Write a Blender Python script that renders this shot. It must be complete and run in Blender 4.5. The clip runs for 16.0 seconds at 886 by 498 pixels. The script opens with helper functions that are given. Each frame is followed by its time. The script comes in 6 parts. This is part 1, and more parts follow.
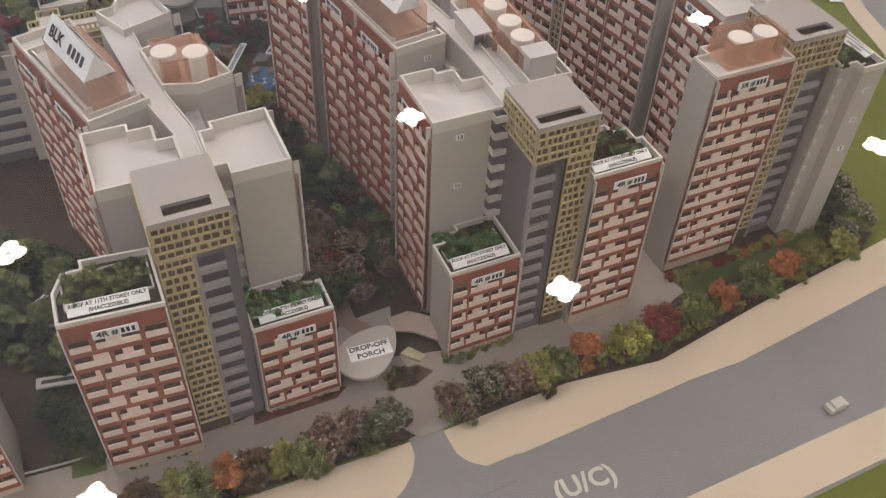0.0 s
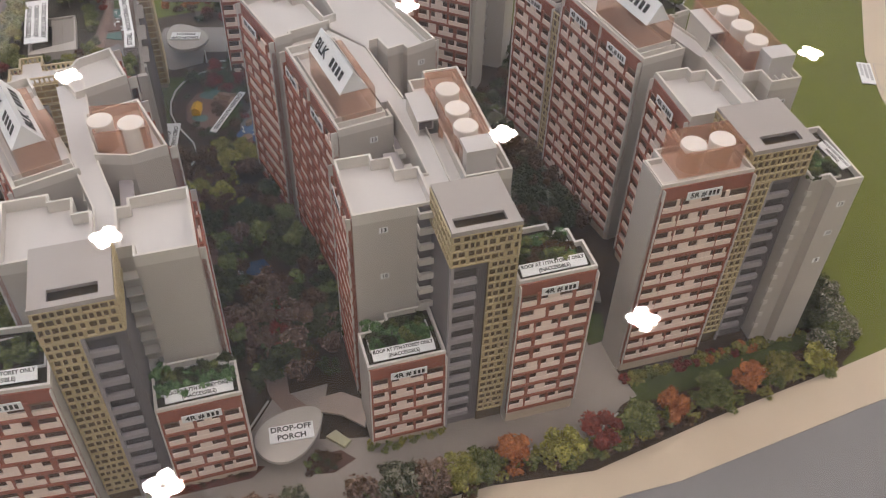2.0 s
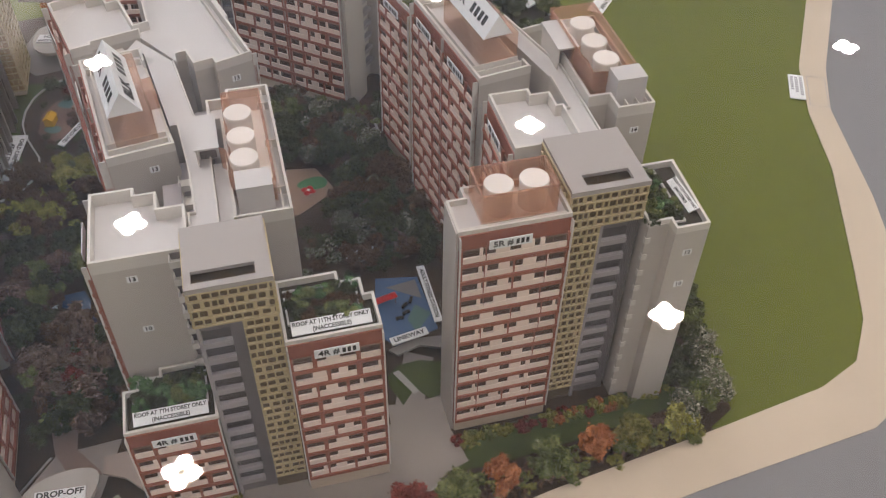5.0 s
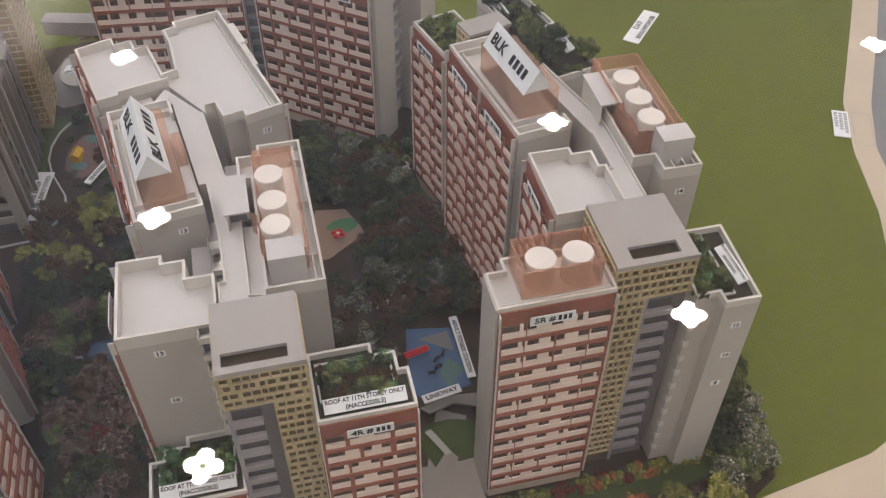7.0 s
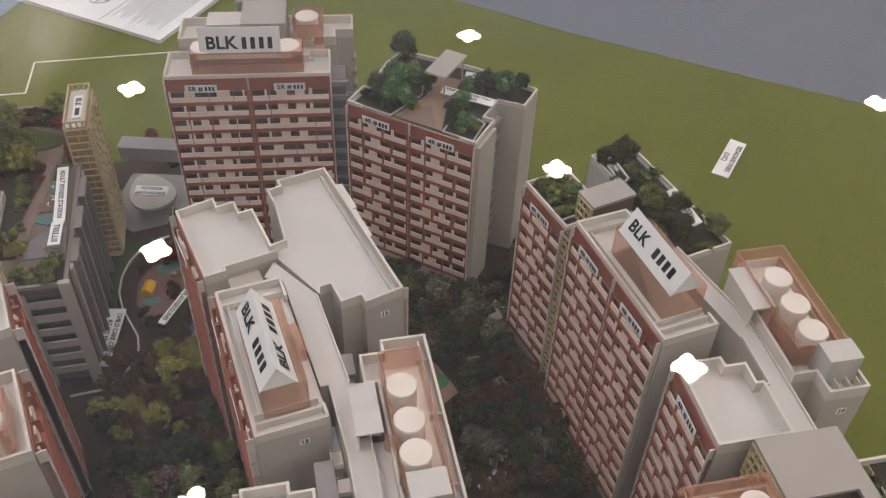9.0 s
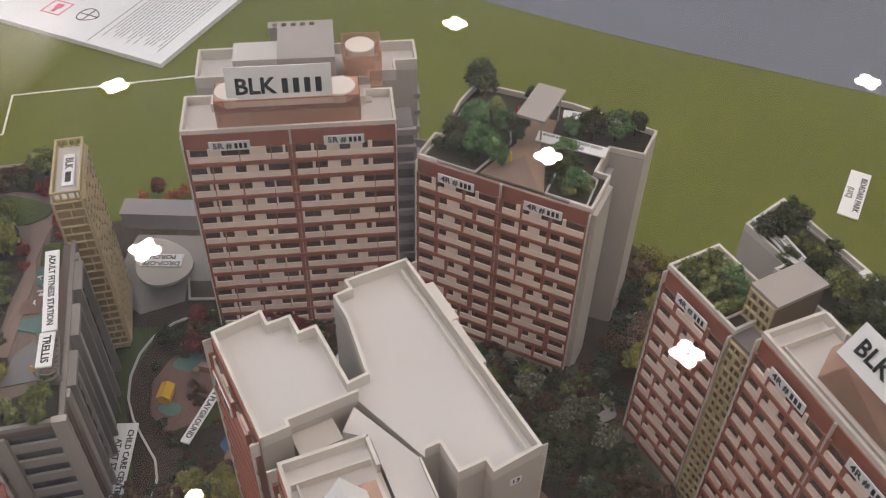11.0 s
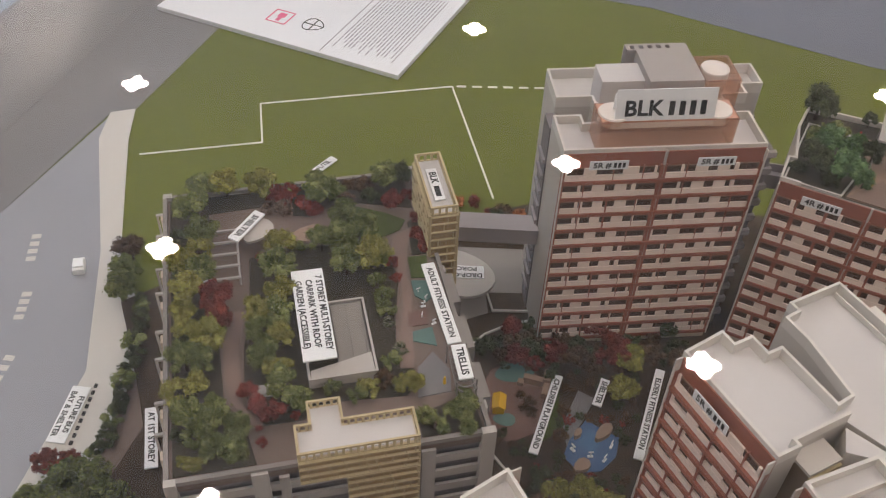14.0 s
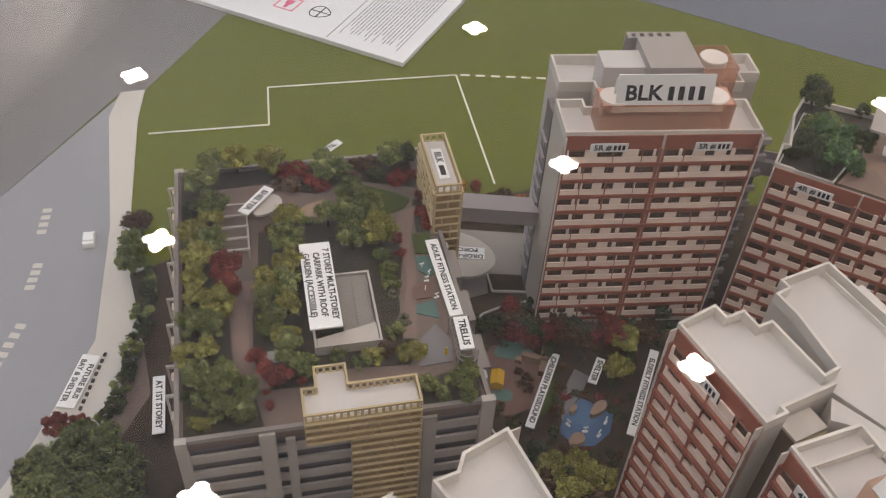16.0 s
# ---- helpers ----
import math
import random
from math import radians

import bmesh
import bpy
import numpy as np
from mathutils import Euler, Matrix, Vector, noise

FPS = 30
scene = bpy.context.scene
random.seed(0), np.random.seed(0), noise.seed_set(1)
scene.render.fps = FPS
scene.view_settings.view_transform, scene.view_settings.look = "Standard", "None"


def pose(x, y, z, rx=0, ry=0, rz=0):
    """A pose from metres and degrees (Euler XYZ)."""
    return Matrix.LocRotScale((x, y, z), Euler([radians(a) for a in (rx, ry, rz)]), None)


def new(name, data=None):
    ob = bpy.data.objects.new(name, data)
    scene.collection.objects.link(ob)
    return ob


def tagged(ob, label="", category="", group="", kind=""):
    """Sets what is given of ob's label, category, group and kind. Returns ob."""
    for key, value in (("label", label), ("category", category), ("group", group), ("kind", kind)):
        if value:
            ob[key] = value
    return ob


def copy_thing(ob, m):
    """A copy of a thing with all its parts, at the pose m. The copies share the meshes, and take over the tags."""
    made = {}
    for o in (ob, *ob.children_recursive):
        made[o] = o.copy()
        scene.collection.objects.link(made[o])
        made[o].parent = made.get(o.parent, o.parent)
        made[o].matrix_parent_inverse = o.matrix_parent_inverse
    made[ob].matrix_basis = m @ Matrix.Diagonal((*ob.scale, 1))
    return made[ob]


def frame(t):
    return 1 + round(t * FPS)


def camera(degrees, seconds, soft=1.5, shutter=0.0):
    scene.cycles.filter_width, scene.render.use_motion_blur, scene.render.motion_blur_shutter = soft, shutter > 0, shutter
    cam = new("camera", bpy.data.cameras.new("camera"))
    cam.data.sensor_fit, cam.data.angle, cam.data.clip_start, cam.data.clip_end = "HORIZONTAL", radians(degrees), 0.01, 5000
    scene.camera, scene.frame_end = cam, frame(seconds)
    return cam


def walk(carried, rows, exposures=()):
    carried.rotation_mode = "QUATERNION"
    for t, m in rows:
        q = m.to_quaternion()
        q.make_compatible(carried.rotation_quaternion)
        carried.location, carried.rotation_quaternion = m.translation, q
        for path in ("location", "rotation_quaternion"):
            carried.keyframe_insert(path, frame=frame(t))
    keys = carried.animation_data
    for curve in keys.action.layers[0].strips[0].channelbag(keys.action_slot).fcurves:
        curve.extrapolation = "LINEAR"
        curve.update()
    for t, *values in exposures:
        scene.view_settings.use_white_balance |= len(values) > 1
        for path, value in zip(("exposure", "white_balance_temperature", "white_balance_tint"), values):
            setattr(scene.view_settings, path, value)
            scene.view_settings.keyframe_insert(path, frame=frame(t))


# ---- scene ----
CM = 0.01
# ---------------- camera: seconds, eye in centimetres, yaw, pitch, roll in degrees ----------------
cam = camera(51.53, 16.0, soft=1.0)
ROWS = [
    (0, 3.03, -2.82, 60.67, 2.91, -45.29, 2.71),
    (0.5, 13.88, 0.87, 60.96, 5.94, -45.18, 3.10),
    (1, 15.20, 2.77, 61.97, 11.35, -44.97, 1.84),
    (1.5, 14.45, 5.57, 63.20, 10.76, -44.66, 1.64),
    (2, 14.08, 4.68, 63.70, 10.67, -44.71, 1.91),
    (2.5, 14.63, 4.77, 64.19, 10.96, -44.54, 1.61),
    (3, 15.05, 5.06, 63.86, 11.34, -44.36, 1.26),
    (3.5, 16.66, 6.75, 64.36, 11.69, -44.22, 1.07),
    (4, 22.31, 12.86, 62.44, 12.18, -44.49, 0.85),
    (4.2, 25.30, 15.23, 61.28, 12.24, -44.99, 1.08),
    (6.4, 29.48, 19.29, 60.01, 14.97, -45.72, -0.05),
    (6.5, 29.15, 19.66, 60.34, 14.90, -45.92, -0.02),
    (7, 26.11, 22.26, 62.08, 15.24, -45.75, 0.15),
    (7.5, 21.57, 24.74, 65.54, 14.74, -43.70, 1.60),
    (8, 16.08, 26.79, 67.33, 14.54, -42.55, 2.90),
    (8.2, 14.59, 28.21, 67.03, 14.99, -42.92, 2.44),
    (10.3, 13.37, 32.86, 65.04, 14.73, -43.65, 2.12),
    (10.5, 10.32, 37.06, 63.11, 13.76, -43.83, 2.46),
    (11, 1.26, 46.41, 58.77, 14.07, -44.12, 1.49),
    (11.5, -2.58, 49.55, 58.51, 13.33, -44.20, 1.48),
    (12, -3.52, 49.13, 58.73, 12.90, -44.37, 1.60),
    (12.5, -3.48, 49.21, 58.91, 12.43, -44.40, 1.77),
    (13, -4.98, 48.82, 59.15, 11.69, -44.42, 2.12),
    (13.5, -13.72, 44.77, 60.06, 11.29, -44.22, 2.76),
    (14, -23.56, 38.99, 59.81, 14.50, -43.85, 2.55),
    (14.5, -24.12, 37.95, 59.67, 15.35, -43.66, 2.63),
    (15, -23.77, 38.15, 59.77, 13.88, -43.98, 3.70),
    (15.5, -23.98, 37.30, 59.90, 14.11, -43.83, 3.81),
    (16, -23.36, 36.34, 60.05, 14.13, -43.91, 3.97),
]
walk(cam, [(t, pose(x * CM, y * CM, z * CM, 0, 0, yaw) @ pose(0, 0, 0, 90 + pitch) @ pose(0, 0, 0, 0, 0, roll)) for t, x, y, z, yaw, pitch, roll in ROWS],
     [(0, 0.05, 6480, 10), (3, 0.03, 6300, 11.5), (6.5, 0.04, 6230, 10), (7.5, -0.04, 6300, 10), (8, -0.14, 6400, 10), (10.5, -0.08, 6440, 11), (16, -0.12, 6500, 11)])

# ---------------- world: dim light of a large hall beyond the walls ----------------
world = bpy.data.worlds.new("hall_light")
scene.world = world
world.use_nodes = True
world.node_tree.nodes["Background"].inputs[0].default_value = (0.80, 0.82, 0.86, 1)
world.node_tree.nodes["Background"].inputs[1].default_value = 0.25

# ---------------- materials ----------------


def mat(name, color, rough=0.6, vary=0.12, scale=60.0, bump=0.0, metal=0.0, spec=0.4, island=0.0, alpha=1.0):
    """Painted or natural surface: colour with two scales of mottling, optional relief and per-piece variation."""
    m = bpy.data.materials.new(name)
    m.use_nodes = True
    nt = m.node_tree
    n, l = nt.nodes, nt.links
    b = n["Principled BSDF"]
    b.inputs["Roughness"].default_value = rough
    b.inputs["Metallic"].default_value = metal
    b.inputs["Specular IOR Level"].default_value = spec
    b.inputs["Alpha"].default_value = alpha
    tc = n.new("ShaderNodeTexCoord")
    a1 = n.new("ShaderNodeTexNoise")
    a1.inputs["Scale"].default_value = scale
    a1.inputs["Detail"].default_value = 4
    a2 = n.new("ShaderNodeTexNoise")
    a2.inputs["Scale"].default_value = scale * 9
    a2.inputs["Detail"].default_value = 2
    add = n.new("ShaderNodeMath")
    add.operation = "ADD"
    l.new(tc.outputs["Object"], a1.inputs["Vector"])
    l.new(tc.outputs["Object"], a2.inputs["Vector"])
    l.new(a1.outputs["Fac"], add.inputs[0])
    l.new(a2.outputs["Fac"], add.inputs[1])
    mp = n.new("ShaderNodeMapRange")
    mp.inputs["From Min"].default_value = 0.6
    mp.inputs["From Max"].default_value = 1.4
    mp.inputs["To Min"].default_value = 1 - vary
    mp.inputs["To Max"].default_value = 1 + vary
    l.new(add.outputs[0], mp.inputs["Value"])
    val = mp.outputs["Result"]
    if island:
        geo = n.new("ShaderNodeNewGeometry")
        info = n.new("ShaderNodeObjectInfo")
        r1 = n.new("ShaderNodeMapRange")
        r1.inputs["To Min"].default_value = 1 - island
        r1.inputs["To Max"].default_value = 1 + island
        l.new(geo.outputs["Random Per Island"], r1.inputs["Value"])
        r2 = n.new("ShaderNodeMapRange")
        r2.inputs["To Min"].default_value = 1 - island * 0.6
        r2.inputs["To Max"].default_value = 1 + island * 0.6
        l.new(info.outputs["Random"], r2.inputs["Value"])
        m1 = n.new("ShaderNodeMath")
        m1.operation = "MULTIPLY"
        m2 = n.new("ShaderNodeMath")
        m2.operation = "MULTIPLY"
        l.new(val, m1.inputs[0])
        l.new(r1.outputs[0], m1.inputs[1])
        l.new(m1.outputs[0], m2.inputs[0])
        l.new(r2.outputs[0], m2.inputs[1])
        val = m2.outputs[0]
    mix = n.new("ShaderNodeVectorMath")
    mix.operation = "SCALE"
    mix.inputs[0].default_value = color
    l.new(val, mix.inputs["Scale"])
    l.new(mix.outputs["Vector"], b.inputs["Base Color"])
    if bump:
        bp = n.new("ShaderNodeBump")
        bp.inputs["Strength"].default_value = bump
        bp.inputs["Distance"].default_value = 0.001
        l.new(a2.outputs["Fac"], bp.inputs["Height"])
        l.new(bp.outputs["Normal"], b.inputs["Normal"])
    return m


GREY = mat("grey_wall_paint", (0.535, 0.495, 0.45), 0.6, 0.05, 25)
WHITE = mat("white_parapet_paint", (0.68, 0.645, 0.595), 0.5, 0.04, 40)
ROOF = mat("white_roof_board", (0.60, 0.575, 0.56), 0.55, 0.05, 20)
PANEL = mat("pale_pink_panel", (0.90, 0.765, 0.675), 0.5, 0.06, 60)
RED = mat("brick_red_wall", (0.320, 0.114, 0.074), 0.6, 0.14, 45)
DARK = mat("dark_window", (0.100, 0.066, 0.050), 0.25, 0.2, 80)
FRAME = mat("brown_window_bar", (0.20, 0.125, 0.085), 0.5, 0.1, 80)
SLAB = mat("grey_roof_slab", (0.40, 0.365, 0.34), 0.55, 0.05, 25)
LAT = mat("yellow_beige_lattice", (0.53, 0.435, 0.25), 0.5, 0.08, 60)
# dark brown behind lattices, shade of the holes put into the colour
LATDARK = mat("shaded_lattice_backing", (0.15, 0.108, 0.065), 0.6, 0.15, 60)
LATBROWN = mat("brown_lattice_backing", (0.34, 0.24, 0.118), 0.6, 0.2, 50)
# near-black grey that stands for shade in the balcony recesses
RECESS_SHADE = mat("recess_shade_grey", (0.095, 0.082, 0.085), 0.5, 0.15, 60)
# dark grey for plain walls and for shade painted into recesses
SHADE = mat("dark_grey_walls_and_shade", (0.20, 0.18, 0.185), 0.6, 0.1, 40)
LEDGE = mat("mauve_grey_ledge", (0.36, 0.33, 0.335), 0.6, 0.08, 40)
TERRA = mat("terracotta_board", (0.60, 0.31, 0.21), 0.35, 0.06, 40)
TANK = mat("cream_tank", (0.80, 0.73, 0.665), 0.5, 0.04, 50)
SIGN = mat("white_sign_card", (0.86, 0.87, 0.87), 0.5, 0.02, 30)
INK = mat("black_ink", (0.015, 0.015, 0.015), 0.5, 0.05, 50)
BEIGE = mat("beige_plinth", (0.58, 0.485, 0.375), 0.6, 0.08, 50)
SOIL = mat("dark_roof_soil", (0.05, 0.042, 0.026), 0.9, 0.4, 120, 0.5)
GRASS = mat("olive_flock_grass", (0.128, 0.146, 0.016), 0.9, 0.10, 6, 0.25)
LAWN = mat("dark_lawn", (0.068, 0.092, 0.020), 0.95, 0.3, 60, 0.5)
ROAD = mat("blue_grey_road", (0.235, 0.228, 0.236), 0.7, 0.05, 10)
FLOORGREY = mat("grey_brown_board", (0.20, 0.19, 0.19), 0.6, 0.05, 6)
PAVE = mat("cream_pavement", (0.61, 0.51, 0.39), 0.7, 0.06, 25)
PAVEW = mat("off_white_pavement", (0.60, 0.575, 0.53), 0.7, 0.05, 20)
ROOFTAR = mat("grey_roof_paving", (0.175, 0.128, 0.105), 0.75, 0.2, 40, 0.2)
# road grey lightened and blued: the lid's reflection is in the colour
ROADW = mat("road_with_bluish_reflection", (0.30, 0.305, 0.33), 0.6, 0.05, 10)
# board grey tinted blue in place of reflected daylight
BLUEBOARD = mat("board_with_blue_reflection", (0.155, 0.168, 0.215), 0.6, 0.06, 6)
DRIVE = mat("grey_driveway", (0.31, 0.27, 0.24), 0.75, 0.12, 40, 0.2)
PATH = mat("brown_path", (0.24, 0.17, 0.14), 0.8, 0.15, 60, 0.2)
# brown soil made darker, to deepen the shade between the blocks
GARDEN = mat("garden_bed_with_shade", (0.055, 0.036, 0.020), 0.95, 0.5, 70, 0.6)
PAPER = mat("white_paper", (0.82, 0.84, 0.87), 0.6, 0.02, 10)
PALE = mat("pale_grey_canopy", (0.46, 0.425, 0.39), 0.5, 0.06, 40)
CONC = mat("grey_concrete", (0.27, 0.245, 0.225), 0.7, 0.1, 40)
BLUE = mat("blue_play_floor", (0.07, 0.135, 0.27), 0.6, 0.15, 60)
TEAL = mat("teal_play_floor", (0.10, 0.19, 0.17), 0.6, 0.15, 60)
SALMON = mat("salmon_play_floor", (0.17, 0.095, 0.075), 0.6, 0.15, 60)
CORK = mat("tan_play_floor", (0.32, 0.22, 0.16), 0.7, 0.15, 60)
YELLOW = mat("yellow_plastic", (0.70, 0.42, 0.02), 0.4, 0.05, 60)
REDP = mat("red_plastic", (0.60, 0.03, 0.03), 0.4, 0.05, 60)
LINE = mat("white_line", (0.78, 0.78, 0.70), 0.6, 0.05, 60)
BARK = mat("bark", (0.07, 0.045, 0.03), 0.9, 0.2, 200)
WALLP = mat("hall_wall_paint", (0.80, 0.79, 0.78), 0.8, 0.03, 0.4)
CEIL = mat("hall_ceiling", (0.64, 0.65, 0.68), 0.85, 0.03, 0.4)
HFLOOR = mat("hall_floor_stone", (0.56, 0.54, 0.52), 0.5, 0.1, 1.5)
PINK = mat("pink_ink", (0.75, 0.12, 0.25), 0.5, 0.03, 50)
FINE = mat("grey_ink", (0.35, 0.35, 0.38), 0.6, 0.05, 50)
LEAF = {}


def foliage(name, deep, tip):
    """Flock: each tuft has its own shade between a deep and a light tone, with fine mottling."""
    m = mat(name, deep, 0.9, 0.35, 260, 0.0, 0, 0.1)
    n, l = m.node_tree.nodes, m.node_tree.links
    b = n["Principled BSDF"]
    shade = b.inputs["Base Color"].links[0].from_node
    geo, info, ramp, mix, mul, tone = (n.new("ShaderNode" + k) for k in ("NewGeometry", "ObjectInfo", "Math", "MixRGB", "MapRange", "VectorMath"))
    ramp.operation, ramp.inputs[1].default_value = "POWER", 1.7
    l.new(geo.outputs["Random Per Island"], ramp.inputs[0])
    mix.inputs[1].default_value, mix.inputs[2].default_value = (*deep, 1), (*tip, 1)
    l.new(ramp.outputs[0], mix.inputs[0])
    mul.inputs["To Min"].default_value, mul.inputs["To Max"].default_value = 0.78, 1.22
    l.new(info.outputs["Random"], mul.inputs["Value"])
    tone.operation = "SCALE"
    l.new(mix.outputs[0], tone.inputs[0])
    l.new(mul.outputs[0], tone.inputs["Scale"])
    l.new(tone.outputs["Vector"], shade.inputs[0])
    return m


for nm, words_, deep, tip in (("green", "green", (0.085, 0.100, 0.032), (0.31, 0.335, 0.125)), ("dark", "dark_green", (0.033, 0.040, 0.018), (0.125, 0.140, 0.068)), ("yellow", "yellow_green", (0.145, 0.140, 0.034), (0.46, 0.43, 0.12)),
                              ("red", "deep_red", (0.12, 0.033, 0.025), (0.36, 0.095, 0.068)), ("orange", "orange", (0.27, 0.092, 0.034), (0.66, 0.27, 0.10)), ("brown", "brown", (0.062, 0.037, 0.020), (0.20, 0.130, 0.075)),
                              ("white", "pale_blossom", (0.10, 0.095, 0.055), (0.46, 0.44, 0.34)), ("pink", "dusky_pink", (0.12, 0.075, 0.052), (0.42, 0.29, 0.23)), ("jade", "fresh_green", (0.060, 0.115, 0.045), (0.23, 0.36, 0.15))):
    LEAF[nm] = foliage(words_ + "_foliage", deep, tip)


def glow(name, color, strength):
    m = bpy.data.materials.new(name)
    m.use_nodes = True
    nt = m.node_tree
    nt.nodes.remove(nt.nodes["Principled BSDF"])
    e = nt.nodes.new("ShaderNodeEmission")
    e.inputs[0].default_value, e.inputs[1].default_value = (*color, 1), strength
    nt.links.new(e.outputs[0], nt.nodes["Material Output"].inputs[0])
    return m


LAMP = glow("lamp_glow", (1.0, 0.868, 0.765), 262.0)
DAY = glow("bluish_daylight", (0.62, 0.80, 1.0), 1.9)


def clear(name, tint, gloss_rough, haze=0.0, haze_color=(0.8, 0.8, 0.8)):
    """A clear sheet: lets light straight through with a tint, and mirrors by Fresnel."""
    m = bpy.data.materials.new(name)
    m.use_nodes = True
    nt = m.node_tree
    n, l = nt.nodes, nt.links
    n.remove(n["Principled BSDF"])
    tr, gl, mx, lw, pw, fr = (n.new("ShaderNode" + k) for k in ("BsdfTransparent", "BsdfGlossy", "MixShader", "LayerWeight", "Math", "Math"))
    tr.inputs[0].default_value = (*tint, 1)
    gl.inputs["Roughness"].default_value = gloss_rough
    lw.inputs["Blend"].default_value = 0.5
    pw.operation, fr.operation = "POWER", "MULTIPLY_ADD"
    pw.inputs[1].default_value, fr.inputs[1].default_value, fr.inputs[2].default_value = 5.0, 0.96, 0.04
    l.new(lw.outputs["Facing"], pw.inputs[0])
    l.new(pw.outputs[0], fr.inputs[0])
    l.new(fr.outputs[0], mx.inputs[0])
    l.new(tr.outputs[0], mx.inputs[1])
    l.new(gl.outputs[0], mx.inputs[2])
    out = mx.outputs[0]
    if haze:
        df, m2 = n.new("ShaderNodeBsdfDiffuse"), n.new("ShaderNodeMixShader")
        df.inputs[0].default_value = (*haze_color, 1)
        m2.inputs[0].default_value = haze
        l.new(out, m2.inputs[1])
        l.new(df.outputs[0], m2.inputs[2])
        out = m2.outputs[0]
    l.new(out, n["Material Output"].inputs[0])
    return m


GLASS = clear("clear_cover_sheet", (0.97, 0.975, 0.98), 0.0)
ACRYL = clear("orange_acrylic", (0.97, 0.85, 0.77), 0.05, 0.24, (0.80, 0.50, 0.37))

# ---------------- mesh helpers (all sizes in centimetres) ----------------


class Geo:
    """Collects boxes, prisms and lathes into one mesh."""

    def __init__(self):
        self.v, self.f = [], []

    def add(self, verts, faces):
        k = len(self.v)
        self.v += verts
        self.f += [tuple(i + k for i in f) for f in faces]
        return self

    def box(self, x0, y0, z0, x1, y1, z1):
        return self.prism([(x0, y0), (x1, y0), (x1, y1), (x0, y1)], z0, z1)

    def prism(self, poly, z0, z1):
        n = len(poly)
        if sum(poly[i][0] * poly[(i + 1) % n][1] - poly[(i + 1) % n][0] * poly[i][1] for i in range(n)) < 0:
            poly = poly[::-1]
        verts = [(x, y, z0) for x, y in poly] + [(x, y, z1) for x, y in poly]
        return self.add(verts, [tuple(range(n))[::-1], tuple(range(n, 2 * n))] + [(i, (i + 1) % n, n + (i + 1) % n, n + i) for i in range(n)])

    def ring(self, poly, t, z0, z1):
        """A wall of thickness t that runs inside the outline."""
        inner, n = inset(poly, t), len(poly)
        verts = [(x, y, z) for z in (z0, z1) for p in (poly, inner) for x, y in p]
        faces = []
        for i in range(n):
            j = (i + 1) % n
            faces += [(i, j, 2 * n + j, 2 * n + i), (n + j, n + i, 3 * n + i, 3 * n + j), (2 * n + i, 2 * n + j, 3 * n + j, 3 * n + i), (j, i, n + i, n + j)]
        return self.add(verts, faces)

    def rim(self, poly, t, z0, z1, gaps=()):
        """A wall inside the outline that leaves out the edges between the pairs of corners in gaps."""
        inner, n = inset(poly, t), len(poly)
        for i in range(n):
            j = (i + 1) % n
            if (poly[i], poly[j]) not in gaps and (poly[j], poly[i]) not in gaps:
                self.prism([poly[i], poly[j], inner[j], inner[i]], z0, z1)
        return self

    def tube(self, x, y, z0, z1, r, n=20, r1=None):
        r1 = r if r1 is None else r1
        c = [(math.cos(2 * math.pi * i / n), math.sin(2 * math.pi * i / n)) for i in range(n)]
        verts = [(x + r * a, y + r * b, z0) for a, b in c] + [(x + r1 * a, y + r1 * b, z1) for a, b in c]
        return self.add(verts, [tuple(range(n))[::-1], tuple(range(n, 2 * n))] + [(i, (i + 1) % n, n + (i + 1) % n, n + i) for i in range(n)])

    def mesh(self, name, material):
        me = bpy.data.meshes.new(name)
        me.from_pydata([(x * CM, y * CM, z * CM) for x, y, z in self.v], [], self.f)
        me.materials.append(material)
        me.update()
        return me


def ccw(poly):
    n = len(poly)
    return poly if sum(poly[i][0] * poly[(i + 1) % n][1] - poly[(i + 1) % n][0] * poly[i][1] for i in range(n)) > 0 else poly[::-1]


def inset(poly, t):
    n, out = len(poly), []
    for i in range(n):
        (ax, ay), (bx, by), (cx, cy) = poly[i - 1], poly[i], poly[(i + 1) % n]
        u, w = Vector((bx - ax, by - ay)).normalized(), Vector((cx - bx, cy - by)).normalized()
        n1, n2 = Vector((-u.y, u.x)), Vector((-w.y, w.x))
        d = n1 + n2
        k = t / max(0.2, 0.5 * d.length_squared)
        out.append((bx + d.x * k, by + d.y * k))
    return out


def rect(x0, y0, x1, y1):
    return [(x0, y0), (x1, y0), (x1, y1), (x0, y1)]


def part(name, geo, material, parent, label="", at=None, kind=""):
    """One mesh object under a thing or a part. geo: a Geo, or a mesh that is shared."""
    ob = new(name, geo.mesh(name, material) if isinstance(geo, Geo) else geo)
    ob.parent = parent
    if at is not None:
        ob.matrix_basis = at
    return tagged(ob, label, kind=kind)


def at(x, y, z=0.0, rz=0.0, rx=0.0, ry=0.0):
    return pose(x * CM, y * CM, z * CM, rx, ry, rz)


def thing(name, m, label, category, group="", kind=""):
    ob = new(name)
    ob.empty_display_size = 0.02
    ob.matrix_basis = m
    return tagged(ob, label, category, group, kind)


def solid(name, geo, material, m, label, category="", group="", kind=""):
    ob = new(name, geo.mesh(name, material))
    ob.matrix_basis = m
    return tagged(ob, label, category, group, kind)


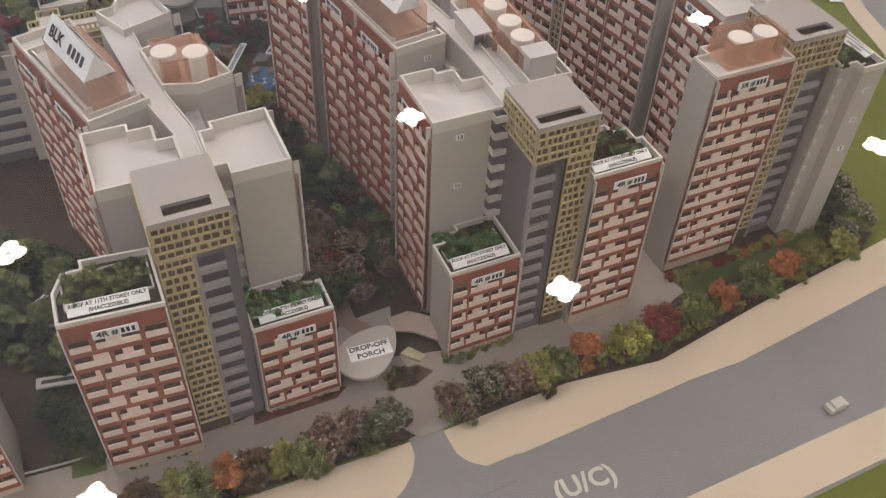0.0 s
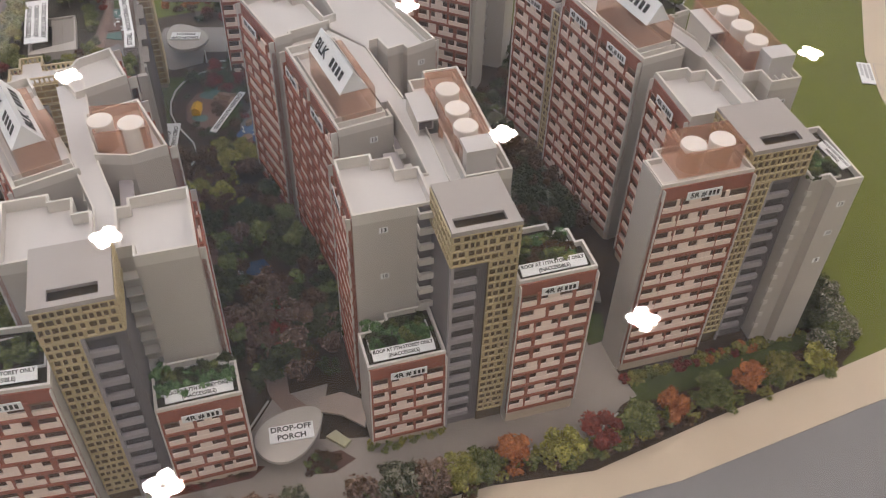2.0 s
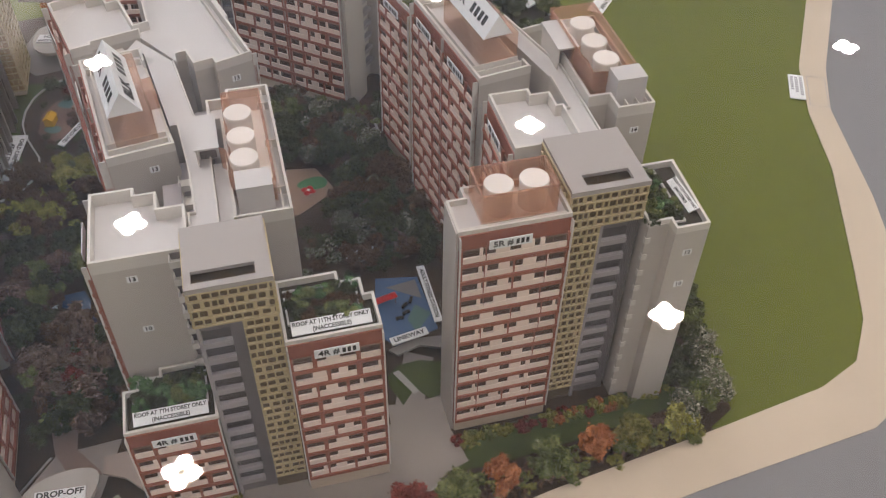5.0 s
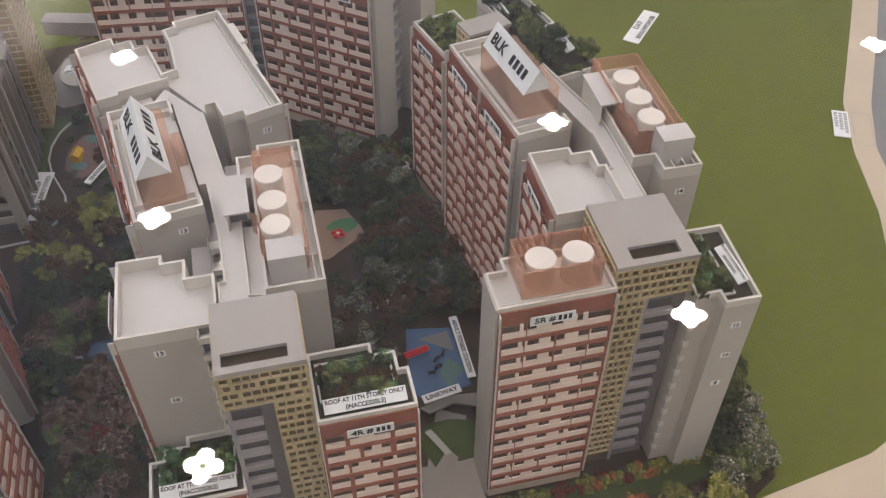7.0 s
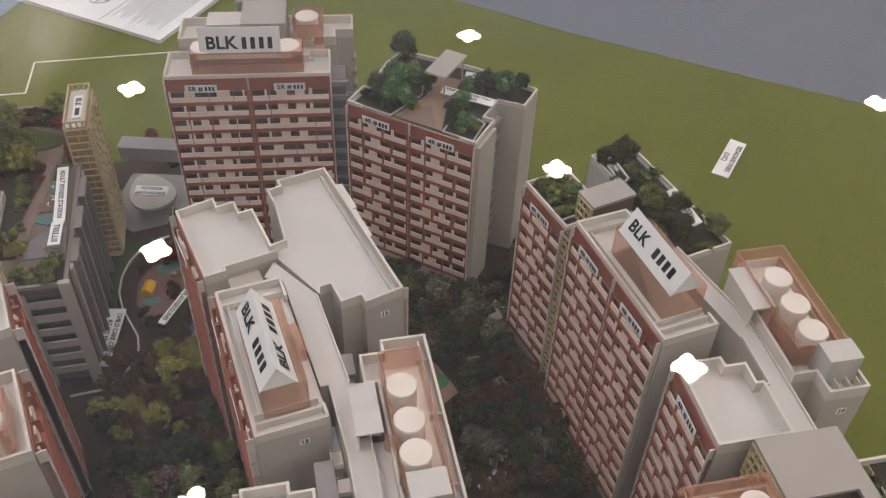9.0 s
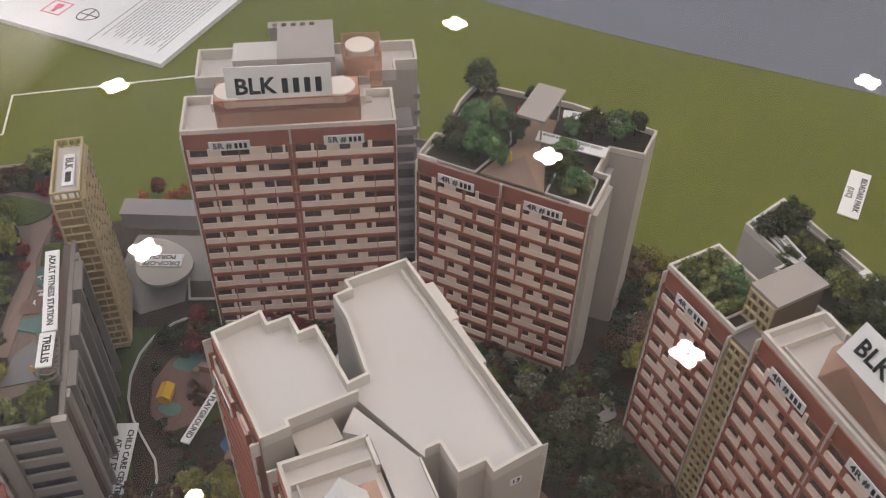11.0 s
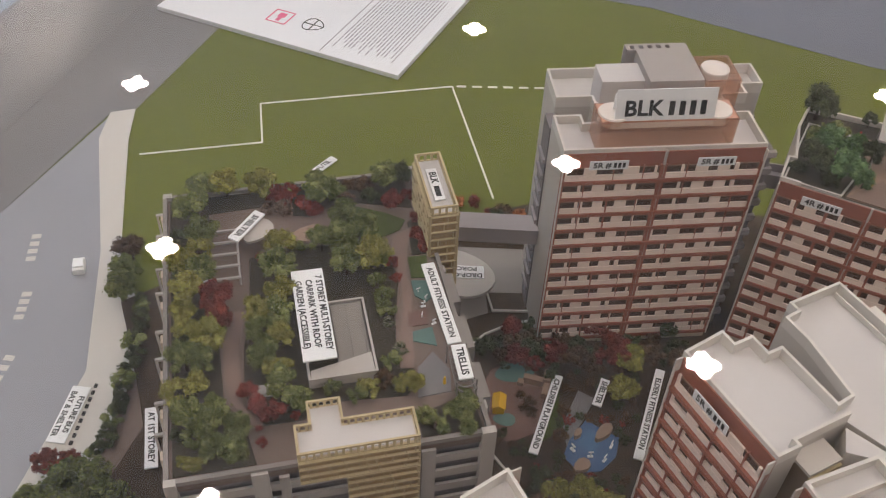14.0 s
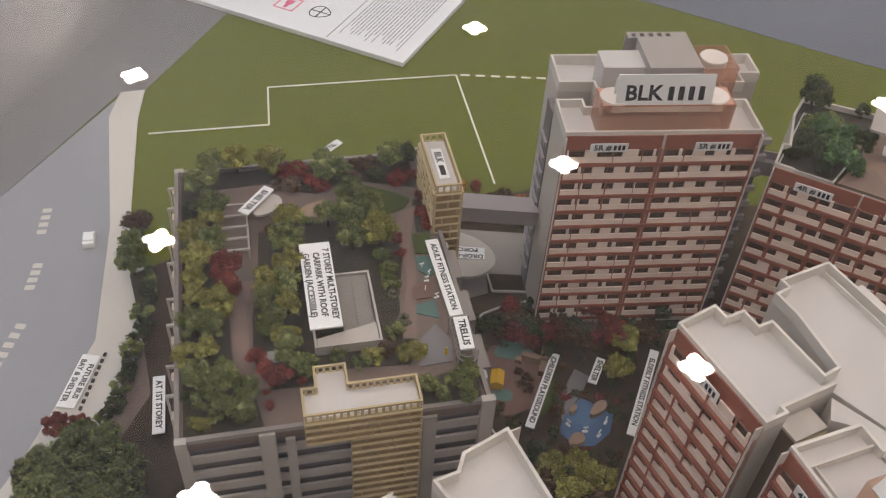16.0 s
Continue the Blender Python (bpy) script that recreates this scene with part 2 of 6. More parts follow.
def words(parent, text, m, size, material=INK, name="lettering", width=1.0):
    cu = bpy.data.curves.new(name, "FONT")
    cu.body, cu.size, cu.align_x, cu.align_y, cu.extrude, cu.resolution_u = text, size * CM, "CENTER", "CENTER", 0.00008, 2
    cu.offset = 0.028 * size * CM
    cu.materials.append(material)
    ob = new(name, cu)
    ob.parent = parent
    ob.matrix_basis = m @ Matrix.Diagonal((width, 1, 1, 1))
    return ob


def bars(parent, m, spans, h, material=INK):
    """Plain bars in place of figures: spans of x, all of one height, in the plane of m."""
    g = Geo()
    for a, b in spans:
        g.box(a, -h / 2, 0, b, h / 2, 0.02)
    return part("figure_bar", g, material, parent, at=m)

# ---------------- hall and table ----------------
g = Geo().box(-1500, -2600, -86, 3000, 3600, -84)
solid("floor", g, HFLOOR, at(0, 0), "stone floor of the exhibition hall", "floor", kind="structure")
solid("ceiling", Geo().box(-1510, -2610, 1372, 3010, 3610, 1380), CEIL, at(0, 0), "high pale ceiling of the exhibition hall", "ceiling", kind="structure")
for nm, b in (("wall_north", (-1500, 3600, 3000, 3610)), ("wall_south", (-1500, -2610, 3000, -2600)), ("wall_east", (3000, -2600, 3010, 3600))):
    solid(nm, Geo().box(b[0], b[1], -84, b[2], b[3], 1372), WALLP, at(0, 0), "plain pale hall wall", "wall", kind="structure")
# west wall with a band of tall windows to the daylight
ww = Geo().box(-1510, -2600, -84, -1500, 3600, 300).box(-1510, -2600, 1120, -1500, 3600, 1372).box(-1510, -2600, 300, -1500, -200, 1120).box(-1510, 3200, 300, -1500, 3600, 1120)
solid("wall_west", ww, WALLP, at(0, 0), "pale hall wall with a tall window band", "wall", kind="structure")
win = thing("window_1", at(-1505, -200), "tall hall window band with daylight behind", "window", kind="structure")
for i in range(9):
    part("window_frame", Geo().box(-5, i * 425 - 6, 300, 5, i * 425 + 6, 1120), SLAB, win)
solid("backdrop", Geo().box(-1720, -900, 100, -1710, 3800, 1700), DAY, at(0, 0), "bluish daylight outside the hall window", "sky", kind="structure")
solid("display_table", Geo().box(-150, -60, -84, 150, 240, -1.2), CONC, at(0, 0), "wide plain table carrying the scale model", "table")
ground = solid("ground", Geo().box(-148, -58, -1.2, 148, 238, 0), GRASS, at(0, 0), "olive green flocked baseboard of the model", "ground", kind="structure")
case = thing("display_case", at(0, 0), "clear display case over the model, mirroring the ceiling lamps", "display case")
part("lid", Geo().box(-149, -59, 33, 149, 239, 33.5), GLASS, case, "clear flat lid sheet")
for bx in ((-149.5, -59.5, 149.5, -59), (-149.5, 239, 149.5, 239.5), (-149.5, -59, -149, 239), (149, -59, 149.5, 239)):
    part("side_pane", Geo().box(bx[0], bx[1], -1.2, bx[2], bx[3], 33.5), GLASS, case, "clear side sheet")

# ceiling lamps: clusters of four round lamps on a slanting grid
disc = Geo().tube(0, 0, -1.0, 0, 14.4, 18).mesh("lamp_disc", LAMP)
can = Geo().tube(0, 0, 0, 10, 14.5, 18, 13).mesh("lamp_can", WHITE)
plate = Geo().box(-36, -36, 8, 36, 36, 12).mesh("lamp_plate", GREY)
lamp0 = None
for i in range(-5, 3):
    for j in range(-3, 4):
        x, y = -573 - 363 * i + 756 * j, 699 + 521 * i + 551 * j
        if math.hypot(x, y - 500) > 2600 or not -1440 < x < 2900 or not -2500 < y < 3500:
            continue
        m = at(x, y, 1358, 12)
        if lamp0 is None:
            lamp0 = thing("ceiling_light", m, "cluster of four round white ceiling lamps", "ceiling light", "hall ceiling lights")
            part("plate", plate, WHITE, lamp0)
            for a, b in ((-19.5, 0), (19.5, 0), (0, -19.5), (0, 19.5)):
                part("lamp_can", can, WHITE, lamp0, at=at(a, b, 0))
                part("bulb", disc, LAMP, lamp0, "glowing round lamp face", at(a, b, 0))
        else:
            copy_thing(lamp0, m)

# ---------------- ground surfaces ----------------


def sheet(name, poly, z, material, label, category="", th=None):
    return solid(name, Geo().prism(poly, -0.2, z), material, at(0, 0), label, category or name, kind="structure")


def band(pts, w):
    """An outline of a strip of width w along a line of points, to its left."""
    out = []
    for i, p in enumerate(pts):
        a, b = pts[max(i - 1, 0)], pts[min(i + 1, len(pts) - 1)]
        d = Vector((b[0] - a[0], b[1] - a[1])).normalized()
        out.append((p[0] - d.y * w, p[1] + d.x * w))
    return list(pts) + out[::-1]


inner = [(-60, 6), (-36, 18), (-12, 30.1), (1.9, 37.4), (11.3, 42.9), (19.2, 46.1), (28.6, 53.5), (40.1, 61.9), (48.1, 68.0), (51.0, 71.5), (51.9, 76.5), (51.4, 83.5), (50.2, 96.7), (48.2, 105.7), (47.3, 114.7), (48.5, 129.5), (52, 175), (54, 236)]
outer = [(-60, 0), (-36, 12), (-12, 25), (4.7, 34.0), (21.6, 44.4), (25.9, 46.7), (40.6, 57.2), (52, 65), (55.6, 70), (56.5, 78), (53.9, 93.4), (50.5, 107), (50.3, 115), (51.7, 130.3), (55, 175), (57, 236)]
road_pts = outer + [(146, 236), (146, -56), (-60, -56)]
sheet("road", road_pts, 0.06, ROAD, "blue-grey painted road of the model", "road")
sheet("pavement", inner + outer[::-1], 0.12, PAVE, "cream kerbside pavement strip of the model", "pavement")
far = [(-20, 8.5), (19.9, 33.3), (37.2, 43.4), (60, 55), (74, 66), (84, 86), (88, 130), (92, 236)]
sheet("pavement_far", band(far, -3.6), 0.13, PAVE, "cream pavement along the far road edge", "pavement")
sheet("verge", [(-17.5, 4.2), (22, 29.9), (39, 40.0), (62, 51.5), (77.4, 64.5), (87.6, 85.5), (91.6, 130), (95, 236), (146, 236), (146, -56), (-17.5, -56)], 0.1, GRASS, "olive grass verge past the road", "grass")
# the driveway mouth that crosses the pavement
sheet("driveway_mouth", [(-3.6, 29.2), (-1.7, 30.5), (-0.8, 31.8), (-0.3, 33.2), (-0.25, 34.8), (-1.0, 36.6), (1.3, 38.0), (2.2, 36.4), (2.9, 35.3), (3.9, 34.7), (5.2, 34.5), (7.6, 35.9), (7.6, 33.6), (2, 30), (-3.4, 27.4)], 0.135, ROAD, "grey driveway mouth crossing the pavement", "driveway")
# left road, pavement and boards
sheet("road_west", [(-61.4, 64.5), (-62.7, 76.4), (-69, 89), (-78.3, 104), (-79.3, 108), (-81.1, 87.5), (-84, 60), (-90, -56), (-61, -56)], 0.06, ROADW, "side road of the model with a bluish reflection in its blue-grey colour", "road")
sheet("pavement_west", [(-61.4, 64.5), (-62.7, 76.4), (-69, 89), (-78.3, 104), (-79.6, 108.5), (-77.4, 109.9), (-75.4, 105), (-66.3, 87.7), (-62.4, 84.4), (-60.2, 80.6), (-58.7, 76.6), (-58.2, 73), (-57.6, 69), (-57, 60), (-57, 20), (-61, 20)], 0.12, PAVEW, "off-white pavement beside the side road", "pavement")
sheet("board_west", [(-81.1, 87.5), (-79.6, 108.3), (-77.4, 109.9), (-76.2, 135.3), (-75, 236), (-147, 236), (-147, -56), (-90, -56), (-84, 60)], 0.05, FLOORGREY, "bare grey-brown board beyond the side road", "baseboard")
sheet("board_north", [(-60, 157.5), (-33, 151.6), (-26, 151.6), (1, 146.3), (25.8, 143.2), (44, 141.2), (96, 135.5), (96, 236), (-60, 236)], 0.05, BLUEBOARD, "board behind the lawn, blue-grey with a daylight reflection in its colour", "baseboard")
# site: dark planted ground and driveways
sheet("garden_ground", [(-56, 14), (-36, 18.3), (-12, 30.4), (1.9, 37.8), (11.3, 43.3), (19.2, 46.5), (28.6, 53.9), (39.5, 61.8), (41, 64), (38, 72), (31, 85), (22, 98), (10, 108), (-8, 114), (-30, 110), (-44, 100), (-55, 95), (-64, 84), (-60, 79), (-55.6, 73)], 0.14, GARDEN, "planted ground between the model blocks, darkened to deepen their shade", "garden")
sheet("driveway", [(-50, 18), (-36, 22.5), (-12, 33.6), (-1.5, 37.2), (0, 36.4), (2.4, 38.0), (3.0, 40.3), (11, 45.2), (18.8, 48.6), (21, 53.4), (17.5, 57.2), (17, 63), (14.5, 63), (15.5, 56), (11, 50), (2, 45.4), (-3, 44), (-4, 49.5), (-8, 47), (-9, 41), (-14, 36.5), (-36, 26.5), (-50, 23)], 0.17, DRIVE, "grey driveway winding past the blocks", "driveway")
sheet("lawn_front", [(21.4, 53.2), (24.0, 54.4), (28, 57.0), (34.5, 61.4), (37.2, 63.8), (35.8, 65.4), (28.5, 60.8), (21.6, 56.6)], 0.18, LAWN, "small dark lawn in front of a block", "lawn")

# ---------------- parts of the model blocks ----------------
ST = 1.55  # one storey
CACHE = {}
VARIANTS = (
    ((0.0, 1.25, ()), (1.65, 4.25, ((0.65, 1.6),)), (4.65, 6.0, ())),
    ((0.0, 1.3, ((1.0, 1.3),)), (1.55, 3.4, ((0.5, 1.35),)), (3.7, 6.0, ((0.75, 1.0),))),
    ((0.0, 2.15, ((1.2, 2.15),)), (2.5, 4.2, ((0.55, 1.2),)), (4.7, 6.0, ((1.15, 1.3),))),
    ((0.0, 1.15, ((0.97, 1.15),)), (1.5, 6.0, ((0.55, 1.35), (2.0, 2.75), (3.08, 3.35)))),
    ((0.0, 1.15, ((0.95, 1.15),)), (1.4, 2.9, ((0.0, 0.2), (0.87, 1.5))), (3.1, 4.78, ((0.6, 1.35),)), (5.05, 6.0, ((0.0, 0.12),))),
    ((0.05, 1.2, ((0.95, 1.15),)), (1.5, 4.6, ((0.6, 1.35), (2.05, 2.75))), (4.95, 6.0, ())),
    ((0.0, 2.9, ((0.0, 0.15), (1.2, 2.0))), (3.25, 4.85, ((0.6, 1.6),)), (5.1, 6.0, ((0.75, 0.9),))),
)


def seg(k, s):
    """One stretch of panel: from, to, and the raised piers on it; broad units leave narrower gaps."""
    a, b, piers = VARIANTS[k][s]
    w = 0.15 if k > 2 else 0.05
    return max(0.0, a - w), min(6.0, b + w), piers


def seg_meshes(k, s, scale):
    """A pale sill panel with its raised piers, and the dark barred window behind it."""
    key = (k, s, round(scale, 3))
    if key not in CACHE:
        a, b, piers = seg(k, s)
        w = (b - a) * scale
        p = Geo().box(0, -0.17, 0, w, 0, 0.46)
        for c, d in piers:
            p.box(c * scale, -0.15, 0.46, d * scale, 0, 1.10)
        q = Geo().box(0.04, -0.03, 0.40, w - 0.04, 0, 1.04)
        r = Geo().box(0, -0.09, 1.0, w, 0, 1.07)
        n = max(1, int(w / 0.8))
        for i in range(n + 1):
            r.box(i * (w - 0.05) / n, -0.07, 0.44, i * (w - 0.05) / n + 0.05, -0.02, 1.02)
        CACHE[key] = p.mesh("sill_panel", PANEL), q.mesh("window", DARK), r.mesh("window_bars", FRAME), a * scale
    return CACHE[key]


def pier_mesh(k, scale, uw, proud):
    """The red uprights that stand between the pale panels of one storey."""
    key = (k, round(scale, 3), round(uw, 2), proud)
    if key not in CACHE:
        g, a = Geo(), 0.0
        for b, c, _ in (seg(k, s) for s in range(len(VARIANTS[k]))):
            g.box(a, -proud, 0, 0.25 + b * scale, 0, 1.25)
            a = 0.25 + c * scale
        CACHE[key] = g.box(a, -proud, 0, uw, 0, 1.25).mesh("red_pier", RED)
    return CACHE[key]


def facade(parent, x, y, width, ztop, rows, rz=0.0, units=1, seed=0, sign=True, fascia=1.05, proud=0.28):
    """A red front of storeys: wall slab, red floor bands, pale panels and barred windows. It faces -y before the turn rz."""
    rnd = random.Random(seed)
    m = at(x, y, 0, rz)
    zb = ztop - 0.28 - fascia - rows * ST
    wall = part("front_wall", Geo().box(0, -0.10, zb, width, 0.0, ztop - 0.28), RED, parent, "brick-red model facade", m)
    plinth = Geo().box(0.1, -0.22, 0.15, width - 0.1, 0.02, zb)
    part("plinth", plinth, BEIGE, wall, "pale plinth at ground storey")
    uw = width / units
    sc = (uw - 0.5) / 6.0
    band_mesh = Geo().box(0, -proud, 0, width, 0, 0.30).mesh("floor_band", RED)
    for r in range(rows):
        z = zb + r * ST
        part("floor_band", band_mesh, RED, wall, at=at(0, -0.10, z))
        for u in range(units):
            k = (r + rnd.randrange(2) + seed + u) % 3 if uw < 6.7 else 3 + (r * 3 + rnd.randrange(2) + seed + u) % 4
            part("red_pier", pier_mesh(k, sc, uw, proud - 0.08), RED, wall, at=at(u * uw, -0.10, z + 0.30))
            for s in range(len(VARIANTS[k])):
                p, q, b, a = seg_meshes(k, s, sc)
                mm = at(u * uw + 0.25 + a, -0.10, z + 0.30)
                part("sill_panel", p, PANEL, wall, at=mm)
                w = part("window", q, DARK, wall, at=mm)
                part("window_bars", b, FRAME, wall, at=mm)
    for ex in (0.0, width - 0.09):
        part("edge_strip", Geo().box(ex, -proud - 0.16, zb, ex + 0.09, 0.0, ztop - 0.28), WHITE, wall, "thin pale edge strip")
    for u in range(1, units):
        part("downpipe", Geo().box(u * uw - 0.07, -0.30, zb, u * uw + 0.07, -0.1, ztop - 0.1), GREY, wall)
    if sign:
        for u in range(units):
            unit_sign(parent, m @ at(u * uw + uw * (0.5 if uw < 6.7 else 0.44 + 0.06 * u), -proud - 0.2, ztop - 1.0), "4R #" if uw < 6.7 else "5R #")
    return wall


def unit_sign(parent, m, text):
    s = part("unit_sign", Geo().box(-1.4, -0.06, -0.38, 1.4, 0.0, 0.38), SIGN, parent, "small white unit label with black figures", m)
    words(s, text, at(-0.5, -0.065, 0, 0, 90), 0.66)
    bars(s, at(0, -0.062, 0, 0, 90), [(0.34, 0.54), (0.66, 0.86), (0.98, 1.18)], 0.42)
    return s


def wing(parent, poly, ztop, ph=0.55, t=0.18, wall=GREY, roof=ROOF, cap=WHITE, label="", name="wing", gaps=()):
    """One block volume with a roof deck sunk behind a parapet."""
    poly = ccw(poly)
    w = part(name, Geo().prism(poly, 0.1, ztop - ph), wall, parent, label)
    part("parapet", Geo().rim(poly, t, ztop - ph, ztop, gaps) if gaps else Geo().ring(poly, t, ztop - ph, ztop), cap, w)
    part("roof_deck", Geo().prism(poly if gaps else inset(poly, t - 0.01), ztop - ph, ztop - ph + 0.04), roof, w)
    return w


def number(parent, m, text):
    s = part("storey_plate", Geo().box(-0.33, -0.03, -0.26, 0.33, 0, 0.26), SIGN, parent, "small white storey plate", m)
    words(s, text, at(0, -0.035, 0, 0, 90), 0.5)
    return s


def lattice(parent, x, y, z0, z1, width, rz, seed=0, sparse=False):
    """A yellow-beige screen of rails and uneven uprights over a backing; the dark backing paints shade into the holes.
    """
    rnd = random.Random(seed)
    m = at(x, y, 0, rz)
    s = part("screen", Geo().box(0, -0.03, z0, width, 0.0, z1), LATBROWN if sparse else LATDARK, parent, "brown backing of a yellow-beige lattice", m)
    n = max(1, round((z1 - z0) / 0.775))
    h = (z1 - z0) / n
    k = 0.035 if sparse else 0.055
    rail = Geo().box(0, -0.22, -k, width, -0.03, k).mesh("rail", LAT)
    for i in range(n + 1):
        part("rail", rail, LAT, s, at=at(0, 0, z0 + i * h + (0.07 if i == 0 else -0.07 if i == n else 0)))
    for i in range(n):
        g, a = Geo(), 0.0
        while a < width - 0.1:
            w = 0.06 if sparse else rnd.choice((0.08, 0.10, 0.13, 0.24))
            g.box(a, -0.17, z0 + i * h, min(a + w, width), -0.03, z0 + (i + 1) * h)
            a += w + (rnd.choice((1.2, 0.9, 1.6, 0.5)) if sparse else rnd.choice((0.30, 0.40, 0.46)))
        g.box(width - 0.12, -0.17, z0 + i * h, width, -0.03, z0 + (i + 1) * h)
        part("uprights", g, LAT, s)
    return s


def slab_tower(parent, x0, y0, x1, y1, ztop, open_left=True, seed=0, slot=0.22):
    """The stair and lift tower: grey core, balcony ledges on the open half, lattice crown and column, slab roof with a slot."""
    w, d = x1 - x0, y1 - y0
    # core in the darker grey: the shade of the recess is painted on it
    core = part("stair_core", Geo().box(x0 + 0.1, y0 + 0.35, 0.1, x1 - 0.1, y1, ztop - 3.2), SHADE, parent, "stair core, dark grey with recess shade in its colour")
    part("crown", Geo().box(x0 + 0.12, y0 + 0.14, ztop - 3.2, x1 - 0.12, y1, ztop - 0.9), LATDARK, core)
    g = Geo()
    sx0, sx1, sy0, sy1 = x0 + slot * w, x0 + (slot + (0.74 if slot < 0.1 else 0.6)) * w, y0 + 0.09 * d, y0 + 0.27 * d
    g.box(x0, y0, ztop - 0.25, x1, sy0, ztop).box(x0, sy1, ztop - 0.25, x1, y1, ztop).box(x0, sy0, ztop - 0.25, sx0, sy1, ztop).box(sx1, sy0, ztop - 0.25, x1, sy1, ztop)
    part("roof_slab", g, SLAB, core, "flat grey roof slab with a slot")
    part("roof_lip", Geo().box(x0 - 0.05, y0 - 0.05, ztop - 0.4, x1 + 0.05, y0 + 0.12, ztop + 0.05), SLAB, core)
    lattice(core, x0, y0 + 0.14, ztop - 3.25, ztop - 0.3, w, 0, seed)
    lattice(core, x1 - 0.12, y0 + 0.05, ztop - 3.25, ztop - 0.3, d, 90, seed + 1)
    lattice(core, x0 + 0.12, y1, ztop - 3.25, ztop - 0.3, d, -90, seed + 2)
    cx = x0 + 0.56 * w if open_left else x0
    lattice(core, cx, y0 + 0.14, 1.6, ztop - 3.25, 0.44 * w, 0, seed + 3)
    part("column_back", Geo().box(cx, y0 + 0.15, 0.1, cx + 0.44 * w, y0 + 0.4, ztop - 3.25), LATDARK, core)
    ox = x0 if open_left else x0 + 0.44 * w
    led = Geo().box(0.25, -0.35, 0, 0.40 * w, 0.1, 0.46).box(0.25, -0.30, 0.46, 0.40 * w, -0.22, 0.52).mesh("balcony_ledge", LEDGE)
    # flat pane between ledges; the recess shade is put into its colour
    pane = Geo().box(0.3, -0.02, 0.5, 0.40 * w, 0.0, 1.3).mesh("window", RECESS_SHADE)
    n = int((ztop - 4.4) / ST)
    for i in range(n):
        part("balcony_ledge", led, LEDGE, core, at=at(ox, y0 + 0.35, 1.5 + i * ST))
        part("window", pane, RECESS_SHADE, core, at=at(ox, y0 + 0.35, 1.5 + i * ST))
    ribs = Geo().box(0, -0.03, 1.3, 0.56 * w - 0.40 * w - 0.08, 0.0, ztop - 3.3)
    for i in range(5):
        ribs.box(0.05 + i * 0.14, -0.09, 1.3, 0.11 + i * 0.14, 0.0, ztop - 3.3)
    part("ribbed_panel", ribs, SHADE, core, "grey ribbed wall strip", at(ox + 0.40 * w + 0.04, y0 + 0.33))
    part("fin", Geo().box(ox + 0.02, y0 + 0.02, 0.1, ox + 0.25, y0 + 0.4, ztop - 3.2), LEDGE, core)
    return core


def tanks(parent, spots, z0, z1, r=0.92):
    me = Geo().tube(0, 0, 0, z1 - z0 - 0.1, r, 28).tube(0, 0, z1 - z0 - 0.1, z1 - z0, r + 0.05, 28, r).mesh("water_tank", TANK)
    for x, y in spots:
        part("water_tank", me, TANK, parent, "round cream water tank", at(x, y, z0))


def enclosure(parent, poly, z0, z1):
    e = part("tank_screen", Geo().ring(ccw(poly), 0.1, z0, z1), ACRYL, parent, "translucent orange-brown tank screen")
    part("tank_floor", Geo().prism(ccw(poly), z0, z0 + 0.06), TANK, e)
    part("screen_cap", Geo().ring(inset(ccw(poly), -0.04), 0.16, z1, z1 + 0.05), ACRYL, e)
    return e


def lift_shed(parent, x0, y0, x1, y1, z0, z1):
    """A pale shed with an overhanging slab, open at its near end."""
    e = part("lift_shed", Geo().box(x0 + 0.1, y0 + 0.9, z0, x1 - 0.1, y1 - 0.1, z1 - 0.14), WHITE, parent, "pale roof shed with an overhanging slab")
    part("slab", Geo().box(x0, y0, z1 - 0.14, x1, y1, z1), ROOF, e)
    part("cheek", Geo().box(x0 + 0.1, y0 + 0.15, z0, x0 + 0.2, y0 + 0.9, z1 - 0.14), WHITE, e)
    # dark sheet on the solid shed, painted as the shade of an opening
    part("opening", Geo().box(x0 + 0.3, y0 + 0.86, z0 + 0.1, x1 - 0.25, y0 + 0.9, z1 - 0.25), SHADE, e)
    return e


def folded_screen(parent, pts, z0, z1):
    """A clear orange sheet folded along a line of points."""
    for (ax, ay), (bx, by) in zip(pts, pts[1:]):
        d = Vector((bx - ax, by - ay)).normalized() * 0.03
        part("folded_screen", Geo().prism([(ax - d.y, ay + d.x), (ax + d.y, ay - d.x), (bx + d.y, by - d.x), (bx - d.y, by + d.x)], z0, z1), ACRYL, parent, "folded orange-brown clear screen")


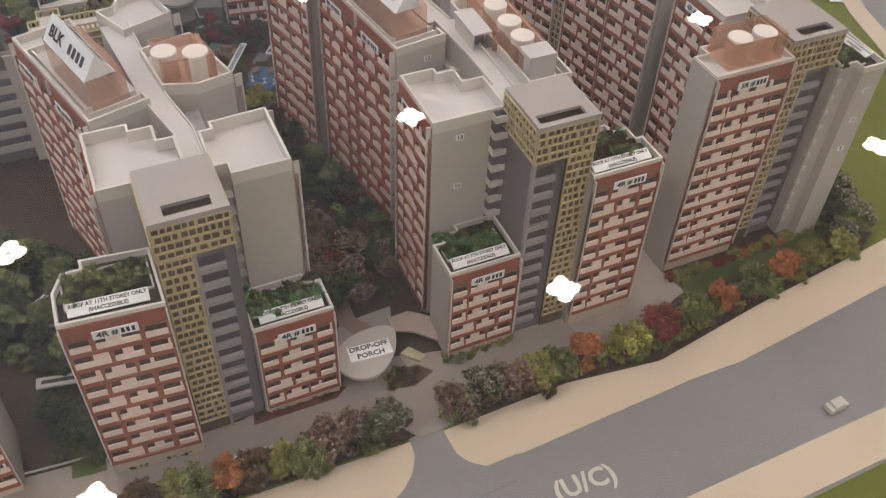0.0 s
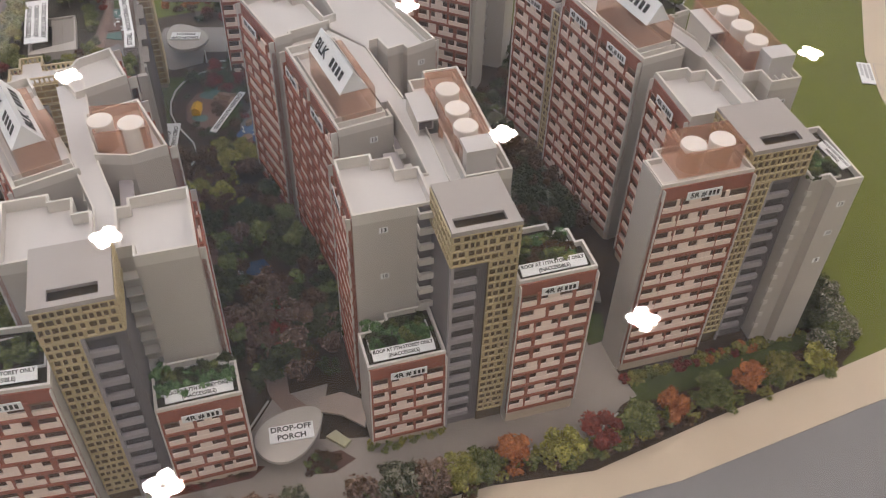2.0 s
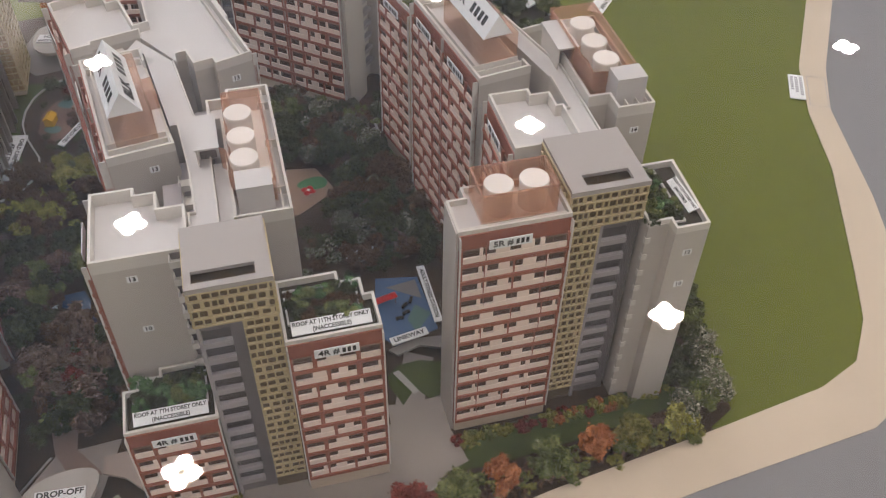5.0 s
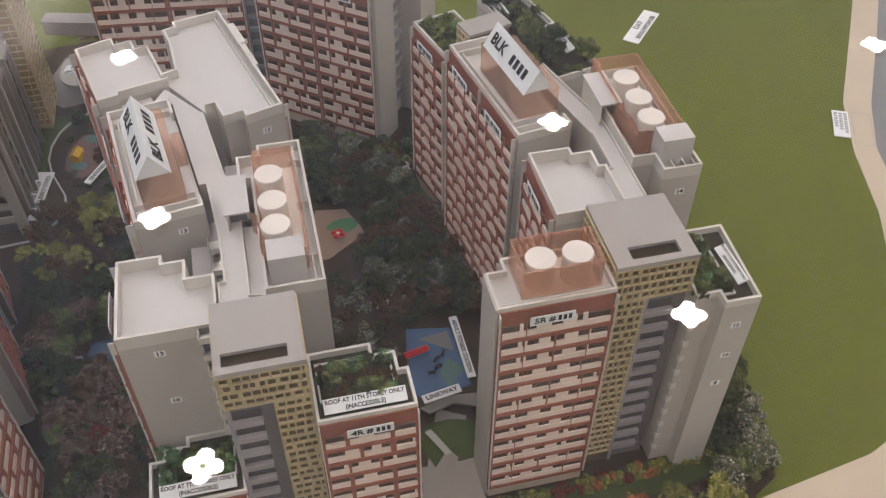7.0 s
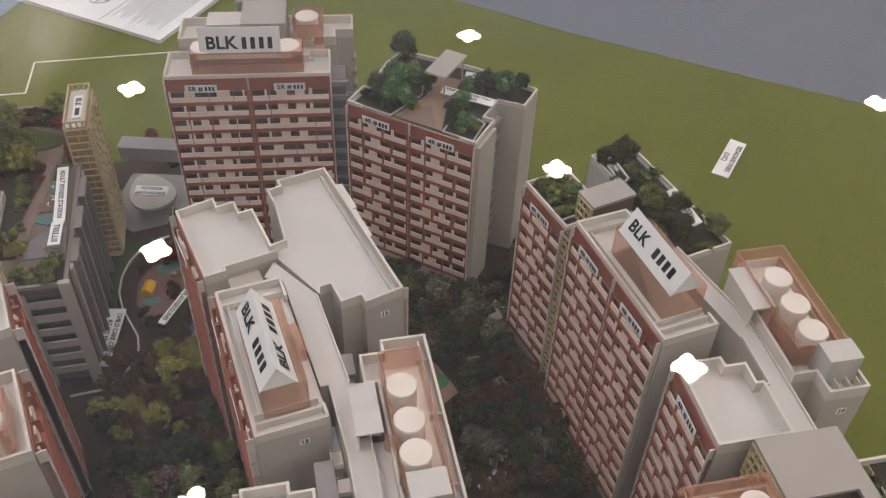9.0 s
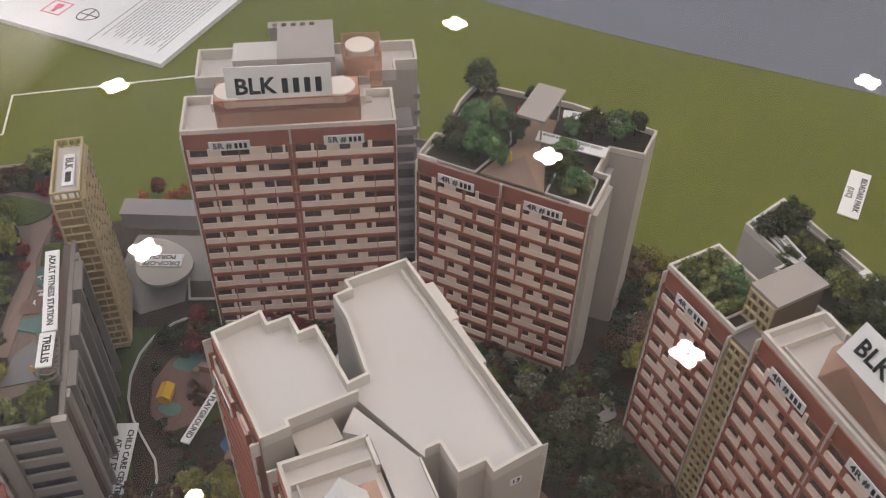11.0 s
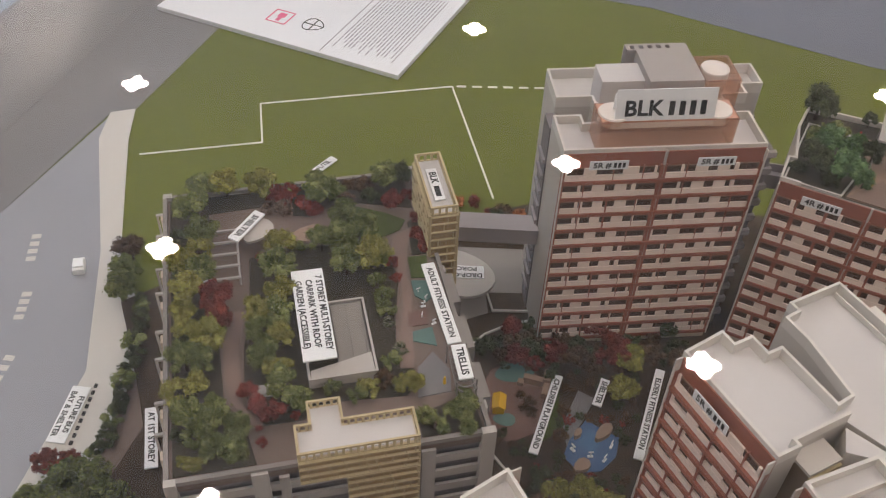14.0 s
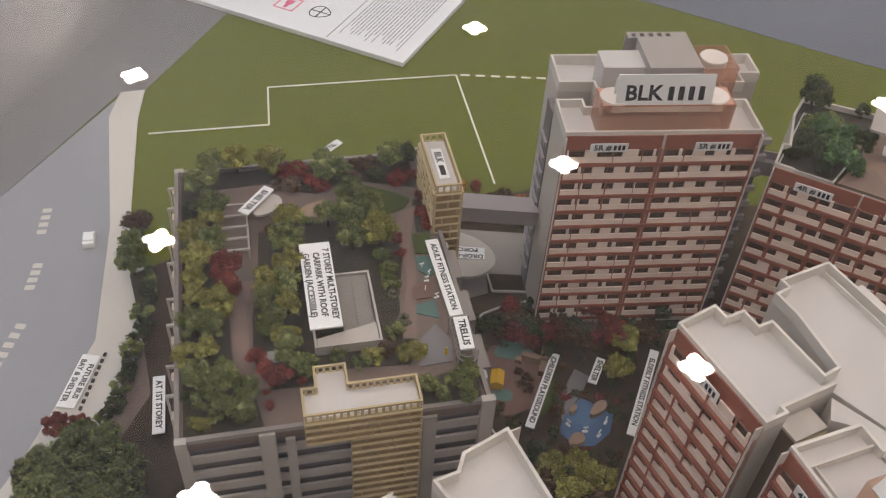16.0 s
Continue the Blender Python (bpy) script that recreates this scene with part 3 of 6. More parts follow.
def tent_sign(parent, m, length, half=1.18, h=1.8):
    """A white card folded like a ridge tent, lettered on both slopes; x runs along the ridge."""
    g = Geo()
    a, t = math.atan2(h, half), 0.08
    for s in (1, -1):
        g.add([(0, s * half, 0), (length, s * half, 0), (length, 0, h), (0, 0, h), (0, s * (half - t), 0), (length, s * (half - t), 0), (length, 0, h - t), (0, 0, h - t)],
              [(0, 1, 2, 3), (7, 6, 5, 4), (0, 4, 5, 1), (0, 3, 7, 4), (1, 5, 6, 2)])
    g.add([(0.1, -half + t, 0), (0.1, half - t, 0), (0.1, 0, h - t)], [(0, 1, 2)]).add([(length - 0.1, -half + t, 0), (length - 0.1, half - t, 0), (length - 0.1, 0, h - t)], [(0, 1, 2)])
    s = part("block_sign", g, SIGN, parent, "folded white block sign with black lettering", m)
    slope = math.hypot(h, half)
    for k, turn in ((-1, 0), (1, 180)):
        mm = at(length / 2, k * half / 2, h / 2, turn) @ at(0, -0.02, 0.0, 0, math.degrees(a))
        words(s, "BLK", mm @ at(-length * 0.27, 0, 0.03), slope * 0.58)
        bars(s, mm, [(length * k, length * k + length * 0.06) for k in (0.02, 0.115, 0.21, 0.305)], slope * 0.36)
    return s


def roof_label(parent, m, w, h, lines, size, width=1.0):
    s = part("roof_label", Geo().box(-w / 2, -h / 2, 0, w / 2, h / 2, 0.12), SIGN, parent, "white label board with black lettering", m)
    for i, ln in enumerate(lines):
        words(s, ln, at(0, (len(lines) - 1) * 0.5 * size * 1.15 - i * size * 1.15, 0.125), size, width=width)
    return s




def posted_parapet(parent, poly, z0, z1, step=0.42):
    """A yellow roof rail on many short posts."""
    poly = ccw(poly)
    r = part("roof_rail", Geo().ring(poly, 0.14, z1 - 0.16, z1).ring(poly, 0.14, z0, z0 + 0.1), LAT, parent, "yellow rail on short posts")
    post = Geo().box(-0.08, -0.06, z0, 0.08, 0.06, z1 - 0.1).mesh("post", LAT)
    for i in range(len(poly)):
        (ax, ay), (bx, by) = poly[i - 1], poly[i]
        n = max(1, int(math.hypot(bx - ax, by - ay) / step))
        d = Vector((bx - ax, by - ay)).normalized() * 0.07
        for k in range(n):
            part("post", post, LAT, r, at=at(ax + (bx - ax) * (k + 0.3) / n - d.y, ay + (by - ay) * (k + 0.3) / n + d.x, 0, math.degrees(math.atan2(d.y, d.x))))
    return r

# ---------------- first block: three stepped wings, spine, tank wing and a wide rear part ----------------
A = thing("apartment_block", at(1.26, 44.52, 0, 28.54), "grey and brick-red model apartment block with stepped wings", "building", "model apartment blocks")
w = wing(A, [(0, 0), (6, 0), (6, 4.9), (2.4, 4.9), (2.4, 4.2), (0.9, 4.2), (0.9, 3.4), (0, 3.4)], 10.1, roof=SOIL, label="low wing with planted roof")
facade(A, 0.0, 0.0, 6.0, 10.05, 5, seed=1)
roof_label(A, at(3.0, 1.1, 9.85, 0, 22), 4.8, 0.92, ("ROOF AT 7TH STOREY ONLY", "(INACCESSIBLE)"), 0.38, 0.92)
slab_tower(A, 6.05, -0.15, 10.95, 5.0, 22.3, True, 3, 0.08)
w = wing(A, [(11, -0.65), (17, -0.65), (17, 2.2), (16.4, 2.2), (16.4, 3.6), (15, 3.6), (15, 4.5), (11, 4.5)], 16.9, roof=SOIL, label="middle wing with planted roof")
facade(A, 11.0, -0.65, 6.0, 16.85, 9, seed=4)
roof_label(A, at(14.0, 0.45, 16.65, 0, 22), 5.0, 0.92, ("ROOF AT 11TH STOREY ONLY", "(INACCESSIBLE)"), 0.38, 0.92)
w = wing(A, [(0.4, 4.95), (6.3, 4.95), (6.3, 9.0), (4.6, 9.0), (4.6, 10.6), (3.2, 10.6), (3.2, 11.3), (0.4, 11.3)], 20.7, ph=1.0, label="tall wing with white roof deck")
number(A, at(2.6, 4.93, 18.84), "13")
number(A, at(2.6, 4.93, 14.15), "10")
for i in range(7):
    bal = part("balcony", Geo().box(5.05, 4.15, 10.6 + i * ST, 6.2, 4.95, 10.7 + i * ST).box(5.05, 4.15, 10.7 + i * ST, 6.2, 4.25, 11.15 + i * ST).box(5.05, 4.15, 10.7 + i * ST, 5.15, 4.95, 11.15 + i * ST), WHITE, A, "pale corner balcony")
# dark strip that paints shade behind the balconies
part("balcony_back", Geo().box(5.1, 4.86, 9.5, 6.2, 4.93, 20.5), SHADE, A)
facade(A, 0.4, 11.25, 6.2, 20.6, 12, -90, 1, 14)
# spine walkway
wing(A, [(6.4, 5.0), (9.2, 5.0), (9.2, 7.0), (8.3, 7.2), (8.3, 17.8), (7.6, 18.2), (6.4, 26.2), (3.7, 30.0), (2.9, 28.6), (4.2, 27.9), (5.7, 18.2), (6.2, 18.2), (6.7, 12.7), (6.8, 8.6), (6.4, 8.6)], 20.26, ph=0.26, t=0.12, label="narrow access spine",
     gaps=[((6.4, 26.2), (3.7, 30.0)), ((3.7, 30.0), (2.9, 28.6)), ((2.9, 28.6), (4.2, 27.9)), ((4.2, 27.9), (5.7, 18.2)), ((5.7, 18.2), (6.2, 18.2)), ((6.4, 5.0), (9.2, 5.0)), ((8.3, 17.8), (7.6, 18.2))])
w = wing(A, [(9.25, 7.05), (12.95, 7.05), (12.95, 20.9), (9.9, 20.9), (9.9, 19.9), (8.4, 19.9), (8.4, 17.5), (9.25, 17.5)], 20.6, ph=0.9, label="tank wing")
enclosure(A, rect(9.55, 8.9, 12.2, 19.0), 19.75, 21.6)
tanks(A, ((10.5, 15.76), (10.48, 13.17), (10.46, 10.9)), 19.8, 22.2)
lift_shed(A, 7.3, 13.0, 8.95, 16.8, 20.0, 21.6)
folded_screen(A, [(8.95, 12.9), (9.35, 12.5), (9.45, 11.2), (9.35, 9.9), (9.7, 9.8)], 19.9, 21.7)
part("lift_motor_box", Geo().box(9.65, 8.0, 19.8, 11.95, 9.8, 22.0), ROOF, A, "pale roof box")
# unit with the block sign, turned from the front wings
SA = pose(1.48 * CM, 14.64 * CM, 0, 0, 0, 9.0)
sa = part("sign_wing", Geo().box(0, 0, 0.1, 4.6, 12.6, 20.0), GREY, A, "tall wing carrying the block sign", SA)
part("parapet", Geo().rim(rect(0, 0, 4.6, 12.6), 0.2, 20.0, 20.7, [((4.6, 0), (4.6, 12.6))]), WHITE, sa)
part("parapet_end", Geo().box(4.4, 0.2, 20.0, 4.6, 1.2, 20.6).box(4.4, 10.7, 20.0, 4.6, 12.4, 20.7), WHITE, sa)
part("side_box", Geo().box(3.85, 5.2, 20.05, 4.55, 7.6, 21.2), ACRYL, sa, "small clear orange roof box")
part("roof_deck", Geo().box(0.2, 0.2, 20.0, 4.4, 12.4, 20.05), ROOF, sa)
part("sign_plinth", Geo().box(0.9, 1.5, 20.05, 3.75, 8.8, 22.7), ACRYL, sa, "translucent orange-brown plinth")
tent_sign(sa, at(2.02, 1.5, 22.7, 90), 6.9)
facade(sa, 0.0, 12.5, 12.4, 20.7, 12, -90, 2, 7, proud=0.4)
number(sa, at(2.9, -0.01, 18.9), "13")
# rear part, turned further
R = thing("apartment_block", at(-13.4, 69.1, 0, 43.3), "grey and brick-red model apartment block with a broad white roof", "building", "model apartment blocks")
wing(R, [(0, 0), (1.6, 0), (1.6, 0.4), (5.4, 0.4), (6.9, -4.25), (7.7, -4.25), (7.7, -6.15), (9.2, -6.15), (9.2, -6.9), (12.1, -6.7), (12.0, 8.0), (8.0, 8.0), (8.0, 7.3), (6.95, 7.2), (6.95, 5.3), (6.3, 1.35), (5.3, 1.25), (5.3, 5.6), (4.3, 5.6), (4.3, 6.95), (3.0, 6.95), (3.0, 8.0), (0, 7.7)], 20.75, ph=0.8, label="broad rear part with white roof", gaps=[((5.4, 0.4), (6.9, -4.25))])
facade(R, 0.0, 7.6, 7.6, 20.7, 12, -90, 1, 9, proud=0.4)
facade(R, 12.1, -6.6, 14.4, 20.7, 12, 90, 2, 5, False)
number(R, at(10.6, -6.86, 18.9), "13")
shaft = part("link_shaft", Geo().box(1.65, -1.0, 0.1, 3.85, 0.38, 19.3), LATDARK, R, "brown lattice link shaft")
part("roof_slab", Geo().box(1.6, -1.08, 19.3, 3.9, 0.38, 19.5), GREY, shaft)
lattice(shaft, 1.65, -1.0, 1.0, 19.2, 2.2, 0, 61)

# ---------------- second block ----------------
B = thing("apartment_block", at(19.88, 56.56, 0, 28.6), "grey and brick-red model apartment block with twin tanks", "building", "model apartment blocks")
wing(B, [(0.2, 0), (7.65, 0), (7.65, 4.0), (1.4, 4.0), (1.4, 3.0), (0.2, 3.0)], 21.3, ph=0.5, label="front wing")
facade(B, 0.25, 0.0, 7.4, 21.25, 12, 0, 1, 2)
part("end_wall", Geo().box(0.1, 0.0, 0.1, 0.2, 3.0, 21.2), GREY, B)
enclosure(B, rect(1.9, 0.75, 6.9, 3.65), 20.85, 23.1)
tanks(B, ((3.3, 1.95), (5.62, 1.95)), 20.9, 23.0)
slab_tower(B, 7.75, 0.65, 13.0, 6.3, 22.3, False, 11)
wing(B, [(13.2, 0.0), (14.7, 0.0), (14.7, -0.95), (17.1, -0.95), (17.4, 5.6), (13.2, 5.6)], 19.2, roof=SOIL, label="end wing with planted roof")
roof_label(B, at(16.6, 2.2, 18.95, -88, 20), 3.3, 0.75, ("ROOF AT 12TH STOREY ONLY", "(INACCESSIBLE)"), 0.26, 0.9)
for z, s in ((16.75, "12"), (13.65, "10"), (10.55, "8")):
    number(B, at(15.9, -0.97, z), s)
for i in range(11):
    part("air_ledge", Geo().box(13.0, -0.28, 2.0 + i * ST, 13.4, 0.0, 2.08 + i * ST).box(13.0, -0.28, 2.08 + i * ST, 13.4, -0.22, 2.5 + i * ST).box(13.0, -0.22, 2.08 + i * ST, 13.06, 0.0, 2.5 + i * ST), WHITE, B)
wing(B, [(6.1, 6.95), (11, 6.95), (11, 11.0), (10.5, 11.0), (10.5, 12.6), (9.1, 12.6), (9.1, 13.3), (6.1, 13.3)], 21.25, ph=1.0, label="tall wing with white roof deck")
facade(B, 6.1, 13.2, 6.2, 21.0, 12, -90, 1, 6)
wing(B, [(11.0, 6.3), (12.7, 6.3), (12.7, 16), (10.6, 24), (9.3, 23.6), (11.4, 15), (11.4, 11), (11.0, 11)], 20.9, ph=0.26, t=0.12, label="narrow access spine", gaps=[((10.6, 24), (9.3, 23.6)), ((9.3, 23.6), (11.4, 15)), ((11.0, 6.3), (12.7, 6.3))])
wing(B, [(12.75, 10.7), (14.3, 10.7), (14.3, 9.0), (17.1, 9.0), (17.1, 20.9), (13.7, 20.9), (12.75, 19.0)], 21.7, ph=0.9, label="tank wing")
enclosure(B, rect(13.3, 11.8, 16.85, 20.85), 20.9, 22.8)
tanks(B, ((14.6, 17.47), (14.6, 15.03), (14.6, 12.72)), 20.9, 23.4)
lift_shed(B, 12.1, 15.6, 13.75, 19.5, 20.3, 22.6)
folded_screen(B, [(13.75, 15.4), (13.1, 14.9), (13.6, 13.5), (13.4, 11.9), (14.5, 11.8)], 20.9, 22.8)
part("lift_motor_box", Geo().box(14.5, 10.1, 20.9, 16.75, 11.75, 23.2), ROOF, B, "pale roof box")
number(B, at(15.8, 8.98, 19.5), "14")
SB = pose(5.97 * CM, 15.22 * CM, 0, 0, 0, 9.5)
sb = part("sign_wing", Geo().box(0, 0, 0.1, 4.3, 12.4, 20.6), GREY, B, "tall wing carrying the block sign", SB)
part("parapet", Geo().rim(rect(0, 0, 4.3, 12.4), 0.2, 20.6, 21.3, [((4.3, 0), (4.3, 12.4))]), WHITE, sb)
part("parapet_end", Geo().box(4.1, 0.2, 20.6, 4.3, 1.2, 21.2).box(4.1, 10.5, 20.6, 4.3, 12.2, 21.3), WHITE, sb)
part("side_box", Geo().box(3.55, 5.2, 20.65, 4.25, 7.6, 21.8), ACRYL, sb, "small clear orange roof box")
part("roof_deck", Geo().box(0.2, 0.2, 20.6, 4.1, 12.2, 20.65), ROOF, sb)
part("sign_plinth", Geo().box(1.2, 1.85, 20.65, 4.05, 9.1, 23.15), ACRYL, sb, "translucent orange-brown plinth")
tent_sign(sb, at(2.35, 1.85, 23.15, 90), 6.9)
facade(sb, 0.0, 12.3, 12.2, 21.2, 12, -90, 2, 8)
Q = thing("apartment_block", at(18.98, 71.8, 0, 43.4), "brick-red model apartment block with planted roof terraces", "building", "model apartment blocks")
wing(Q, rect(2.0, 16.2, 6.1, 22.4), 18.4, roof=SOIL, label="end wing with planted roof")
facade(Q, 2.0, 22.3, 6.1, 18.3, 10, -90, 1, 3)
part("shaft", Geo().box(1.9, 14.1, 0.1, 3.6, 16.2, 18.0), SHADE, Q)
lattice(Q, 1.88, 16.15, 1.0, 17.8, 2.0, -90, 51)
core = part("stair_core", Geo().box(3.7, 15.3, 0.1, 7.5, 17.3, 20.3), LATDARK, Q)
part("roof_slab", Geo().box(3.6, 15.2, 20.3, 7.6, 17.4, 20.55), SLAB, core)
lattice(core, 3.7, 17.3, 12.0, 20.3, 2.0, -90, 31)
wing(Q, [(7.6, 9.3), (12.7, 9.1), (12.9, 23.8), (8.8, 23.0), (8.8, 19.0), (7.6, 19.0)], 18.5, roof=SOIL, label="long wing with planted roof")
roof_label(Q, at(9.6, 20.6, 18.6, -98, 20), 5.0, 0.9, ("ROOF AT 13TH STOREY ONLY", "(ACCESSIBLE)"), 0.32, 0.95)
roof_label(Q, at(11.8, 14.0, 18.6, -98, 20), 4.4, 0.8, ("SHELTER",), 0.6)

# ---------------- third block, at the front driveway ----------------
L = thing("apartment_block", at(-16.34, 33.68, 0, 28.8), "grey and brick-red model apartment block with two planted front wings", "building", "model apartment blocks")
wing(L, [(-6.3, 0.6), (0.3, 0.0), (0.3, 5.3), (-4.2, 5.8), (-4.2, 5.0), (-5.4, 5.0), (-6.2, 3.4)], 16.8, roof=SOIL, label="middle wing with planted roof")
facade(L, -6.3, 0.55, 6.6, 16.75, 9, -4.5, 1, 13)
roof_label(L, at(-3.0, 1.5, 16.6, -4, 22), 5.0, 0.92, ("ROOF AT 11TH STOREY ONLY", "(INACCESSIBLE)"), 0.38, 0.92)
slab_tower(L, 0.4, 1.2, 5.4, 6.6, 22.3, False, 17)
wing(L, [(5.45, 1.35), (11.5, 1.35), (11.5, 4.4), (10.4, 4.4), (10.4, 5.4), (5.45, 5.4)], 10.1, roof=SOIL, label="low wing with planted roof")
facade(L, 5.5, 1.35, 6.0, 10.05, 5, 0, 1, 12)
roof_label(L, at(8.6, 2.45, 9.85, 0, 22), 4.8, 0.92, ("ROOF AT 7TH STOREY ONLY", "(INACCESSIBLE)"), 0.38, 0.92)
wing(L, [(5.5, 6.7), (6.5, 6.7), (6.5, 5.6), (10.6, 5.6), (10.6, 11.8), (6.4, 11.6), (6.4, 10.8), (5.5, 10.8)], 21.0, ph=1.0, label="tall wing with white roof deck")
facade(L, 10.6, 5.65, 6.1, 20.9, 12, 90, 1, 16, False, proud=0.35)
for z, s in ((19.3, "13"), (14.6, "10")):
    number(L, at(8.6, 5.68, z), s)
wing(L, [(-2.0, 7.4), (4.0, 7.4), (4.0, 11.3), (2.8, 11.3), (2.8, 13.0), (1.2, 13.0), (1.2, 13.8), (-2.0, 13.8)], 20.7, ph=1.0, label="tall wing with white roof deck")
facade(L, -2.0, 13.7, 6.2, 20.6, 12, -90, 1, 18)
wing(L, [(4.0, 6.7), (5.5, 6.7), (5.5, 12.5), (4.6, 17), (3.8, 28), (1.6, 28), (2.8, 17), (4.0, 12)], 20.26, ph=0.26, t=0.12, label="narrow access spine", gaps=[((3.8, 28), (1.6, 28)), ((1.6, 28), (2.8, 17)), ((4.0, 6.7), (5.5, 6.7))])
wing(L, [(4.4, 17.3), (6.9, 16.5), (9.6, 17.1), (7.9, 23.6), (3.8, 22.6)], 20.8, ph=0.9, label="tank wing")
enclosure(L, [(4.7, 17.8), (8.6, 17.6), (8.0, 20.9), (4.5, 21.3)], 19.95, 22.2)
tanks(L, ((5.2, 19.2), (7.35, 18.35)), 20.0, 22.4)
SL = pose(-1.2 * CM, 14.9 * CM, 0, 0, 0, 16)
sl = part("sign_wing", Geo().box(0, 0, 0.1, 4.7, 13.4, 20.0), GREY, L, "tall wing carrying the block sign", SL)
part("parapet", Geo().rim(rect(0, 0, 4.7, 13.4), 0.2, 20.0, 20.7, [((4.7, 0), (4.7, 13.4))]), WHITE, sl)
part("parapet_end", Geo().box(4.5, 0.2, 20.0, 4.7, 1.2, 20.6).box(4.5, 11.5, 20.0, 4.7, 13.2, 20.7), WHITE, sl)
part("side_box", Geo().box(3.95, 5.2, 20.05, 4.65, 7.6, 21.2), ACRYL, sl, "small clear orange roof box")
part("roof_deck", Geo().box(0.2, 0.2, 20.0, 4.5, 13.2, 20.05), ROOF, sl)
part("sign_plinth", Geo().box(1.0, 1.5, 20.05, 3.85, 8.8, 22.7), ACRYL, sl, "translucent orange-brown plinth")
tent_sign(sl, at(2.12, 1.5, 22.7, 90), 6.9)
facade(sl, 0.0, 13.3, 13.2, 20.6, 12, -90, 2, 15)
wing(L, [(3.2, 25.8), (7.2, 27.3), (6.1, 31.8), (3.4, 30.7), (2.9, 29.7), (1.6, 29.4)], 20.7, ph=0.8, label="rear part with white roof")
facade(L, 9.62, 17.1, 6.7, 20.7, 12, 104.7, 1, 19, False, proud=0.55)
facade(L, 7.22, 27.3, 4.6, 20.6, 12, 103.7, 1, 20, False, proud=0.55)

# ---------------- fourth block: two fronts joined by a link ----------------
C = thing("apartment_block", at(-29.14, 91.3, 0, 21.9), "tall brick-red model apartment block with a roof sign", "building", "model apartment blocks")
wing(C, [(0.3, -1.0), (15.1, -1.0), (15.1, 3.0), (13.0, 3.0), (13.0, 2.2), (2.4, 2.2), (2.4, 3.2), (0.3, 3.2)], 20.75, ph=0.75, label="front part")
facade(C, 0.3, -1.0, 14.8, 20.7, 12, 0, 2, 21)
ce = part("sign_plinth", Geo().ring(rect(2.8, -0.45, 12.7, 1.9), 0.1, 20.05, 22.6), ACRYL, C, "translucent orange-brown tank screen")
part("screen_top", Geo().box(2.85, -0.4, 22.5, 12.65, 1.85, 22.6), TERRA, ce)
tanks(C, ((3.95, 0.65), (11.3, 0.65)), 22.0, 22.75, 1.1)
cs = part("block_sign", Geo().box(0, -0.05, 0, 7.1, 0.05, 2.85), SIGN, C, "upright white block sign with black lettering", at(3.75, -0.4, 22.05, 0, -12))
words(cs, "BLK", at(1.95, -0.06, 1.42, 0, 90), 1.6)
bars(cs, at(0, -0.055, 1.42, 0, 90), [(3.75, 4.15), (4.5, 4.9), (5.25, 5.65), (6.0, 6.4)], 1.05)
part("sign_prop", Geo().box(3.9, 0.9, 22.6, 10.4, 1.0, 24.0), SIGN, C)
wing(C, [(0.9, 5.2), (3.6, 5.2), (3.6, 4.3), (13.6, 4.3), (13.6, 5.0), (15.6, 5.0), (15.6, 6.3), (17.3, 6.3), (17.3, 9.1), (0.9, 9.1)], 20.9, ph=0.9, label="rear part")
part("end_wall", Geo().box(0.2, 3.2, 0.1, 1.0, 5.2, 19.5), SHADE, C)
part("core", Geo().box(3.6, 2.2, 0.1, 13.6, 4.3, 20.2), GREY, C)
part("lift_motor_box", Geo().box(3.9, 4.2, 20.0, 7.2, 6.6, 22.8), ROOF, C, "pale roof box")
part("lift_motor_box", Geo().box(7.1, 3.2, 20.0, 11.15, 7.4, 23.4), SLAB, C, "grey roof box with flat slab")
fg = Geo().box(6.4, 7.4, 23.2, 11.15, 7.6, 23.4).box(6.4, 8.05, 23.2, 11.15, 8.3, 23.4)
for i in range(6):
    fg.box(6.4 + i * 0.68, 7.6, 23.2, 6.72 + i * 0.68, 8.05, 23.4)
fg.box(10.1, 7.6, 23.2, 11.15, 8.05, 23.4).box(6.4, 8.2, 20.1, 11.15, 8.3, 23.2)
part("slotted_frame", fg, SLAB, C, "grey slotted roof frame")
lattice(C, 11.0, 8.3, 20.3, 23.1, 4.0, 180, 33)
enclosure(C, rect(11.7, 4.3, 14.5, 7.7), 20.0, 22.5)
tanks(C, ((13.0, 6.0),), 20.1, 22.6, 1.05)
D = thing("apartment_block", at(-14.0, 96.1, 0, -10.5), "brick-red model apartment block with planted roof terrace", "building", "model apartment blocks")
wing(D, [(0.8, -0.1), (13.95, -0.1), (13.95, 3.9), (12.9, 3.9), (12.9, 6.9), (15.4, 7.2), (15.4, 10.4), (8.6, 10.9), (0.9, 10.1), (0.7, 7.2), (1.3, 2.9), (0.8, 2.8)], 18.2, ph=0.5, roof=SOIL, label="roof terrace part", gaps=[((0.8, -0.1), (13.95, -0.1))])
part("front_kerb", Geo().box(0.8, -0.1, 17.7, 13.95, 0.06, 17.86), CONC, D, "low grey front kerb of the terrace")
part("parapet_end", Geo().box(0.8, -0.1, 17.7, 2.3, 0.1, 18.2).box(12.3, -0.1, 17.7, 13.95, 0.1, 18.2), WHITE, D)
facade(D, 0.85, -0.1, 13.1, 18.15, 10, 0, 2, 24)
part("side_wall", Geo().box(13.96, 0.0, 0.1, 14.3, 3.5, 17.6), GREY, D)
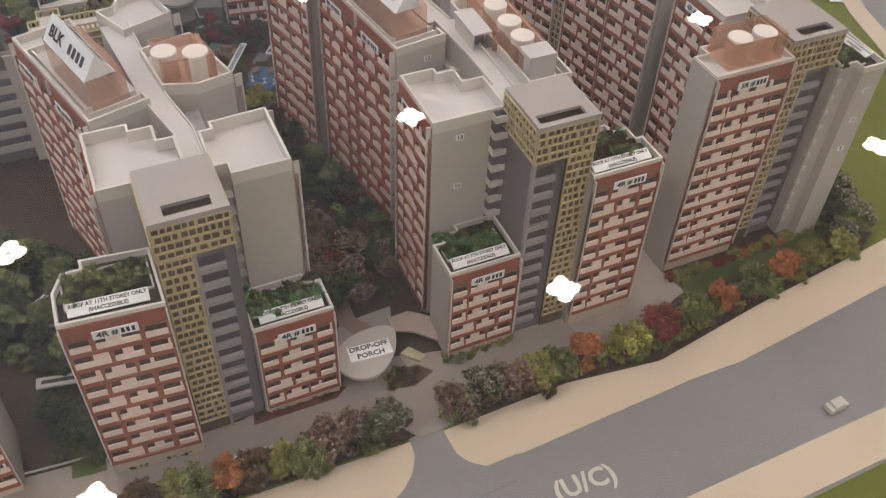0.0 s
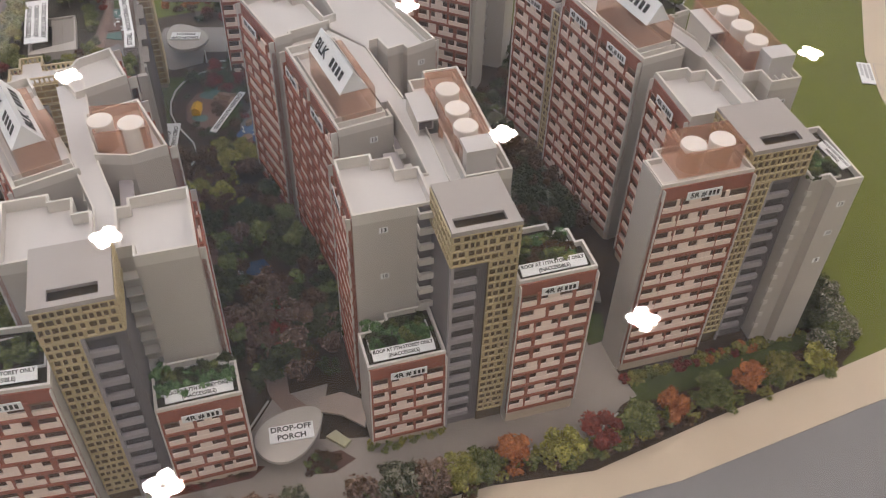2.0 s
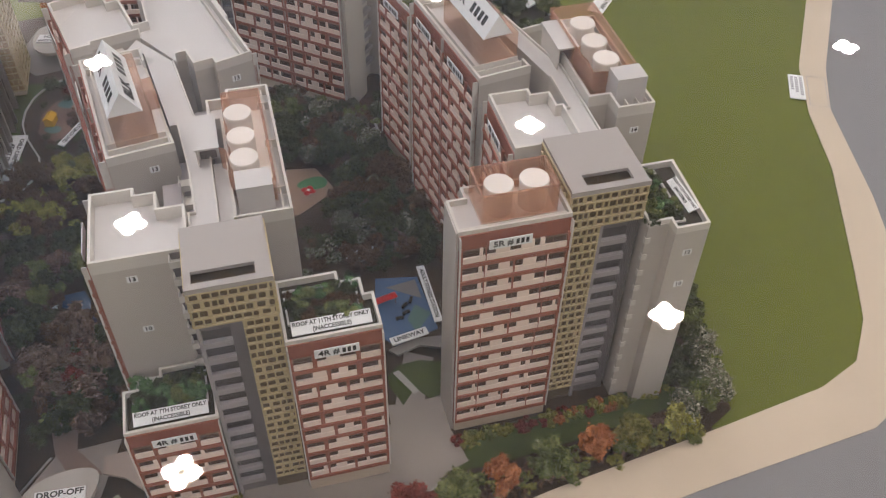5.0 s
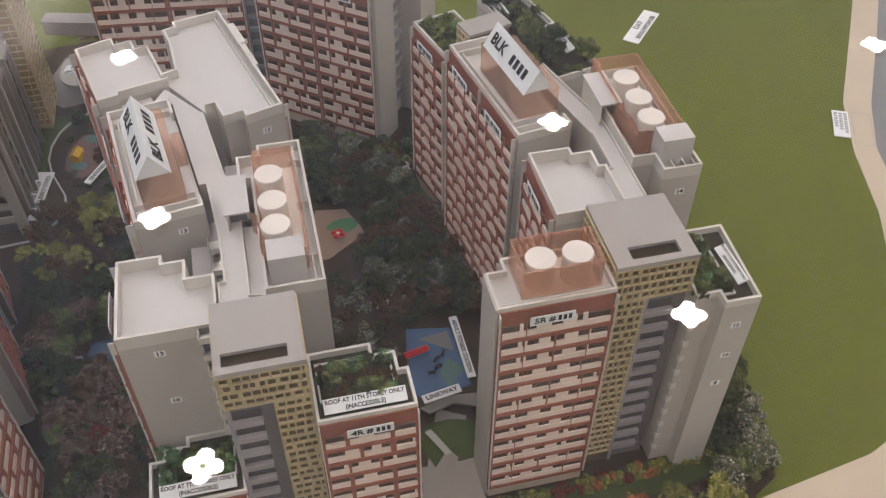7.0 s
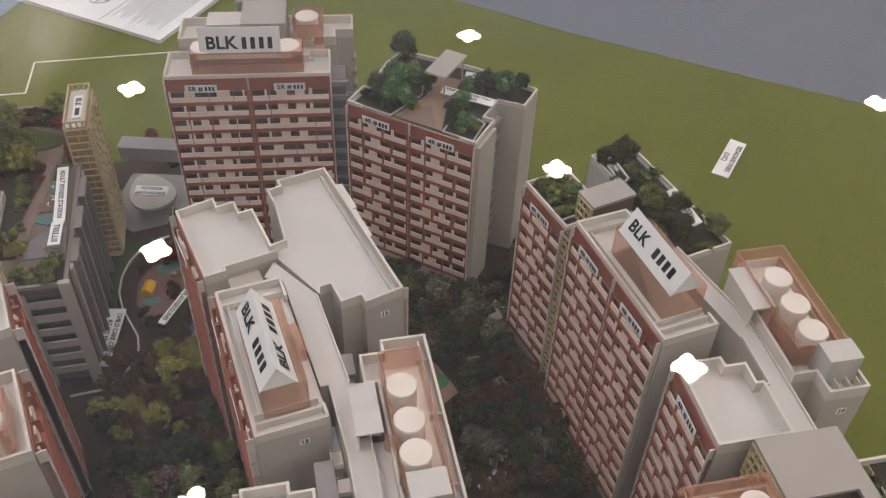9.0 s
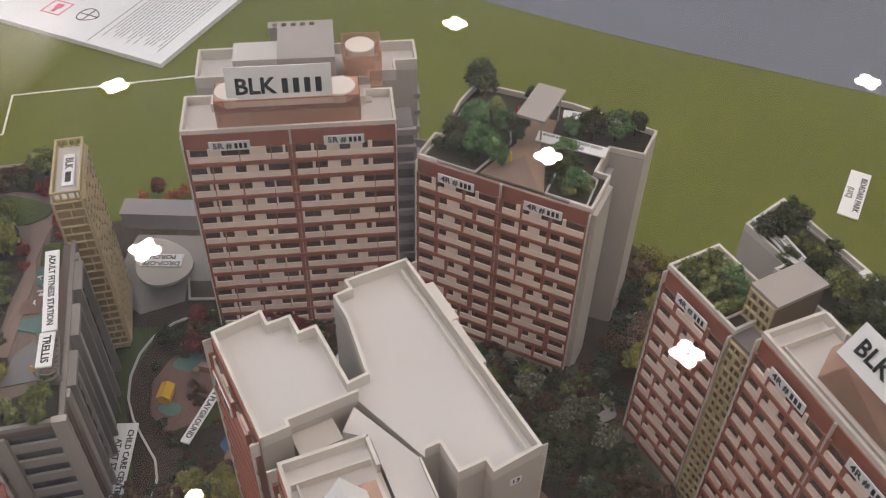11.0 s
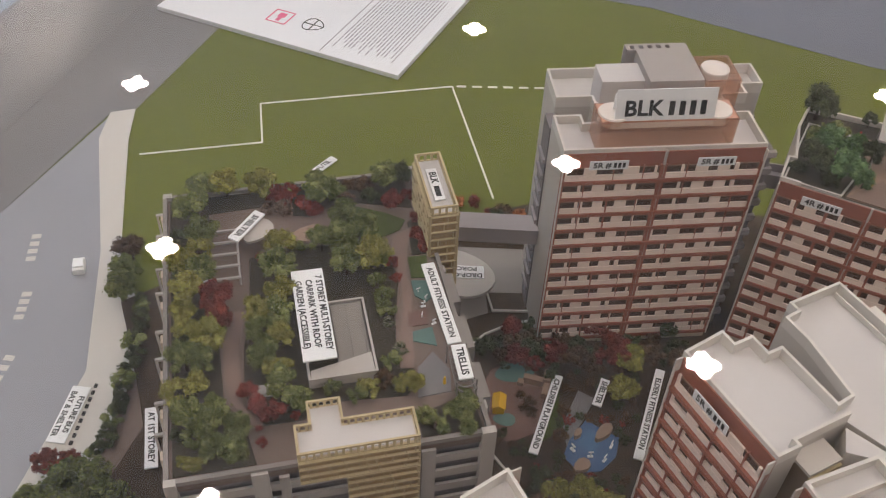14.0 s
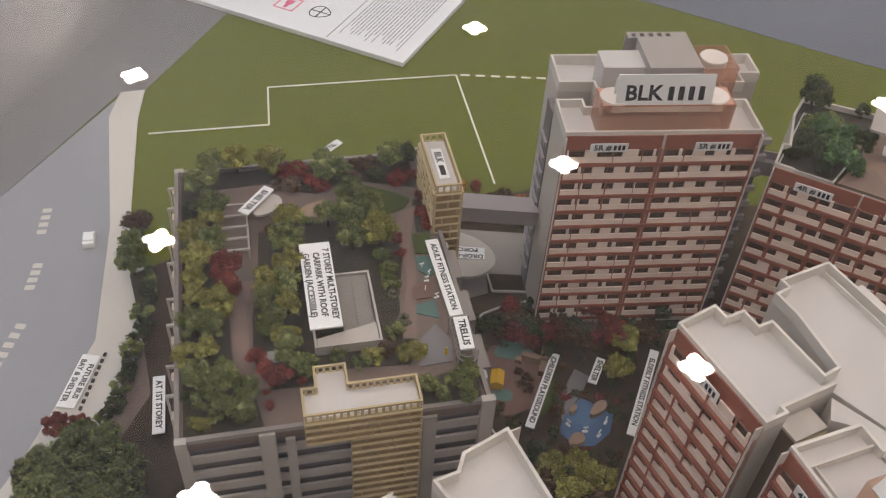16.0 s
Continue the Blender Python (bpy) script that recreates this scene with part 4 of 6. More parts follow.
part("terrace", Geo().prism([(5.5, 0.4), (10.3, 0.4), (8.8, 4.6), (8.2, 8.6), (4.6, 8.2), (6.6, 5.0)], 17.7, 17.86), CORK, D, "tan terrace paving")
part("terrace", Geo().prism([(5.6, 0.4), (9.9, 0.4), (7.6, 3.6)], 17.86, 17.87), PATH, D, "grey-brown terrace paving")
ds = part("canopy", Geo().box(6.3, 4.7, 20.2, 8.45, 9.1, 20.4), SLAB, D, "flat grey roof canopy")
for x, y in ((6.5, 5.0), (8.2, 5.0), (6.5, 8.8), (8.2, 8.8)):
    part("post", Geo().tube(x, y, 17.7, 20.2, 0.07, 8), SLAB, ds)
roof_label(D, at(10.4, 5.5, 18.5, 3, 15), 5.2, 0.9, ("ROOF AT 11TH STOREY ONLY", "(ACCESSIBLE)"), 0.34, 0.95)
roof_label(D, at(10.1, 9.2, 18.4, 12, 15), 3.2, 0.7, ("SHELTER",), 0.5)
solid("link_bridge", Geo().box(0, 0, 14.6, 5.2, 1.6, 15.2).box(0, 0, 15.2, 5.2, 0.15, 15.9).box(0, 1.45, 15.2, 5.2, 1.6, 15.9).box(0.6, 0.1, 0.1, 1.6, 1.5, 14.6), LEDGE, at(-15.6, 98.8, 0, 4), "pale grey link bridge between two model blocks", "bridge")

# ---------------- car park with roof garden ----------------
P = thing("carpark_block", at(-47.39, 61.32, 0, 28.6), "multi-storey model car park with a planted roof garden", "building")
DECK = 12.2
# solid box; its dark grey stands for shade inside the open floors
part("deck_body", Geo().box(2.6, 0.9, 0.1, 21.2, 25.9, DECK - 0.6), SHADE, P, "solid dark box with the shade of open parking floors in its colour")
part("roof_floor", Geo().box(2.0, 0.3, DECK - 0.6, 21.8, 26.4, DECK), ROOFTAR, P, "grey roof garden floor")
part("parapet", Geo().ring(rect(2.0, 0.3, 21.8, 26.4), 0.3, DECK, DECK + 0.35), CONC, P)
for i in range(6):
    z = 1.6 + i * 1.65
    part("parking_rail", Geo().ring(rect(2.1, 0.4, 21.7, 26.3), 0.2, z, z + 0.75), PALE, P)
for x, w, top in ((2.0, 0.7, 0.4), (7.0, 1.0, 0.1), (8.6, 0.6, -0.6), (17.3, 0.9, -0.4), (21.1, 0.9, 0.5)):
    for y in (0.1, 26.1):
        part("column", Geo().box(x, y, 0.1, x + w, y + 0.5, DECK + top), PALE, P)
for i in range(8):
    for x in (1.8, 21.5):
        part("column", Geo().box(x, 2.2 + i * 3.1, 0.1, x + 0.5, 2.9 + i * 3.1, DECK + 0.1), PALE if x > 10 else BEIGE, P)
yt = part("stair_tower", Geo().prism([(9.9, -0.25), (17.0, -0.25), (17.0, 1.7), (12.7, 1.7), (12.7, 3.3), (10.8, 3.3), (10.8, 1.7), (9.9, 1.7)], 11.4, 13.7).box(12.7, -0.25, 0.1, 17.0, 1.7, 11.4), BEIGE, P, "beige stair tower with lattice front")
part("roof_deck", Geo().prism([(10.0, -0.15), (16.9, -0.15), (16.9, 1.6), (12.6, 1.6), (12.6, 3.2), (10.9, 3.2), (10.9, 1.6), (10.0, 1.6)], 13.7, 13.75), ROOF, yt)
posted_parapet(yt, [(9.8, -0.35), (17.1, -0.35), (17.1, 1.8), (12.8, 1.8), (12.8, 3.4), (10.7, 3.4), (10.7, 1.8), (9.8, 1.8)], 13.6, 14.35)
lattice(yt, 9.8, -0.3, 11.4, 13.6, 7.3, 0, 41, True)
lattice(yt, 12.6, -0.3, 0.6, 11.4, 4.5, 0, 42, True)
lift = part("lift_tower", Geo().box(21.25, 16.5, 0.1, 23.05, 22.6, 16.2), BEIGE, P, "tall narrow lift tower with lattice sides")
part("roof_deck", Geo().box(21.3, 16.55, 16.2, 23.0, 22.55, 16.3), ROOF, lift)
posted_parapet(lift, rect(21.15, 16.4, 23.15, 22.7), 16.25, 17.0)
lattice(lift, 21.15, 16.45, 0.8, 16.2, 2.0, 0, 43, True)
lattice(lift, 21.2, 22.7, 0.8, 16.2, 6.3, -90, 44, True)
lattice(lift, 23.1, 16.4, 0.8, 16.2, 6.3, 90, 45, True)
s = roof_label(P, at(22.15, 19.6, 16.35, -90), 3.6, 0.8, (), 0.6)
words(s, "BLK", at(-0.75, 0, 0.125), 0.75)
bars(s, at(0, 0, 0.11), [(0.25, 1.4)], 0.4)
s = roof_label(P, at(12.0, 11.0, 13.7, -90), 8.2, 2.2, ("7 STOREY MULTI-STOREY", "CARPARK WITH ROOF", "GARDEN (ACCESSIBLE)"), 0.62, 0.97)
part("ramp_wall", Geo().ring(rect(11.1, 5.9, 15.6, 12.5), 0.15, DECK - 0.5, DECK + 0.9), PALE, P, "pale ramp well walls")
part("ramp", Geo().add([(13.2, 6.2, DECK + 0.02), (15.4, 6.2, DECK + 0.02), (15.4, 12.3, DECK + 0.7), (13.2, 12.3, DECK + 0.7), (13.2, 6.2, DECK + 0.01), (15.4, 6.2, DECK + 0.01), (15.4, 12.3, DECK + 0.01), (13.2, 12.3, DECK + 0.01)], [(0, 1, 2, 3), (7, 6, 5, 4), (0, 4, 5, 1), (1, 5, 6, 2), (2, 6, 7, 3), (3, 7, 4, 0)]), CONC, P, "grey-brown sloping ramp")
roof_label(P, at(20.7, 10.7, 13.4, -88), 7.6, 0.95, ("ADULT FITNESS STATION",), 0.58)
roof_label(P, at(20.85, 4.9, 13.9, -92), 2.8, 0.95, ("TRELLIS",), 0.66)
roof_label(P, at(8.2, 20.6, 13.6, 231), 3.4, 0.9, ("SHELTER",), 0.66)
solid("link_bridge", Geo().box(0, 0, 8.2, 8.2, 1.7, 8.9).box(0, 0, 8.9, 8.2, 0.15, 9.6).box(0, 1.55, 8.9, 8.2, 1.7, 9.6).box(-0.1, -0.1, 9.6, 8.3, 1.8, 9.8), LEDGE, at(-36.6, 92.2, 0, 14), "pale grey link bridge from car park to block", "bridge")

# ---------------- trees and shrubs ----------------


def icosphere(steps):
    bm = bmesh.new()
    bmesh.ops.create_icosphere(bm, subdivisions=steps, radius=1.0)
    v, f = [x.co.copy() for x in bm.verts], [tuple(x.index for x in p.verts) for p in bm.faces]
    bm.free()
    return v, f


BALL, COARSE = icosphere(2), icosphere(1)


def clump(rnd, name, lump_mat, tuft_mat, lobes, tufts, rx, rz, cz, leaf, sizes=(0.22, 0.40), ball=BALL):
    """A flocked crown: crumpled lumps of foam at uneven places, stuck all over with small tufts."""
    g, heads = Geo(), []
    for i in range(lobes):
        a, h = i * 2.4 + rnd.uniform(-0.5, 0.5), rnd.uniform(-0.75, 0.95)
        k = math.sqrt(max(0.0, 1 - h * h)) * rnd.uniform(0.4, 0.85)
        heads.append((k * rx * math.cos(a), k * rx * math.sin(a), cz + h * rz * 0.62, rx * rnd.uniform(*sizes)))
    for x, y, z, r in heads:
        w = [rnd.uniform(0.62, 1.12) for _ in ball[0]]
        g.add([(x + p.x * r * q, y + p.y * r * q, max(0.02, z + p.z * r * q * 0.9)) for p, q in zip(ball[0], w)], ball[1])
    k = len(g.f)
    for _ in range(tufts):
        x, y, z, r = rnd.choice(heads)
        d = Vector((rnd.gauss(0, 1), rnd.gauss(0, 1), rnd.gauss(0.4, 1))).normalized() * r * (0.8 + 0.62 * rnd.random() ** 1.6)
        c = Vector((x + d.x, y + d.y, max(0.05, z + d.z)))
        q = leaf * rnd.uniform(0.55, 1.5)
        a, b = Vector((rnd.gauss(0, 1), rnd.gauss(0, 1), rnd.gauss(0, 0.6))).normalized(), Vector((rnd.gauss(0, 1), rnd.gauss(0, 1), rnd.gauss(0, 1))).normalized()
        p = [c + a * q, c + b * q * 0.75, c - a * q * 0.9, c - b * q * 0.6 + a.cross(b) * q * 0.5]
        g.add([tuple(v) for v in p], [(0, 1, 2), (0, 2, 3)])
    me = g.mesh(name, lump_mat)
    me.materials.append(tuft_mat)
    me.polygons.foreach_set("material_index", [0] * k + [1] * (len(g.f) - k))
    return me


rnd = random.Random(5)
TREES, SHRUBS, BIG, LOW = {}, {}, {}, {}
for colour, material in LEAF.items():
    body = LEAF[{"white": "dark", "pink": "brown"}.get(colour, colour)]
    TREES[colour] = [clump(rnd, "crown", body, material, 18, 1300, 1.05, 0.95, 1.25, 0.09, (0.18, 0.35)) for _ in range(4)]
    SHRUBS[colour] = [clump(rnd, "shrub", body, material, 11, 560, 0.85, 0.6, 0.40, 0.082, (0.17, 0.36)) for _ in range(3)]
    LOW[colour] = [clump(rnd, "shrub", body, material, 11, 380, 0.85, 0.6, 0.40, 0.095, (0.17, 0.36), COARSE) for _ in range(3)], [clump(rnd, "crown", body, material, 18, 640, 1.05, 0.95, 1.25, 0.12, (0.18, 0.35), COARSE) for _ in range(3)]
BIG["green"] = [clump(rnd, "crown", LEAF["dark"], LEAF["green"], 110, 9000, 1.05, 0.95, 1.25, 0.036, (0.10, 0.19)) for _ in range(2)]
TRUNK = Geo().tube(0, 0, 0, 1.1, 0.10, 7, 0.05)
for a in range(4):
    c, s = math.cos(a * 1.6), math.sin(a * 1.6)
    TRUNK.add([(0.04, 0, 0.7), (-0.04, 0, 0.7), (0, 0.05, 0.75), (0.5 * c, 0.5 * s, 1.35)], [(0, 1, 3), (1, 2, 3), (2, 0, 3), (0, 2, 1)])
TRUNK = TRUNK.mesh("trunk", BARK)
KINDS = {"green": "green", "jade": "fresh green", "dark": "dark green", "yellow": "yellow-green", "red": "deep red", "orange": "orange", "brown": "brown", "white": "pale blossoming", "pink": "dusky pink"}


def tree(m, size, colour, group):
    t = thing("tree", m @ Matrix.Rotation(rnd.uniform(0, 6.28), 4, "Z") @ Matrix.Scale(size * rnd.uniform(0.9, 1.1), 4), f"small {KINDS[colour]} model tree of flocked foliage", "tree", group)
    part("trunk", TRUNK, BARK, t)
    part("crown", rnd.choice(BIG[colour] if size > 2 else TREES[colour]), LEAF[colour], t)
    return t


def shrub(m, size, colour, group):
    ob = new("shrub", rnd.choice(SHRUBS[colour]))
    ob.matrix_basis = m @ Matrix.Rotation(rnd.uniform(0, 6.28), 4, "Z") @ Matrix.Scale(size * rnd.uniform(0.85, 1.15), 4)
    return tagged(ob, f"low {KINDS[colour]} model shrub of flocked foliage", "shrub", group)


def inside(x, y, poly):
    r = False
    for i in range(len(poly)):
        (x0, y0), (x1, y1) = poly[i - 1], poly[i]
        if (y0 > y) != (y1 > y) and x < (x1 - x0) * (y - y0) / (y1 - y0) + x0:
            r = not r
    return r


STUFF = {"v": [], "f": [], "m": [], "n": 0}
SLOTS = list(LEAF)


def undergrowth(m, size, colour, low):
    """Adds one plant to the joined dark undergrowth."""
    me = rnd.choice(LOW[colour][0 if low else 1])
    co = np.empty(len(me.vertices) * 3)
    me.vertices.foreach_get("co", co)
    m = m @ Matrix.Rotation(rnd.uniform(0, 6.28), 4, "Z") @ Matrix.Scale(size * rnd.uniform(0.9, 1.1), 4)
    a = np.array(m)
    STUFF["v"].append(co.reshape(-1, 3) @ a[:3, :3].T + a[:3, 3])
    tri = np.empty(len(me.loops), dtype=np.int32)
    me.loops.foreach_get("vertex_index", tri)
    STUFF["f"].append(tri.reshape(-1, 3) + STUFF["n"])
    idx = np.empty(len(me.polygons), dtype=np.int32)
    me.polygons.foreach_get("material_index", idx)
    body = SLOTS.index({"white": "dark", "pink": "brown"}.get(colour, colour))
    STUFF["m"].append(np.where(idx == 0, body, SLOTS.index(colour)).astype(np.int32))
    STUFF["n"] += len(me.vertices)


OPEN = ((-13.8, 60.6, 1.9), (-12.2, 59.2, 1.0), (0.0, 80.0, 3.0), (-0.6, 77.6, 1.8), (6.0, 79.6, 1.0), (9.2, 77.2, 1.1), (10.9, 74.6, 1.1), (7.9, 72.2, 1.1))


def planting(owner, poly, z, n, colours, group, tree_share=0.0, s0=0.8, s1=1.3):
    base_m = owner.matrix_basis if owner else Matrix()
    if owner:
        part("planter_kerb", Geo().ring(inset(ccw(list(poly)), -0.25), 0.12, z, z + 0.16), PAVEW if owner is not P else CONC, owner, "thin pale planter kerb")
    xs, ys = [p[0] for p in poly], [p[1] for p in poly]
    done, tries, spots = 0, 0, []
    while done < n and tries < n * 60:
        tries += 1
        x, y = rnd.uniform(min(xs), max(xs)), rnd.uniform(min(ys), max(ys))
        s = rnd.uniform(s0, s1)
        if not inside(x, y, poly) or owner is None and any(math.hypot(x - a, y - b) < c for a, b, c in OPEN) or any(math.hypot(x - a, y - b) < 0.62 * (s + c) * (0.85 if tree_share else 0.7) for a, b, c in spots):
            continue
        spots.append((x, y, s))
        done += 1
        m = base_m @ at(x, y, z)
        colour = rnd.choice(colours)
        low = rnd.random() >= tree_share
        if owner is None and (low or group == G4 and colour in ("dark", "brown")):
            undergrowth(m, s, colour, low)
        else:
            (shrub if low else tree)(m, s, colour, group)


G1, G4 = "roof garden planting", "courtyard planting"
planting(A, rect(0.8, 1.9, 5.2, 4.0), 9.6, 30, ("jade", "green", "dark", "jade"), G1, 0.0, 0.55, 0.85)
planting(A, rect(11.6, 1.2, 15.8, 3.6), 16.4, 28, ("dark", "green", "brown", "jade"), G1, 0.0, 0.5, 0.8)
planting(B, rect(13.6, 0.2, 15.6, 5.2), 18.7, 20, ("jade", "dark", "green"), G1, 0.0, 0.55, 0.85)
planting(L, rect(-5.4, 2.2, -0.3, 4.7), 16.3, 28, ("green", "dark", "green"), G1, 0.0, 0.5, 0.8)
planting(L, rect(6.0, 3.0, 10.8, 4.8), 9.6, 26, ("jade", "green", "jade", "dark"), G1, 0.0, 0.6, 0.95)
planting(Q, rect(2.5, 17.6, 5.6, 22.0), 17.9, 24, ("jade", "dark", "green"), G1, 0.0, 0.6, 0.95)
planting(Q, [(8.2, 9.6), (12.4, 9.5), (12.4, 23), (9.2, 22.5), (9.2, 18.5), (8.2, 18)], 18.0, 22, ("green", "dark"), G1, 0.5, 0.8, 1.2)
for i, (x, y, k) in enumerate(((1.7, 9.2, 1.05), (3.2, 4.7, 1.0), (2.7, 2.8, 0.9), (4.8, 2.1, 1.02), (6.4, 5.0, 0.9), (5.2, 5.6, 0.75), (3.5, 1.9, 0.8), (6.3, 1.9, 0.58), (5.6, 10.1, 0.47), (9.8, 7.3, 0.67), (11.3, 7.7, 0.83), (12.8, 8.4, 0.84), (13.9, 9.6, 0.75), (10.3, 4.3, 0.81), (11.1, 2.5, 0.8), (12.0, 1.7, 0.71), (10.1, 3.1, 0.58))):
    tree(D.matrix_basis @ at(x, y, 17.75), k * 1.3, ("dark", "jade", "dark", "jade")[i % 4], G1)
planting(D, [(1.3, 0.5), (5.0, 0.5), (5.9, 4.6), (4.4, 8.0), (1.6, 8.0)], 17.75, 9, ("green", "dark", "dark"), G1)
planting(D, [(10.6, 0.6), (13.2, 0.6), (13.0, 3.2), (10.4, 4.2)], 17.75, 5, ("green", "dark"), G1)
# car park roof garden
G2 = "car park roof garden planting"
ROOF_TREES = {
    "green": ((5.0, 25.9, 0.91), (4.4, 23.3, 0.98), (4.9, 20.5, 0.95), (4.8, 17.0, 0.85), (3.5, 8.9, 0.88), (4.6, 8.7, 0.7), (3.4, 4.6, 0.86), (5.0, 4.1, 0.95), (4.9, 2.2, 0.73), (6.5, 3.0, 0.74), (6.2, 1.5, 0.77), (13.8, 25.7, 0.68), (13.8, 23.9, 0.85), (14.8, 24.5, 0.68), (19.2, 24.9, 0.96), (10.0, 16.2, 0.99), (9.6, 11.6, 0.87), (8.2, 10.7, 0.75), (8.4, 8.4, 0.87), (9.3, 5.8, 0.85), (10.3, 4.6, 0.75), (13.4, 18.5, 0.9), (15.4, 20.5, 1.0), (17.0, 19.6, 0.83), (15.0, 17.9, 0.98), (16.9, 17.6, 0.73), (14.9, 15.7, 1.03), (20.4, 2.0, 0.69), (20.3, 0.7, 0.54),),
    "yellow": ((6.9, 25.9, 1.02), (9.6, 25.4, 0.94), (4.7, 18.8, 0.79), (3.3, 18.1, 0.75), (3.8, 15.0, 0.97), (3.5, 13.4, 0.8), (3.5, 11.7, 0.66), (4.9, 10.5, 0.99), (4.2, 7.0, 0.7), (2.8, 6.4, 0.68), (10.4, 18.4, 0.9), (10.0, 13.8, 0.9), (8.5, 12.1, 0.83), (9.7, 10.0, 0.73), (8.9, 7.5, 0.57), (9.7, 7.4, 0.49), (16.9, 16.0, 0.96), (17.7, 4.6, 0.56),),
    "red": ((5.6, 13.9, 0.9), (5.8, 12.2, 0.82), (7.2, 5.9, 0.58), (7.8, 4.8, 0.51), (8.6, 3.8, 0.6),),
    "dark": ((20.6, 25.1, 0.79),),
}
ROOF_SHRUBS = {
    "green": ((3.4, 25.4, 0.82), (3.6, 3.4, 0.74), (4.5, 1.8, 0.6), (11.6, 25.9, 0.76), (15.4, 24.6, 0.81), (11.9, 19.0, 0.7), (16.8, 14.5, 0.83), (17.2, 12.9, 0.88), (17.0, 11.5, 0.76), (12.6, 5.6, 0.66), (14.0, 4.7, 0.7), (16.6, 7.0, 0.8), (18.0, 2.1, 0.85), (19.6, 2.3, 0.78), (20.6, 3.6, 0.63), (18.8, 1.3, 0.61),),
    "yellow": ((3.7, 1.4, 0.6), (14.8, 5.0, 0.79), (17.1, 5.1, 0.9), (3.1, 1.8, 0.48),),
    "red": ((10.5, 25.3, 0.95), (11.8, 25.2, 0.94), (11.1, 24.4, 0.74), (13.4, 22.8, 0.83), (12.6, 23.7, 0.73), (8.9, 18.4, 0.59), (5.5, 5.4, 0.34), (7.8, 2.3, 0.49), (7.7, 3.4, 0.3), (10.0, 3.9, 0.44), (19.5, 22.7, 0.92), (20.7, 23.3, 0.65), (18.2, 16.1, 0.7), (18.3, 14.5, 0.6), (21.0, 20.6, 0.63), (20.7, 18.6, 0.79), (20.9, 17.3, 0.62), (5.3, 4.9, 0.38),),
    "dark": ((17.8, 23.6, 0.86), (19.7, 25.9, 0.68), (3.1, 21.6, 0.7), (3.1, 17.2, 0.67), (3.2, 11.5, 0.63), (2.8, 3.8, 0.58),),
    "brown": ((16.9, 25.2, 1.08), (15.8, 5.6, 0.71), (17.8, 25.0, 0.77),),
    "pink": ((11.0, 23.5, 0.95), (9.9, 23.6, 0.73), (16.0, 23.7, 0.79),),
    "white": ((17.0, 10.4, 0.47), (17.4, 7.9, 0.65),),
}
for colour, spots in ROOF_TREES.items():
    for x, y, k in spots:
        tree(P.matrix_basis @ at(x, y, DECK), k * 1.3, colour, G2)
for colour, spots in ROOF_SHRUBS.items():
    for x, y, k in spots:
        shrub(P.matrix_basis @ at(x, y, DECK), k * 1.2, colour, G2)
for poly in ([(2.5, 0.9), (7.4, 0.9), (7.0, 3.2), (5.7, 6), (5.6, 10.4), (6.5, 13.2), (5.6, 16.8), (5.4, 17.6), (5.4, 24), (9.4, 24.2), (11, 23), (13, 22.4), (14.5, 23.2), (17, 23.3), (20.9, 22.0), (20.9, 26.0), (2.5, 26.0)],
             [(8.1, 18.6), (11, 19.2), (14, 19), (15, 20.4), (17.4, 19.4), (18.2, 16.6), (18.5, 14.6), (17.6, 11), (17.2, 8.4), (18.2, 5.6), (17.2, 4.2), (12.6, 4.6), (10.4, 3.6), (8, 3.6), (7.0, 6), (7.2, 10.2), (7.8, 13.4)], [(17.5, 0.9), (21.3, 0.9), (21.3, 3.4), (20.2, 3.4), (17.6, 2.6)], [(19.9, 16.8), (21.1, 16.8), (21.1, 21.0), (20.2, 20.4)]):
    part("planting_bed", Geo().prism(poly, DECK, DECK + 0.04), SOIL, P, "dark planted soil bed")
# street row along the front pavement
G3 = "street planting"
STREET = (
    ("pink", 2.2, 38.9), ("white", 4.5, 40.3), ("pink", 7.0, 41.6), ("yellow", 8.7, 42.4), ("green", 10.4, 43.6), ("orange", 12.6, 45.4), ("yellow", 16.4, 46.7),
    ("red", 19.1, 48.7), ("green", 22.0, 50.2), ("orange", 25.0, 52.7), ("green", 28.1, 54.9), ("orange", 31.1, 57.2), ("yellow", 33.6, 58.6), ("yellow", 37.0, 60.7),
    ("white", -2.4, 37.0), ("dark", -3.7, 35.3), ("pink", -5.1, 35.7), ("pink", -7.0, 34.2), ("green", -8.0, 32.7), ("yellow", -9.7, 32.3), ("brown", -11.4, 31.4),
    ("orange", -13.4, 30.9), ("green", -15.1, 29.6), ("yellow", -16.8, 29.2), ("brown", -19, 28), ("green", -21.5, 26.8))
for colour, x, y in STREET:
    tree(at(x, y, 0.15), rnd.uniform(1.45, 1.7), colour, G3)
    for _ in range(6):
        undergrowth(at(x + rnd.uniform(-1.8, 1.8), y + rnd.uniform(-0.7, 0.7), 0.15), rnd.uniform(0.6, 1.05), rnd.choice(("brown", "green", colour, "yellow", "green")), True)
# gardens between the blocks
G4 = "courtyard planting"
# mostly dark tones, which add to the painted shade between the blocks
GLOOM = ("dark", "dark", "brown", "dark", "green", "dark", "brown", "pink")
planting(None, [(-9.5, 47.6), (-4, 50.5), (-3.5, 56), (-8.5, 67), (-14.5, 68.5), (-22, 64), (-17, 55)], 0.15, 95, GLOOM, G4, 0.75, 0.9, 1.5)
planting(None, [(-11.5, 51.5), (-7.5, 51.5), (-7.5, 55), (-11, 56)], 0.15, 7, ("pink", "pink", "red"), G4, 1.0, 1.3, 1.7)
